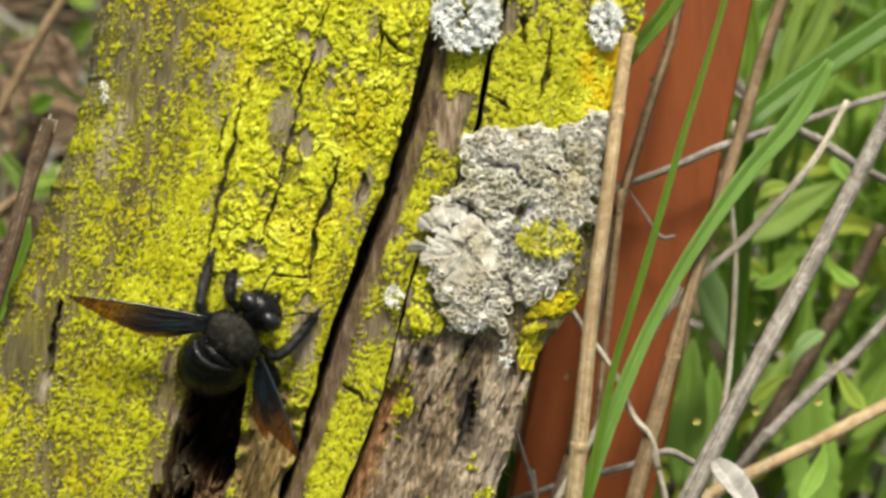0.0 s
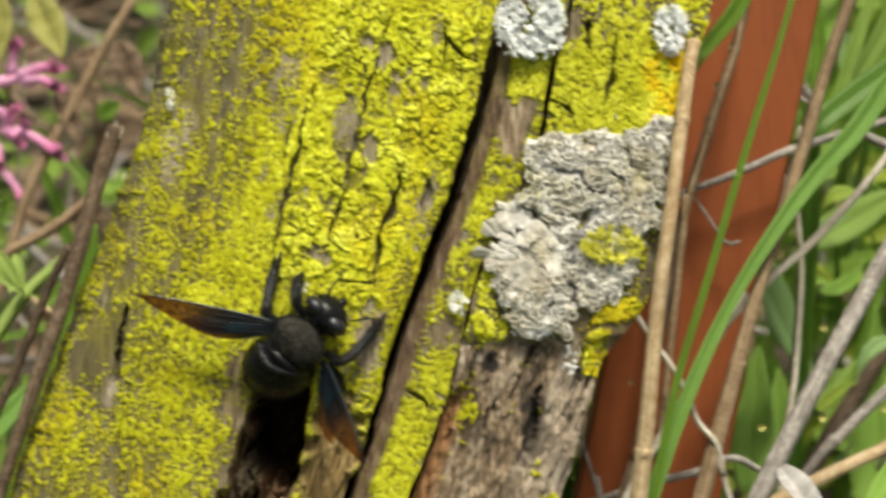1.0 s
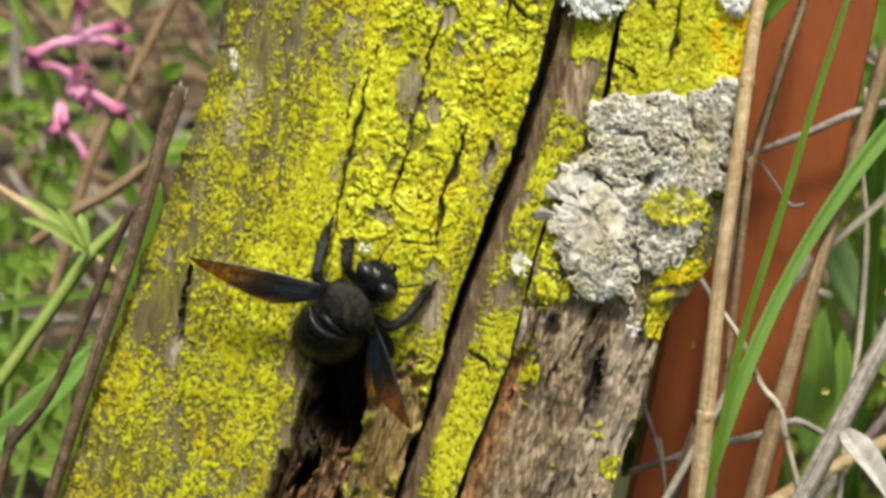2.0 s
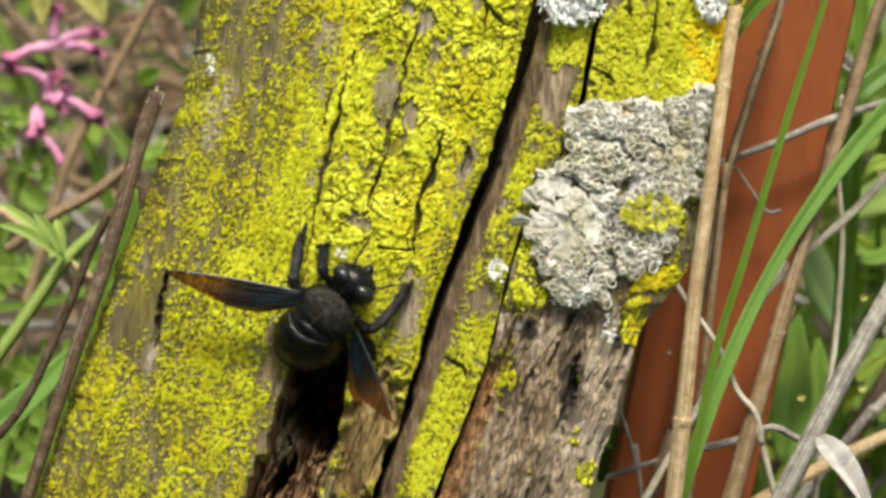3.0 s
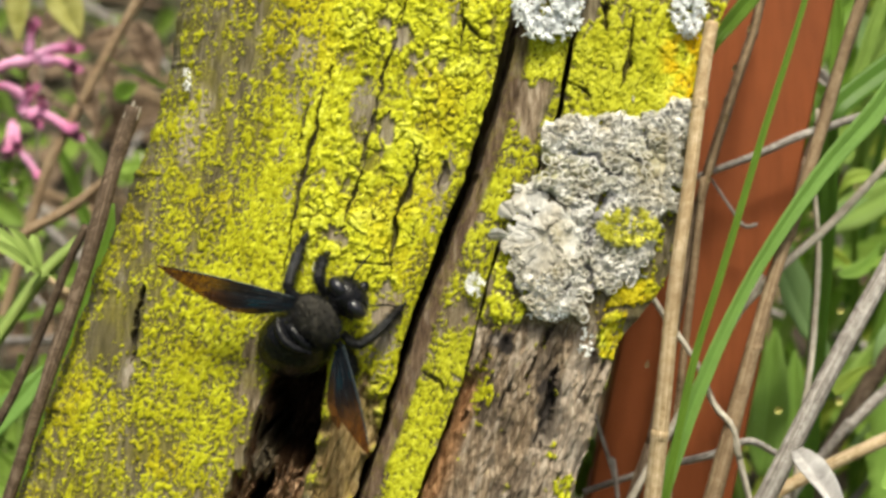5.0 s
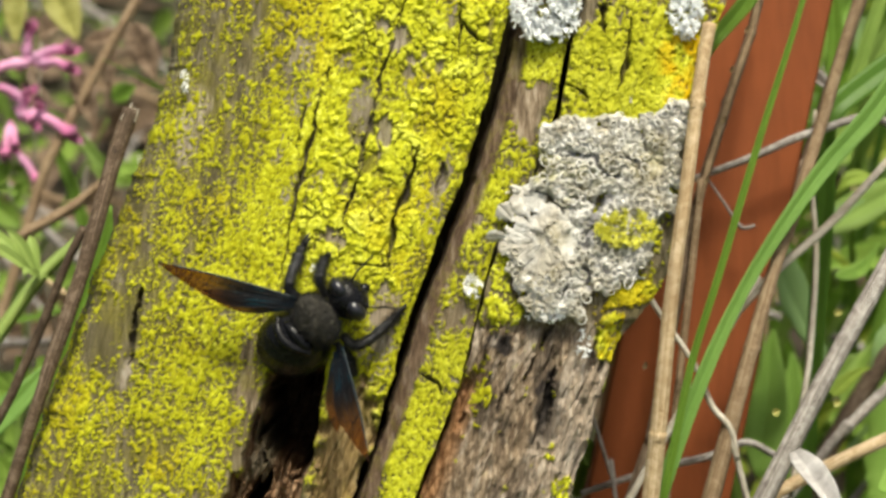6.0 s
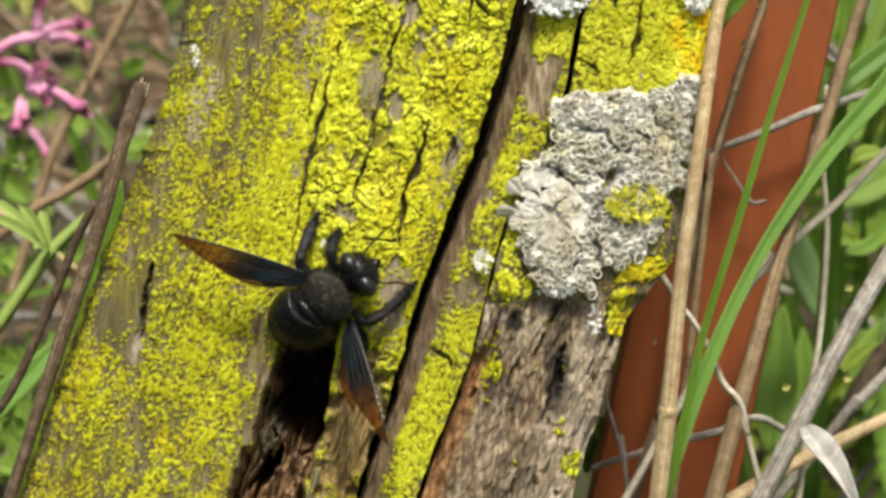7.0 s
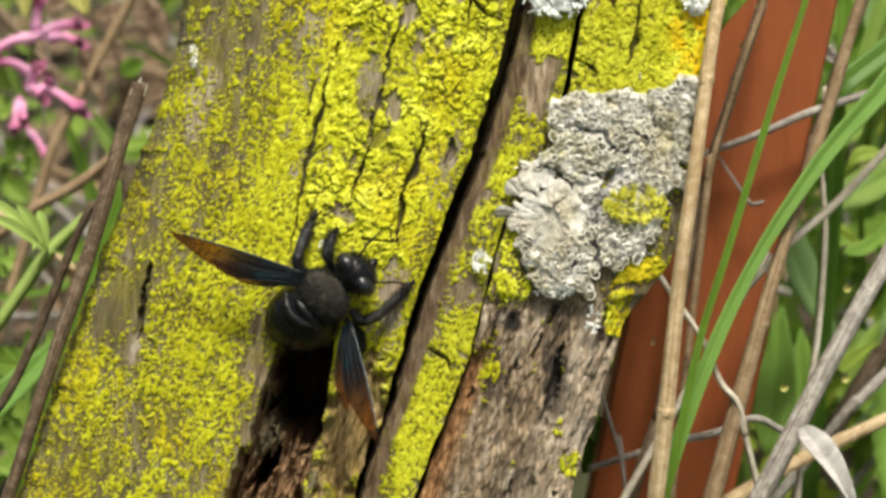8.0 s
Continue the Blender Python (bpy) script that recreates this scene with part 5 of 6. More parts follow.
far = np.random.default_rng(91)
for k in range(46):
    x, y = far.uniform(0.06, 0.19), far.uniform(0.37, 0.46)
    top = np.array([x + far.normal(0.012, 0.03), y + far.normal(0.01, 0.015), far.uniform(0.05, 0.13)])
    foot, w = np.array([x, y, -0.003]), far.uniform(0.0012, 0.0032)
    bend = foot * 0.45 + top * 0.55 + far.normal(0, 0.005, 3)
    if k % 3 == 2:
        stalk("dry_stalk", [tuple(top), tuple(bend), tuple(foot)], [0.0004, 0.0008, 0.0009], PALE_STRAW if k % 2 else GREY_STEM, "slim bleached stem in the green thicket", group="stems in the thicket", root=False, n=24, sides=7)
    else:
        blade([tuple(top), tuple(bend), tuple(foot)], [0.0003, 0.8 * w, w, 0.8 * w], (FRESH, SAGE, PALE_GRASS, GRASS)[k % 4], "fresh grass blade in the thicket behind the red bar", 0.3, twist=far.uniform(-60, 60))

for k in range(22):
    x, y = far.uniform(-0.135, -0.055), far.uniform(0.40, 0.48)
    top = np.array([x + far.normal(0, 0.022), y + far.normal(0, 0.012), far.uniform(0.05, 0.125)])
    foot = np.array([x, y, -0.003])
    bend = (foot + top) / 2 + far.normal(0, 0.004, 3)
    if k % 3:
        stalk("dry_stalk", [tuple(top), tuple(bend), tuple(foot)], [0.0003, 0.0005, 0.0007], (GREY_STEM, PALE_STRAW, BROWN_STEM)[k % 3], "slim dry stem behind the flowers", group="stems behind the flowers", root=False, n=24, sides=7)
    else:
        blade([tuple(top), tuple(bend), tuple(foot)], [0.0003, 0.0012, 0.0016, 0.001], (GRASS, PALE_GRASS)[k % 2], "slim grass blade behind the flowers", 0.3)

# ---- broad leaves ----
WEED = "weed leaves behind the post"
BLEACHED = straw("bleached grey leaf", (0.26, 0.245, 0.235), (0.46, 0.44, 0.43), (0.66, 0.64, 0.63), 0.8, 0.5)


def weed(root, tip, width, mat, label, **kw):
    return tagged(one_leaf("weed_leaf", mat, root, tip, width, **kw), label, "leaf", WEED)


weed((0.0652, 0.3414, 0.1221), (0.0804, 0.3475, 0.0909), 0.012, SAGE, "broad grey-green lance-shaped leaf of a weed", cup=0.08, face=(0.1, -0.4, 0.9))
weed((0.0672, 0.3406, 0.0673), (0.0717, 0.3635, 0.0890), 0.0085, FRESH, "upright green lance-shaped leaf")
weed((0.0757, 0.3484, 0.0606), (0.0767, 0.3656, 0.0822), 0.007, FRESH, "upright green lance-shaped leaf")
weed((0.1000, 0.3497, 0.0417), (0.0987, 0.3761, 0.0915), 0.0135, FRESH, "thistle-like leaf with toothed edges", teeth=0.08, lobes=9.5, n=90, cup=0.06, ruffle=0.6, point=0.45)
weed((0.0824, 0.3819, 0.1024), (0.1060, 0.3882, 0.1142), 0.008, PALE_GRASS, "pale green pointed leaf among grass", cup=0.1)
weed((0.1016, 0.4227, 0.1152), (0.1123, 0.4326, 0.1338), 0.012, LEAF, "green oval leaf among grass")
weed((0.0884, 0.3641, 0.0688), (0.1020, 0.3808, 0.0789), 0.008, LEAF, "green leaf in the shade")
weed((0.1119, 0.3785, 0.0534), (0.1250, 0.3894, 0.0738), 0.012, LEAF, "green weed leaf in the thicket")
weed((0.0861, 0.3834, 0.0626), (0.0991, 0.3864, 0.0682), 0.008, PALE_GRASS, "small yellowish leaf among weeds")
weed((-0.0939, 0.4268, 0.1441), (-0.0939, 0.4198, 0.1311), 0.0055, straw("yellowing leaf", (0.16, 0.16, 0.03), (0.3, 0.29, 0.08), (0.4, 0.38, 0.14), 0.6, 0.4), "yellowing narrow leaf hanging down")
weed((-0.0862, 0.4267, 0.1441), (-0.0798, 0.4201, 0.1316), 0.008, bpy.data.materials["yellowing leaf"], "yellowing narrow leaf hanging down")
weed((-0.0804, 0.4174, 0.1265), (-0.0759, 0.4108, 0.1141), 0.0052, DEAD_LEAF, "withered tan leaf hanging down", cup=0.4)
weed((-0.0800, 0.4292, 0.1273), (-0.0691, 0.4301, 0.1290), 0.004, DEAD_LEAF, "curled tan dead leaf", cup=0.5)
weed((-0.0691, 0.4313, 0.1313), (-0.0639, 0.4251, 0.1198), 0.007, DEAD_LEAF, "curled tan dead leaf", cup=0.4)
weed((-0.0750, 0.4245, 0.1186), (-0.0734, 0.4288, 0.1267), 0.003, DEAD_LEAF, "curled tan dead leaf", cup=0.4)
weed((-0.0927, 0.4394, 0.1253), (-0.0860, 0.4407, 0.1277), 0.006, DEAD_LEAF, "curled tan dead leaf", cup=0.4)
weed((-0.0737, 0.4230, 0.1157), (-0.0684, 0.4245, 0.1186), 0.005, GRASS, "small green leaf behind the post")
weed((-0.1184, 0.4283, 0.1257), (-0.1072, 0.4286, 0.1262), 0.005, LEAF, "green weed leaf beside the flowers", cup=0.15)
weed((0.0607, 0.2804, 0.1137), (0.0686, 0.2646, 0.1053), 0.0046, BLEACHED, "curled whitish dry leaf", cup=0.5, curl=-0.3, shape=0.55, point=0.5)
weed((0.0704, 0.3444, 0.1554), (0.0745, 0.3448, 0.1518), 0.0028, GREY_STEM, "scrap of whitish dry leaf by the bar", cup=0.4)
weed((0.0268, 0.3152, 0.0940), (0.0318, 0.3092, 0.0891), 0.004, GRASS, "small green leaf at the foot of the post")
weed((0.0298, 0.3174, 0.0874), (0.0271, 0.3138, 0.0808), 0.005, GRASS, "small green leaf at the foot of the post")

YELLOW_GREEN = leaf_green("yellow-green leaf", (0.2, 0.31, 0.03), (0.36, 0.47, 0.08), 0.6, 0.4)
weed((0.0593, 0.3162, 0.1022), (0.0624, 0.3262, 0.1147), 0.0030, FRESH, "fresh green pointed leaf in the thicket", cup=0.18, point=0.75, teeth=0.05, lobes=8.0, n=40, shape=0.62, curl=0.10, bow=(0.0000, 0, 0.0012))
weed((0.0810, 0.3511, 0.1083), (0.0917, 0.3632, 0.1097), 0.0037, FRESH, "fresh green pointed leaf in the thicket", cup=0.24, point=0.75, teeth=0.10, lobes=9.0, n=40, shape=0.62, curl=0.25, bow=(0.0014, 0, -0.0012))
weed((0.0769, 0.3272, 0.0953), (0.0845, 0.3298, 0.1001), 0.0030, YELLOW_GREEN, "yellow-green pointed leaf among the weeds", cup=0.18, point=0.75, teeth=0.05, lobes=8.0, n=40, shape=0.62, curl=0.10, bow=(0.0000, 0, 0.0012))
weed((0.0742, 0.3469, 0.1003), (0.0737, 0.3599, 0.1035), 0.0033, YELLOW_GREEN, "yellow-green pointed leaf among the weeds", cup=0.24, point=0.75, teeth=0.10, lobes=9.0, n=40, shape=0.62, curl=0.25, bow=(0.0014, 0, -0.0012))
weed((0.0922, 0.3787, 0.1176), (0.0850, 0.3765, 0.1134), 0.0041, YELLOW_GREEN, "yellow-green pointed leaf among the weeds", cup=0.12, point=0.75, teeth=0.00, lobes=10.0, n=40, shape=0.62, curl=-0.05, bow=(-0.0014, 0, 0.0012))
weed((0.0827, 0.3737, 0.1082), (0.0910, 0.3762, 0.1129), 0.0033, SAGE, "grey-green pointed leaf among the weeds", cup=0.18, point=0.75, teeth=0.05, lobes=8.0, n=40, shape=0.62, curl=0.10, bow=(0.0000, 0, 0.0012))
weed((0.0850, 0.3943, 0.1470), (0.0815, 0.3893, 0.1375), 0.0024, FRESH, "green pointed leaf beside the red bar", cup=0.18, point=0.75, teeth=0.05, lobes=8.0, n=40, shape=0.62, curl=0.10, bow=(0.0000, 0, 0.0012))
weed((0.0947, 0.4131, 0.1397), (0.0922, 0.4067, 0.1276), 0.0041, SAGE, "grey-green pointed leaf among the weeds", cup=0.24, point=0.75, teeth=0.10, lobes=9.0, n=40, shape=0.62, curl=0.25, bow=(0.0014, 0, -0.0012))
weed((0.0946, 0.3469, 0.1003), (0.0878, 0.3426, 0.0923), 0.0037, SAGE, "grey-green pointed leaf among the weeds", cup=0.12, point=0.75, teeth=0.00, lobes=10.0, n=40, shape=0.62, curl=-0.05, bow=(-0.0014, 0, 0.0012))
weed((0.1017, 0.3815, 0.1229), (0.1088, 0.3770, 0.1145), 0.0045, FRESH, "fresh green pointed leaf in the thicket", cup=0.12, point=0.75, teeth=0.00, lobes=10.0, n=40, shape=0.62, curl=-0.05, bow=(-0.0014, 0, 0.0012))
weed((0.1014, 0.3511, 0.1083), (0.0969, 0.3632, 0.1097), 0.0041, FRESH, "fresh green pointed leaf in the thicket", cup=0.18, point=0.75, teeth=0.05, lobes=7.0, n=40, shape=0.62, curl=0.10, bow=(0.0000, 0, -0.0012))
weed((0.0974, 0.3225, 0.0970), (0.0944, 0.3356, 0.1004), 0.0041, YELLOW_GREEN, "yellow-green pointed leaf among the weeds", cup=0.18, point=0.75, teeth=0.05, lobes=7.0, n=40, shape=0.62, curl=0.10, bow=(0.0000, 0, -0.0012))
weed((0.0810, 0.2978, 0.0933), (0.0875, 0.3110, 0.0968), 0.0037, FRESH, "fresh green pointed leaf in the thicket", cup=0.24, point=0.75, teeth=0.10, lobes=8.0, n=40, shape=0.62, curl=0.25, bow=(0.0014, 0, 0.0012))
PETAL = straw("pale yellow petal", (0.34, 0.34, 0.1), (0.5, 0.48, 0.16), (0.62, 0.6, 0.26))
for place in ((0.0633, 0.3112, 0.1014), (0.0756, 0.3233, 0.1156), (0.0760, 0.3179, 0.0991), (0.0866, 0.3145, 0.1033)):
    q = np.array(place)
    P = leaf_points(q - np.array([0.0007, 0, 0]), q + np.array([0.0008, 0.0003, 0.0005]), 0.0015, (0.1, -0.7, 0.7), 0.2, 0.5, 0.2, 3, 10)
    ob = part("fallen_petal", grid_mesh("fallen_petal", P), PETAL)
    tagged(ob, "tiny pale yellow petal caught in the weeds", "petal", "fallen petals")

# ---- cleavers stem with a whorl of narrow leaves ----
CLEAVERS = leaf_green("cleavers green", (0.22, 0.33, 0.06), (0.4, 0.52, 0.15), 0.5)


def cleavers():
    ob = thing("cleavers_plant", Matrix(), "pale green bristly stem with a whorl of narrow leaves", "plant")
    part("stem", tube("stem", grounded([(-0.0660, 0.3297, 0.1277), (-0.0728, 0.3247, 0.1226), (-0.0810, 0.3173, 0.1129), (-0.0910, 0.3087, 0.1011), (-0.0973, 0.3046, 0.0932)]), [0.0011, 0.0013, 0.0013, 0.0013, 0.0013], 40, 4, 0.03), CLEAVERS, ob)
    for root, tip, w in (((-0.0728, 0.3247, 0.1226), (-0.0848, 0.3244, 0.1305), 0.0022), ((-0.0728, 0.3247, 0.1226), (-0.0784, 0.3271, 0.1314), 0.002), ((-0.0728, 0.3247, 0.1226), (-0.0750, 0.3302, 0.1286), 0.002),
                         ((-0.0728, 0.3247, 0.1226), (-0.0868, 0.3344, 0.1301), 0.002), ((-0.0728, 0.3247, 0.1226), (-0.0736, 0.3162, 0.1278), 0.002), ((-0.0728, 0.3246, 0.1224), (-0.0697, 0.3257, 0.1202), 0.0018)):
        part("leaf", grid_mesh("leaf", leaf_points(root, tip, w, shape=0.9, bow=(0, 0, 0.002))), CLEAVERS, ob)


cleavers()

# ---- fumitory: pink tubular flowers and finely cut leaves ----
def petal_pink():
    k = material("pink petal", 0.5)
    at = attr(k, "along")
    n1 = noise_of(k, coords(k), 900, 3, 0.6)
    c = ramp(k, at, [(0.0, (0.64, 0.36, 0.55)), (0.5, (0.66, 0.27, 0.48)), (0.76, (0.46, 0.08, 0.24)), (0.9, (0.15, 0.01, 0.06))])
    c = mixed(k, math_of(k, "MULTIPLY", n1, 0.35), c, (0.75, 0.42, 0.58))
    join(k, c, k.bsdf.inputs["Base Color"])
    k.bsdf.inputs["Subsurface Weight"].default_value = 0.0
    return k.mat


PINK = petal_pink()


def fumitory():
    ob = thing("fumitory_plant", Matrix(), "fumitory with pink dark-tipped tubular flowers and feathery leaves", "plant")
    part("stem", tube("stem", grounded([(-0.0926, 0.4242, 0.1286), (-0.0930, 0.4212, 0.1229), (-0.0952, 0.4178, 0.1145), (-0.0980, 0.4133, 0.1038), (-0.1015, 0.4087, 0.0930), (-0.1052, 0.4043, 0.0806)]), [0.0005, 0.0006, 0.0007, 0.0008, 0.0009], 40, 7, 0.05), PALE_GRASS, ob)
    for root, tip, w in (((-0.0917, 0.4204, 0.1257), (-0.1020, 0.4133, 0.1252), 1.0), ((-0.0907, 0.4205, 0.1260), (-0.0801, 0.4166, 0.1314), 1.0), ((-0.0889, 0.4193, 0.1258), (-0.0797, 0.4126, 0.1281), 0.9), ((-0.0924, 0.4227, 0.1258), (-0.0907, 0.4238, 0.1343), 0.9),
                         ((-0.0929, 0.4183, 0.1174), (-0.1006, 0.4145, 0.1233), 0.9), ((-0.0934, 0.4175, 0.1161), (-0.0906, 0.4150, 0.1220), 0.9), ((-0.0922, 0.4160, 0.1153), (-0.0791, 0.4063, 0.1141), 1.0), ((-0.0937, 0.4166, 0.1144), (-0.0886, 0.4076, 0.1166), 0.8),
                         ((-0.0962, 0.4163, 0.1117), (-0.0967, 0.4096, 0.1076), 0.85), ((-0.0954, 0.4160, 0.1111), (-0.0939, 0.4086, 0.1100), 0.7), ((-0.0939, 0.4130, 0.1054), (-0.0887, 0.4059, 0.1027), 0.85), ((-0.0885, 0.4172, 0.1155), (-0.0884, 0.4107, 0.1202), 0.7)):
        a, b = Vector(root), Vector(tip)
        mid = a.lerp(b, 0.5) + Vector((0, 0, 0.001))
        r = 0.00155 * w
        me = tube("flower", [a, a.lerp(b, 0.2) + Vector((0, 0, 0.0006)), mid, a.lerp(b, 0.8), b], [0.5 * r, 1.0 * r, 0.72 * r, 0.7 * r, 0.85 * r, 0.35 * r], 22, 10, 0.18, (), len(ob.children))
        flower = part("flower", me, PINK, ob)
        d = (b - a).normalized()
        up = Vector((0, -0.5, 0.86))
        up = (up - d * up.dot(d)).normalized()
        part("spur", tube("spur", [a + up * r * 0.3, a - d * 0.0012 + up * r * 0.9], [0.7 * r, 0.45 * r], 5, 8, 0.1), PINK, flower)
        for sgn in (-1, 1):
            lip = leaf_points(a.lerp(b, 0.62) + up * sgn * r * 0.5, b + d * 0.0008 + up * sgn * r * 1.5, 1.9 * r, up * sgn, 0.1, -0.15, 0, 3, 8, 1.3)
            part("petal", grid_mesh("petal", lip, along=np.repeat(np.linspace(0.55, 0.95, 8), 7)), PINK, flower)
    feathery(ob, [(-0.1042, 0.4102, 0.1130), (-0.1057, 0.4090, 0.1150), (-0.1073, 0.4072, 0.1137), (-0.1029, 0.4075, 0.1079), (-0.0989, 0.4090, 0.1001), (-0.0937, 0.4084, 0.0989), (-0.1010, 0.4093, 0.1113), (-0.0969, 0.4102, 0.1024)], 0.0055)


def feathery(ob, places, size):
    """Leaflets cut into small blunt lobes."""
    for c in places:
        heap = Heap()
        for k in range(7):
            a = rng.uniform(0, 6.28)
            way = np.array([math.cos(a), 0.35 * rng.normal(), math.sin(a) * 0.9 + 0.1]) * size * rng.uniform(0.5, 1.0)
            heap.put(leaf_points(c, np.array(c) + way, size * 0.42, (rng.normal() * 0.3, -0.7, 0.7), 0.2, 0.1, 0.35, 2, 9, 1.25))
        part("leaf", heap.mesh("leaf"), LEAF, ob)


fumitory()

young = thing("young_fumitory", Matrix(), "low young fumitory with finely cut bright green leaves", "plant")
for root, tip in (((-0.1069, 0.3621, 0.0437), (-0.1042, 0.3931, 0.0808)), ((-0.0996, 0.3538, 0.0496), (-0.0934, 0.3659, 0.0722)), ((-0.0889, 0.3445, 0.0533), (-0.0865, 0.3568, 0.0765)), ((-0.1145, 0.3787, 0.0537), (-0.1105, 0.3963, 0.0656))):
    part("stem", tube("stem", grounded([tip, root]), [0.0005, 0.0007, 0.0008], 14, 6, 0.05), PALE_GRASS, young)
feathery(young, [(-0.1042, 0.3931, 0.0808), (-0.1081, 0.3916, 0.0780), (-0.1106, 0.3999, 0.0830), (-0.1008, 0.3987, 0.0807), (-0.0940, 0.3659, 0.0722), (-0.0971, 0.3642, 0.0690), (-0.0877, 0.3574, 0.0775), (-0.0847, 0.3588, 0.0802), (-0.0923, 0.3568, 0.0658), (-0.0865, 0.3512, 0.0659),
                 (-0.0983, 0.3602, 0.0614), (-0.1020, 0.3567, 0.0550), (-0.0923, 0.3526, 0.0578), (-0.0865, 0.3479, 0.0596), (-0.1105, 0.3957, 0.0644), (-0.1106, 0.3823, 0.0605), (-0.1054, 0.3902, 0.0647), (-0.1149, 0.4181, 0.0853), (-0.1088, 0.4156, 0.0805)], 0.0085)


# ---- what covers the soil behind: weeds, grass, dry stems, dead leaves ----
def scatter(seed, count, x, y, keep=lambda x, y: True):
    r = np.random.default_rng(seed)
    while count:
        px, py = r.uniform(*x), r.uniform(*y)
        if keep(px, py):
            count -= 1
            yield r, px, py


def clear_of_post(x, y):
    return not (-0.16 < x < 0.09 and y < 0.41)


def stuff(name, heap, mat, label, category):
    return tagged(part(name, heap.mesh(name), mat), label, category, kind="stuff")


heap = Heap()
for r, x, y in scatter(1, 900, (0.01, 0.42), (0.40, 1.0)):
    h, lean = r.uniform(0.05, 0.15), r.normal(0, 0.04, 2)
    w = r.uniform(0.001, 0.003)
    P = [(x, y, 0), (x + lean[0] * 0.4, y + lean[1] * 0.4, h * 0.6), (x + lean[0] * 1.4, y + lean[1] * 1.4, h)]
    p = curve_points(P, 9)
    s = np.array([math.cos(r.uniform(-1, 1)), r.uniform(-0.5, 0.5), 0.1])
    ww = w * np.array([0.7, 0.9, 1, 1, 1, 0.95, 0.8, 0.5, 0.05])[:, None]
    heap.put(np.stack([p - s * ww, p + np.array([0, 0.3, -0.3]) * ww, p + s * ww], axis=1))
stuff("meadow_grass", heap, GRASS, "dense green grass growing behind the post", "grass")

def tuft(heap, r, x, y, h, lean, w):
    p = np.array([(x, y, -0.004), (x + lean[0] * 0.4, y + lean[1] * 0.4, h * 0.6), (x + lean[0] * 1.4, y + lean[1] * 1.4, h)])
    s = np.array([math.cos(r.uniform(0, 6)), r.uniform(-0.8, 0.8), 0.1])
    ww = w * np.array([0.8, 1.0, 0.05])[:, None]
    heap.put(np.stack([p - s * ww, p + s * ww], axis=1))


thin = np.random.default_rng(19)
for seed, count, mat, label in ((11, 19000, GRASS, "rough green grass of the open meadow"), (16, 11000, PALE_GRASS, "pale green grass of the open meadow"), (17, 6000, TAN_STEM, "dry tan grass of the open meadow")):
    heap = Heap()
    for r, x, y in scatter(seed, count, (-5, 5), (-4.5, 5.5), lambda x, y: not (-0.45 < x < 0.45 and -0.05 < y < 1.0) and math.hypot(x, y - 0.5) < thin.uniform(0.3, 5.2)):
        tuft(heap, r, x, y, r.uniform(0.05, 0.15), r.normal(0, 0.05, 2), r.uniform(0.003, 0.007))
    for r, x, y in scatter(seed + 60, count // 12, (-0.45, 0.45), (-0.05, 0.24)):
        tuft(heap, r, x, y, r.uniform(0.015, 0.045), r.normal(0, 0.02, 2), r.uniform(0.001, 0.003))
    for r, x, y in scatter(seed + 80, count // 20, (-0.45, 0.45), (0.24, 0.95), lambda x, y: abs(x) > 0.13 + 0.3 * y):
        tuft(heap, r, x, y, r.uniform(0.03, 0.09), r.normal(0, 0.03, 2), r.uniform(0.002, 0.004))
    stuff("open_meadow", heap, mat, label, "grass")

YOUNG_LEAF = leaf_green("young yellow-green leaf", (0.22, 0.3, 0.022), (0.44, 0.52, 0.08), 0.6, 0.4)
DARK_LEAF = leaf_green("shaded old leaf", (0.035, 0.09, 0.012), (0.1, 0.2, 0.03), 0.6)
for seed, count, mat, label in ((2, 380, LEAF, "light green weed leaves behind the post"), (12, 420, YOUNG_LEAF, "yellow-green young weed leaves behind the post"), (13, 110, DARK_LEAF, "dark green old weed leaves behind the post")):
    heap = Heap()
    for r, x, y in scatter(seed, count, (0.02, 0.40), (0.42, 0.95)):
        z = r.uniform(0.01, 0.10)
        a, L = r.uniform(0, 6.28), r.uniform(0.01, 0.03)
        root = np.array([x, y, z])
        heap.put(leaf_points(root, root + np.array([math.cos(a) * L, r.normal() * 0.4 * L, math.sin(a) * L * 0.6 + 0.3 * L]), L * r.uniform(0.18, 0.4), (r.normal() * 0.7, -0.6, 0.8), r.normal() * 0.3, 0.2, r.choice([0, 0, 0.2]), 6, 16, bow=r.normal(0, 0.1, 3) * L))
    for r, x, y in scatter(seed + 30, 60, (0.07, 0.30), (0.37, 0.47)):
        a, L = r.uniform(0, 6.28), r.uniform(0.008, 0.02)
        root = np.array([x, y, r.uniform(0.0, 0.035)])
        heap.put(leaf_points(root, root + np.array([math.cos(a) * L, r.normal() * 0.4 * L, math.sin(a) * L * 0.5 + 0.4 * L]), L * r.uniform(0.25, 0.5), (r.normal() * 0.6, -0.6, 0.8), r.normal() * 0.3, 0.2, 0.2, 5, 12))
    stuff("weed_foliage", heap, mat, label, "weeds")

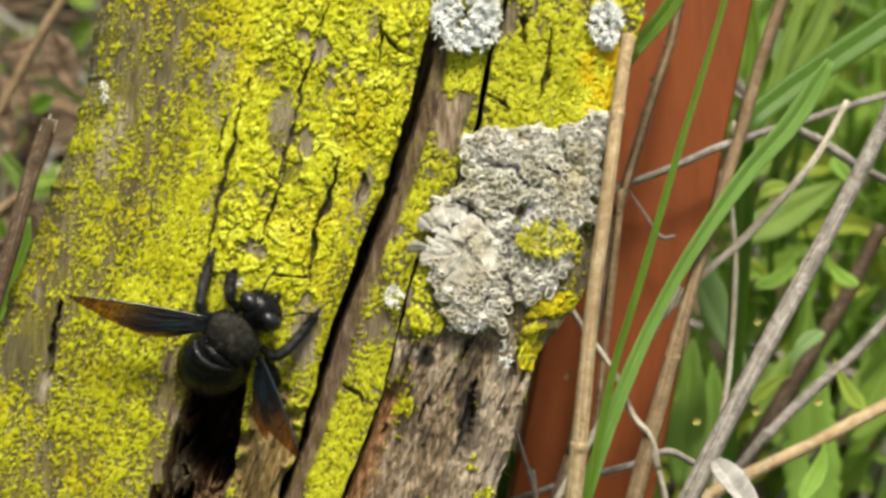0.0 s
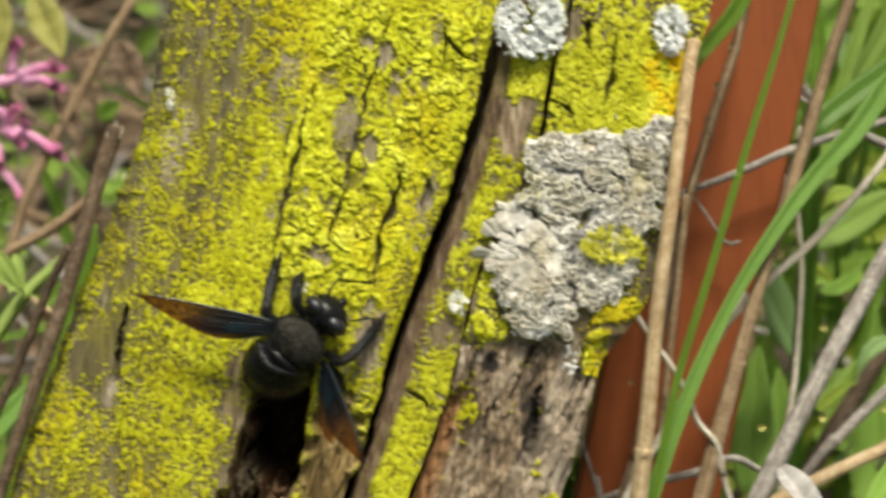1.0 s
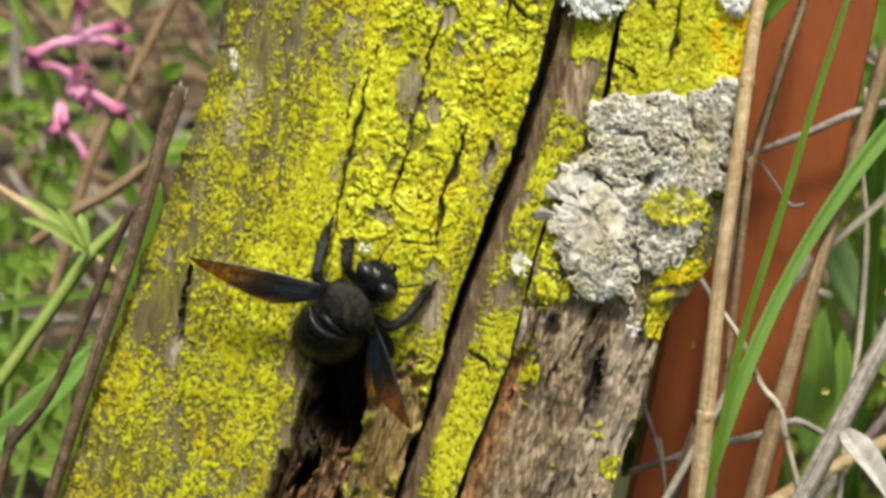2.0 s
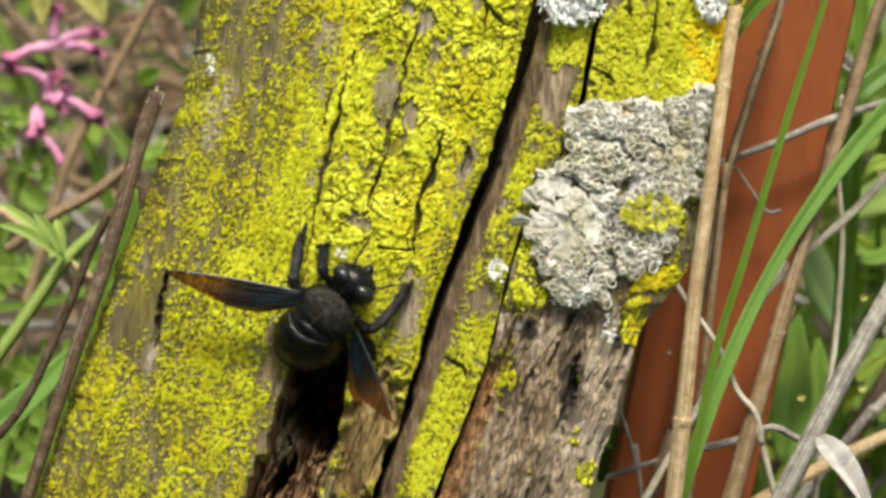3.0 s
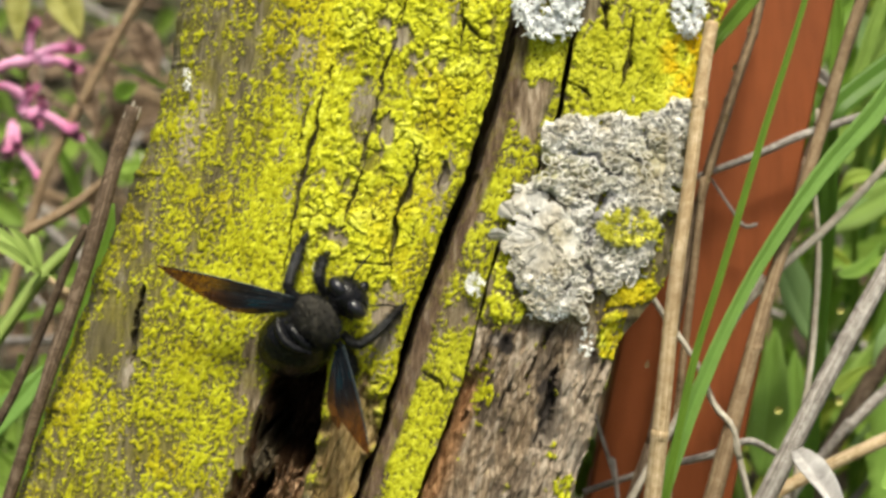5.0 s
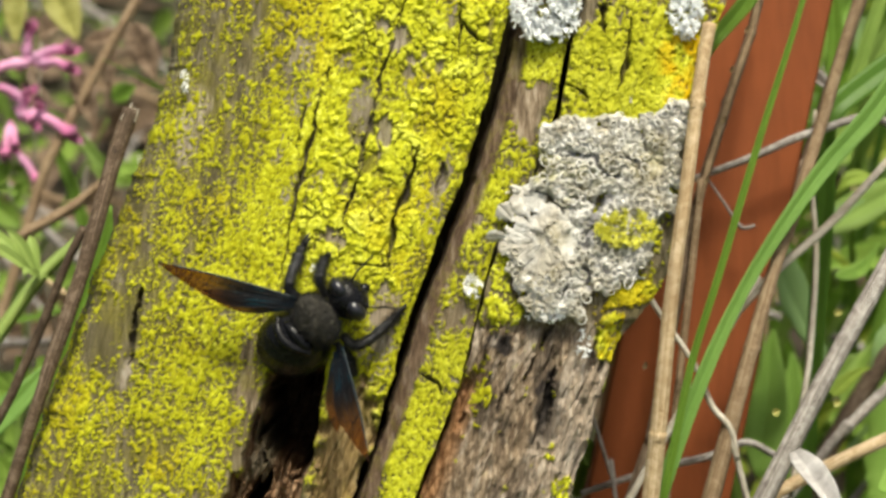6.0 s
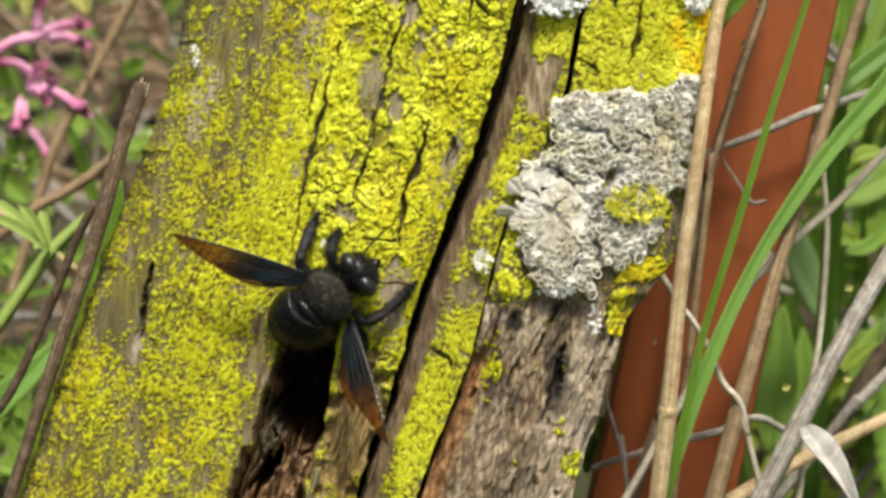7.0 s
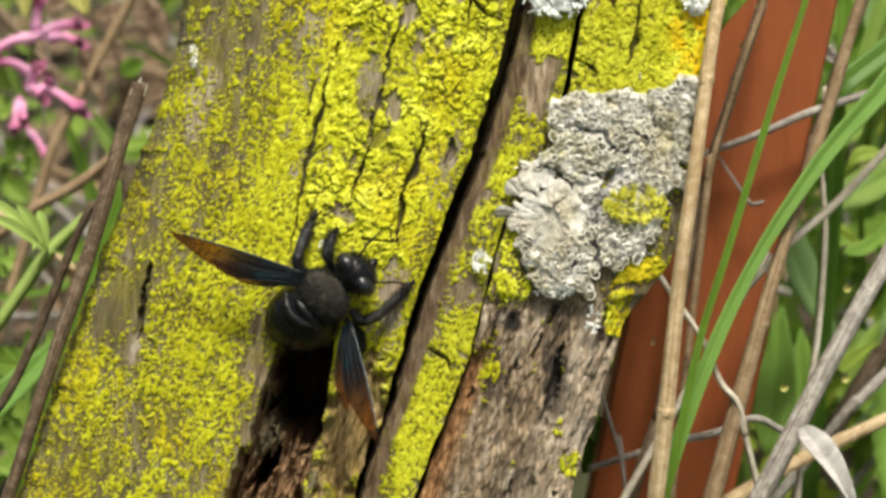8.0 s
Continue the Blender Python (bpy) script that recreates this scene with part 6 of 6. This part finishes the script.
heap = Heap()
for r, x, y in scatter(3, 420, (-0.42, -0.03), (0.42, 0.95)):
    z = r.uniform(0.0, 0.05)
    a, L = r.uniform(0, 6.28), r.uniform(0.006, 0.02)
    root = np.array([x, y, z])
    heap.put(leaf_points(root, root + np.array([math.cos(a) * L, r.normal() * 0.4 * L, math.sin(a) * L * 0.7]), L * r.uniform(0.3, 0.5), (r.normal() * 0.4, -0.6, 0.8), 0.2, 0.3, 0.25, 4, 14))
stuff("weed_foliage", heap, LEAF, "low green weed leaves among dead stems", "weeds")

heap = Heap()
for r, x, y in scatter(4, 520, (-0.45, 0.45), (0.38, 1.0), clear_of_post):
    a, L = r.uniform(0, 6.28), r.uniform(0.015, 0.04)
    root = np.array([x, y, r.uniform(0.002, 0.02)])
    heap.put(leaf_points(root, root + np.array([math.cos(a) * L, math.sin(a) * L, r.normal() * 0.15 * L]), L * r.uniform(0.25, 0.5), (r.normal() * 0.5, -0.4, 0.9), r.normal() * 0.3, 0.4 * r.normal(), 0, 4, 9))
stuff("leaf_litter", heap, DEAD_LEAF, "curled tan dead leaves littering the soil", "litter")

for seed, mat, label in ((5, GREY_STEM, "tangle of grey dry stems on the soil"), (6, TAN_STEM, "tangle of tan dry stems on the soil"), (7, BROWN_STEM, "tangle of brown dry stems on the soil")):
    heap = Heap()
    for r, x, y in scatter(seed, 110, (-0.45, 0.42), (0.42, 1.0)):
        a, L, z = r.uniform(0, 3.14), r.uniform(0.05, 0.2), r.uniform(0.004, 0.05)
        d = np.array([math.cos(a) * L, 0.6 * math.sin(a) * L, r.normal() * 0.25 * L])
        c = np.array([x, y, z])
        end = c + d
        end[2] = max(end[2], 0.002)
        heap.put(tube_points([c, (c + end) / 2 + r.normal(0, 0.06, 3) * L, end], [0.0011, 0.0012, 0.0008], 9, 5), wrap=True)
    stuff("dry_stems", heap, mat, label, "stems")

# ---- the carpenter bee ----
def chitin():
    k = material("glossy black chitin", 0.18)
    n1, n2 = noise_of(k, coords(k), 700, 4, 0.6), noise_of(k, coords(k), 4000, 2, 0.5)
    join(k, ramp(k, n1, [(0.3, (0.004, 0.004, 0.005)), (0.7, (0.01, 0.01, 0.012))]), k.bsdf.inputs["Base Color"])
    join(k, ramp(k, n1, [(0.3, (0.12, 0.12, 0.12)), (0.7, (0.34, 0.34, 0.34))]), k.bsdf.inputs["Roughness"])
    k.bsdf.inputs["Specular IOR Level"].default_value = 0.2
    bump(k, n2, 0.0001, 0.4)
    return k.mat


def fuzz():
    k = material("dusty black fur", 0.8)
    n1 = noise_of(k, coords(k), 500, 4, 0.65)
    join(k, ramp(k, n1, [(0.3, (0.01, 0.009, 0.007)), (0.55, (0.045, 0.04, 0.03)), (0.75, (0.13, 0.115, 0.085))]), k.bsdf.inputs["Base Color"])
    bump(k, noise_of(k, coords(k), 2500, 3, 0.6), 0.0003, 0.8)
    return k.mat


def wing_skin():
    """Smoky violet-blue at the root, amber-brown and clearer towards the tip."""
    k = material("smoky amber wing", 0.34)
    at = attr(k, "along")
    n1 = noise_of(k, coords(k), 260, 3, 0.5)
    c = ramp(k, math_of(k, "ADD", at, math_of(k, "MULTIPLY", n1, 0.16)), [(0.38, (0.002, 0.003, 0.005)), (0.56, (0.014, 0.008, 0.004)), (0.74, (0.062, 0.027, 0.007)), (0.98, (0.042, 0.018, 0.005)), (1.08, (0.02, 0.009, 0.004))])
    lines = add(k, "CombineXYZ")
    join(k, attr(k, "chord"), lines.inputs[0])
    join(k, math_of(k, "MULTIPLY", at, 0.35), lines.inputs[1])
    gleam = ramp(k, noise_of(k, lines.outputs[0], 8, 3, 0.6), [(0.56, (0, 0, 0)), (0.66, (1, 1, 1))])
    gleam = math_of(k, "MULTIPLY", gleam, ramp(k, at, [(0.3, (1, 1, 1)), (0.52, (0, 0, 0))]))
    c = mixed(k, gleam, c, (0.016, 0.085, 0.11))
    join(k, gleam, k.bsdf.inputs["Metallic"])
    join(k, c, k.bsdf.inputs["Base Color"])
    k.bsdf.inputs["Specular IOR Level"].default_value = 0.15
    k.bsdf.inputs["Coat Weight"].default_value = 0.06
    k.bsdf.inputs["Coat Roughness"].default_value = 0.12
    tr = add(k, "BsdfTransparent")
    join(k, ramp(k, at, [(0.4, (0.2, 0.15, 0.12)), (0.75, (0.62, 0.29, 0.07)), (1.0, (0.42, 0.2, 0.06))]), tr.inputs["Color"])
    mx = add(k, "MixShader")
    join(k, ramp(k, at, [(0.35, (0.03, 0.03, 0.03)), (0.65, (0.38, 0.38, 0.38)), (1.0, (0.42, 0.42, 0.42))]), mx.inputs[0])
    join(k, k.bsdf.outputs[0], mx.inputs[1])
    join(k, tr.outputs[0], mx.inputs[2])
    join(k, mx.outputs[0], k.tree.nodes["Material Output"].inputs["Surface"])
    return k.mat


CHITIN, FUZZ, WING = chitin(), fuzz(), wing_skin()
WING_RIM = material("glossy wing rim", 0.22, Base_Color=(0.016, 0.024, 0.03, 1), Specular_IOR_Level=0.6).mat
EYE_SKIN = material("dark faceted eye", 0.3, Base_Color=(0.012, 0.012, 0.018, 1), Specular_IOR_Level=0.6).mat
LEG = straw("black bristly leg", (0.003, 0.003, 0.004), (0.008, 0.008, 0.01), (0.03, 0.032, 0.04), 0.3, 1.2)
THORAX_FUR = straw("grey-brown thorax hair", (0.008, 0.0075, 0.006), (0.055, 0.05, 0.039), (0.22, 0.2, 0.16), 0.7, 1.0)


def oval(name, c, r, mat, parent, turn=(0, 0, 0), rough=0.0, seg=28):
    """A body segment: an ellipsoid with an uneven skin."""
    th, ph = np.linspace(0.001, np.pi - 0.001, seg // 2 + 2), np.linspace(0, 2 * np.pi, seg, endpoint=False)
    d = np.stack([np.sin(th)[:, None] * np.cos(ph), np.sin(th)[:, None] * np.sin(ph), np.broadcast_to(np.cos(th)[:, None], (len(th), seg))], -1)
    wob = 1 + rough * (fbm(d[..., 0] * 4 + 9 + d[..., 2], d[..., 1] * 4 + 9 - d[..., 2], 33) - 0.5)
    P = d * wob[..., None] * np.array(r)
    P = P @ np.array(Euler([radians(a) for a in turn]).to_matrix()).T + np.array(c)
    return part(name, grid_mesh(name, P[::-1] * MM, wrap=True, caps=True), mat, parent)


def hairs(name, c, r, count, length, mat, parent, seed, toward=(0, 0, 1), turn=(0, 0, 0), least=-0.35):
    """A coat of short hairs on an ellipsoid."""
    q = np.random.default_rng(seed)
    m = np.array(Euler([radians(a) for a in turn]).to_matrix())
    heap = Heap()
    for k in range(count):
        d = q.normal(size=3)
        d /= np.linalg.norm(d)
        if d @ np.array(toward) < least:
            continue
        base = m @ (d * np.array(r)) + np.array(c)
        way = m @ d + q.normal(0, 0.45, 3)
        way = way / np.linalg.norm(way) * length * q.uniform(0.5, 1.2)
        heap.put(tube_points([base, base + way * 0.5, base + way], [0.055, 0.04, 0.006], 3, 3) * MM, wrap=True)
    return tagged(part(name, heap.mesh(name), mat, parent), kind="stuff")


def wing_plate(length, chords, bend, sweep):
    """A wing from its root at the origin out along +x; the leading edge is nearly straight, the chord runs through the widths given."""
    n = 44
    t = np.linspace(0, 1, n)
    lead = 0.6 + 0.012 * length * np.sin(np.pi * t) - sweep * t ** 2.5
    chord = curve_points([(w, 0) for w in chords], n)[:, 0]
    s = np.linspace(0, 1, 9)
    P = np.stack([np.broadcast_to((t * length)[:, None], (n, 9)), lead[:, None] - chord[:, None] * s,
                  bend * t[:, None] ** 2 + 0.1 * np.sin(t[:, None] * 14) * s + 0.08 * np.sin(s * 12)[None] * np.sin(np.pi * t)[:, None]], -1)
    return P, np.repeat(t, 9), np.tile(s, n)


def wing(name, label, m, parent, mirror, fan=0.0):
    flip = np.array([1, -1 if mirror else 1, 1])
    P, t, w = wing_plate(22.3, (1.7, 2.3, 3.0, 3.7, 4.1, 3.9, 3.2, 2.3, 1.3, 0.04), 0.3, 0.2)
    ob = part(name, grid_mesh(name, P * flip * MM, along=t, chord=w), WING, parent, label, m)
    H, t2, w2 = wing_plate(14.0, (1.2, 2.2, 3.0, 3.2, 2.8, 1.8, 0.05), 0.4, 1.6)
    c, n = math.cos(radians(fan)), math.sin(radians(fan))
    H = H @ np.array([[c, -n, 0], [n, c, 0], [0, 0, 1]]) + np.array([0.6, -1.0, -0.35])
    part("hindwing", grid_mesh("hindwing", H * flip * MM, along=0.2 + 0.72 * t2, chord=w2), WING, ob)
    runs = [([P[k, col] for k in range(a, b + 1, 2)], r) for col, a, b, r in ((0, 0, 38, 0.22), (2, 0, 26, 0.1), (4, 2, 30, 0.08), (6, 3, 27, 0.07), (8, 0, 20, 0.06))]
    runs += [([P[row, 1], P[row + 1, 4], P[row - 1, 6]], 0.06) for row in (14, 20, 26)]
    for line, r in runs:
        Q = tube_points([(p + (0, 0, 0.05)) * flip for p in line], [r, r * 0.9, r * 0.5], 16, 5)
        part("vein", grid_mesh("vein", Q * MM, wrap=True, caps=True), WING_RIM if r > 0.2 else CHITIN, ob)
    return ob


def leg(points, radii, parent):
    ob = part("leg", tube("leg", [np.array(p) * MM for p in points], [0.8 * r * MM for r in radii], 36, 10, 0.2, (0.36, 0.62, 0.75)), LEG, parent)
    q, heap = np.random.default_rng(len(points) + int(points[0][0] * 10) % 97), Heap()
    p = curve_points(points, 60)
    for k in range(760):
        base = p[q.integers(10, 52)]
        way = q.normal(size=3)
        way = way / np.linalg.norm(way) * q.uniform(0.9, 1.6)
        heap.put(tube_points([base, base + way], [0.07, 0.012], 2, 3) * MM, wrap=True)
    tagged(part("hair", heap.mesh("hair"), LEG, ob), kind="stuff")
    return ob


BEE_REST = Vector((-17.7, -10.8, 5.2))
bee = thing("carpenter_bee", POST_AT @ Matrix.Translation(BEE_REST * MM), "black carpenter bee with amber-brown wings clinging to the post", "bee")
thorax = oval("thorax", (-1.9, -0.4, 0.0), (3.5, 4.5, 4.0), FUZZ, bee, (0, 0, 48), 0.14)
hairs("fur", (-1.9, -0.4, 0.3), (3.2, 4.1, 3.9), 1900, 0.6, THORAX_FUR, thorax, 3, (-0.1, 0.15, 1), (0, 0, 48), 0.55)
hairs("fringe", (-1.9, -0.4, 0.0), (3.4, 4.3, 3.9), 2600, 0.9, LEG, thorax, 13, turn=(0, 0, 48))
oval("scutellum", (-3.9, -3.4, 1.0), (3.4, 1.3, 2.0), CHITIN, bee, (0, 0, -38))
head = oval("head", (2.6, 3.9, -0.2), (2.9, 3.7, 3.1), CHITIN, bee, (0, 0, 48), 0.06)
hairs("fur", (2.6, 3.9, -0.2), (2.8, 3.6, 3.0), 620, 0.7, LEG, head, 4, turn=(0, 0, 48))
for c in ((1.1, 5.2, 1.0), (4.1, 2.5, 1.0)):
    oval("eye", c, (1.4, 2.1, 2.3), EYE_SKIN, head, (0, 0, 46))
oval("mandible", (4.6, 5.6, -0.8), (1.4, 0.9, 1.0), CHITIN, head, (0, 0, 48))
abdomen = oval("abdomen", (-4.8, -4.7, -3.8), (5.8, 4.9, 6.6), CHITIN, bee, (-38, 12, 0), 0.03, 40)
for k, (s0, s1) in enumerate(((-0.8, -0.42), (-0.46, -0.04), (-0.08, 0.34), (0.3, 0.68))):
    s = np.linspace(s0, s1, 9)
    girth = np.sqrt(1 - s ** 2) * (1.012 + 0.03 * ((s - s0) / (s1 - s0)) ** 2)
    girth[-1] -= 0.03
    a = np.linspace(0, 2 * np.pi, 48, endpoint=False)
    m = np.array(Euler([radians(x) for x in (-38, 12, 0)]).to_matrix())
    band = np.stack([5.8 * girth[:, None] * np.cos(a), 4.9 * girth[:, None] * np.sin(a), np.broadcast_to(-6.6 * s[:, None], (9, 48))], -1) @ m.T + np.array((-4.8, -4.7, -3.8))
    part("tergite", grid_mesh("tergite", band * MM, wrap=True), CHITIN, abdomen)
part("waist_rim", tube("waist_rim", [np.array(p) * MM for p in ((-7.7, -0.9, 0.6), (-7.1, -3.0, 1.6), (-5.2, -4.8, 2.0), (-1.6, -5.6, 1.6))], [0.0005, 0.0008, 0.0008, 0.0005], 24, 8, 0.03), CHITIN, bee)
hairs("fringe", (-4.8, -4.7, -3.8), (5.8, 4.9, 6.6), 160, 0.5, LEG, abdomen, 6, turn=(-38, 12, 0))
leg([(-3.4, 1.8, -1.5), (-6.4, 3.2, -0.4), (-7.0, 5.0, -0.6), (-6.5, 8.6, -2.4), (-6.0, 11.0, -3.8), (-5.2, 13.6, -4.8)], [0.8, 0.95, 1.05, 1.15, 0.65, 0.3], bee)
leg([(-0.9, 3.6, -1.5), (-2.2, 5.6, -0.3), (-2.5, 7.2, -0.9), (-2.3, 9.0, -2.6), (-1.7, 10.4, -4.4)], [0.75, 0.95, 1.0, 0.85, 0.35], bee)
leg([(2.6, -2.0, -2.0), (4.9, -3.3, -1.4), (7.0, -2.0, -2.0), (9.0, 0.4, -3.2), (10.4, 2.4, -4.2), (11.8, 4.4, -5.0)], [0.8, 1.0, 1.05, 0.95, 0.5, 0.25], bee)
leg([(2.0, -3.4, -2.5), (4.6, -6.0, -3.0), (5.2, -8.4, -4.8)], [0.7, 0.75, 0.4], bee)
leg([(-5.5, -1.5, -2.5), (-7.6, -3.0, -3.2), (-8.8, -5.2, -4.8)], [0.7, 0.75, 0.4], bee)
for pts in ([(4.6, 4.0, 0.8), (6.6, 3.2, 1.4), (8.6, 3.6, 0.4), (10.6, 3.6, -0.8)], [(2.6, 5.6, 0.8), (3.2, 8.0, 1.2), (4.2, 9.6, 0.2), (5.2, 11.2, -1.0)]):
    part("antenna", tube("antenna", [np.array(p) * MM for p in pts], [0.00022, 0.00016, 0.00018, 0.00012], 26, 6, 0.05), CHITIN, bee)


def wing_pose(hinge, heading, lift, feather):
    """Root of a wing, the way it points in the post's plane (degrees), its rise from that plane and its turn about its own length."""
    return Matrix.Translation(Vector(hinge) * MM) @ pose(0, 0, 0, 0, 0, heading) @ pose(0, 0, 0, 0, -lift, 0) @ pose(0, 0, 0, feather, 0, 0)


RIGHT_FEATHER = 22
LEFT_HINGE, RIGHT_HINGE = (-5.4, 2.0, 1.6), (2.7, -4.0, 2.2)
left_wing = wing("left_wing", "spread smoky wing with an amber outer half", wing_pose(LEFT_HINGE, 169, 4, 0), bee, True)
right_wing = wing("right_wing", "raised smoky amber wing", wing_pose(RIGHT_HINGE, -65, 45, RIGHT_FEATHER), bee, False, 7)


def motions():
    # seconds, shift right and up in mm, clockwise turn; wings: heading and lift
    rows = [
        (0.0, 0.35, 0.1, 1.6, 171.5, 4, -63, 45), (0.5, 0.35, 0.1, 1.6, 171.0, 4, -63, 45), (1.0, 0.45, 0.25, 2.5, 170.0, 4, -62, 45), (1.5, 0.45, 0.2, 4.0, 170.0, 4, -60, 44),
        (2.0, -1.5, -0.45, 3.0, 170.0, 4, -63, 46), (2.2, -1.4, -0.4, 2.0, 170.0, 4, -63, 46), (3.5, -0.8, -0.1, -1.0, 169.0, 4, -63, 52), (4.0, 0.0, 0.0, 0.0, 169.0, 4, -62, 46.5),
        (4.5, 0.55, 0.25, 5.0, 173.5, 5, -64, 42), (6.0, 1.1, 0.6, 10.0, 174.5, 6, -63, 38), (6.5, 1.3, 0.6, 10.2, 173.0, 6, -64, 33), (7.0, 1.2, 0.5, 10.0, 172.5, 6, -61, 30),
        (7.5, 1.0, 0.55, 9.5, 172.0, 6, -64, 31), (8.0, 1.05, 0.6, 9.7, 171.5, 6, -64, 31)]
    walk(bee, [(t, POST_AT @ Matrix.Translation((BEE_REST + Vector((x, y, 0))) * MM) @ pose(0, 0, 0, 0, 0, -cw)) for t, x, y, cw, *rest in rows])
    walk(left_wing, [(t, wing_pose(LEFT_HINGE, a, b, 0)) for t, x, y, cw, a, b, c, d in rows])
    walk(right_wing, [(t, wing_pose(RIGHT_HINGE, c, d, RIGHT_FEATHER)) for t, x, y, cw, a, b, c, d in rows])


motions()
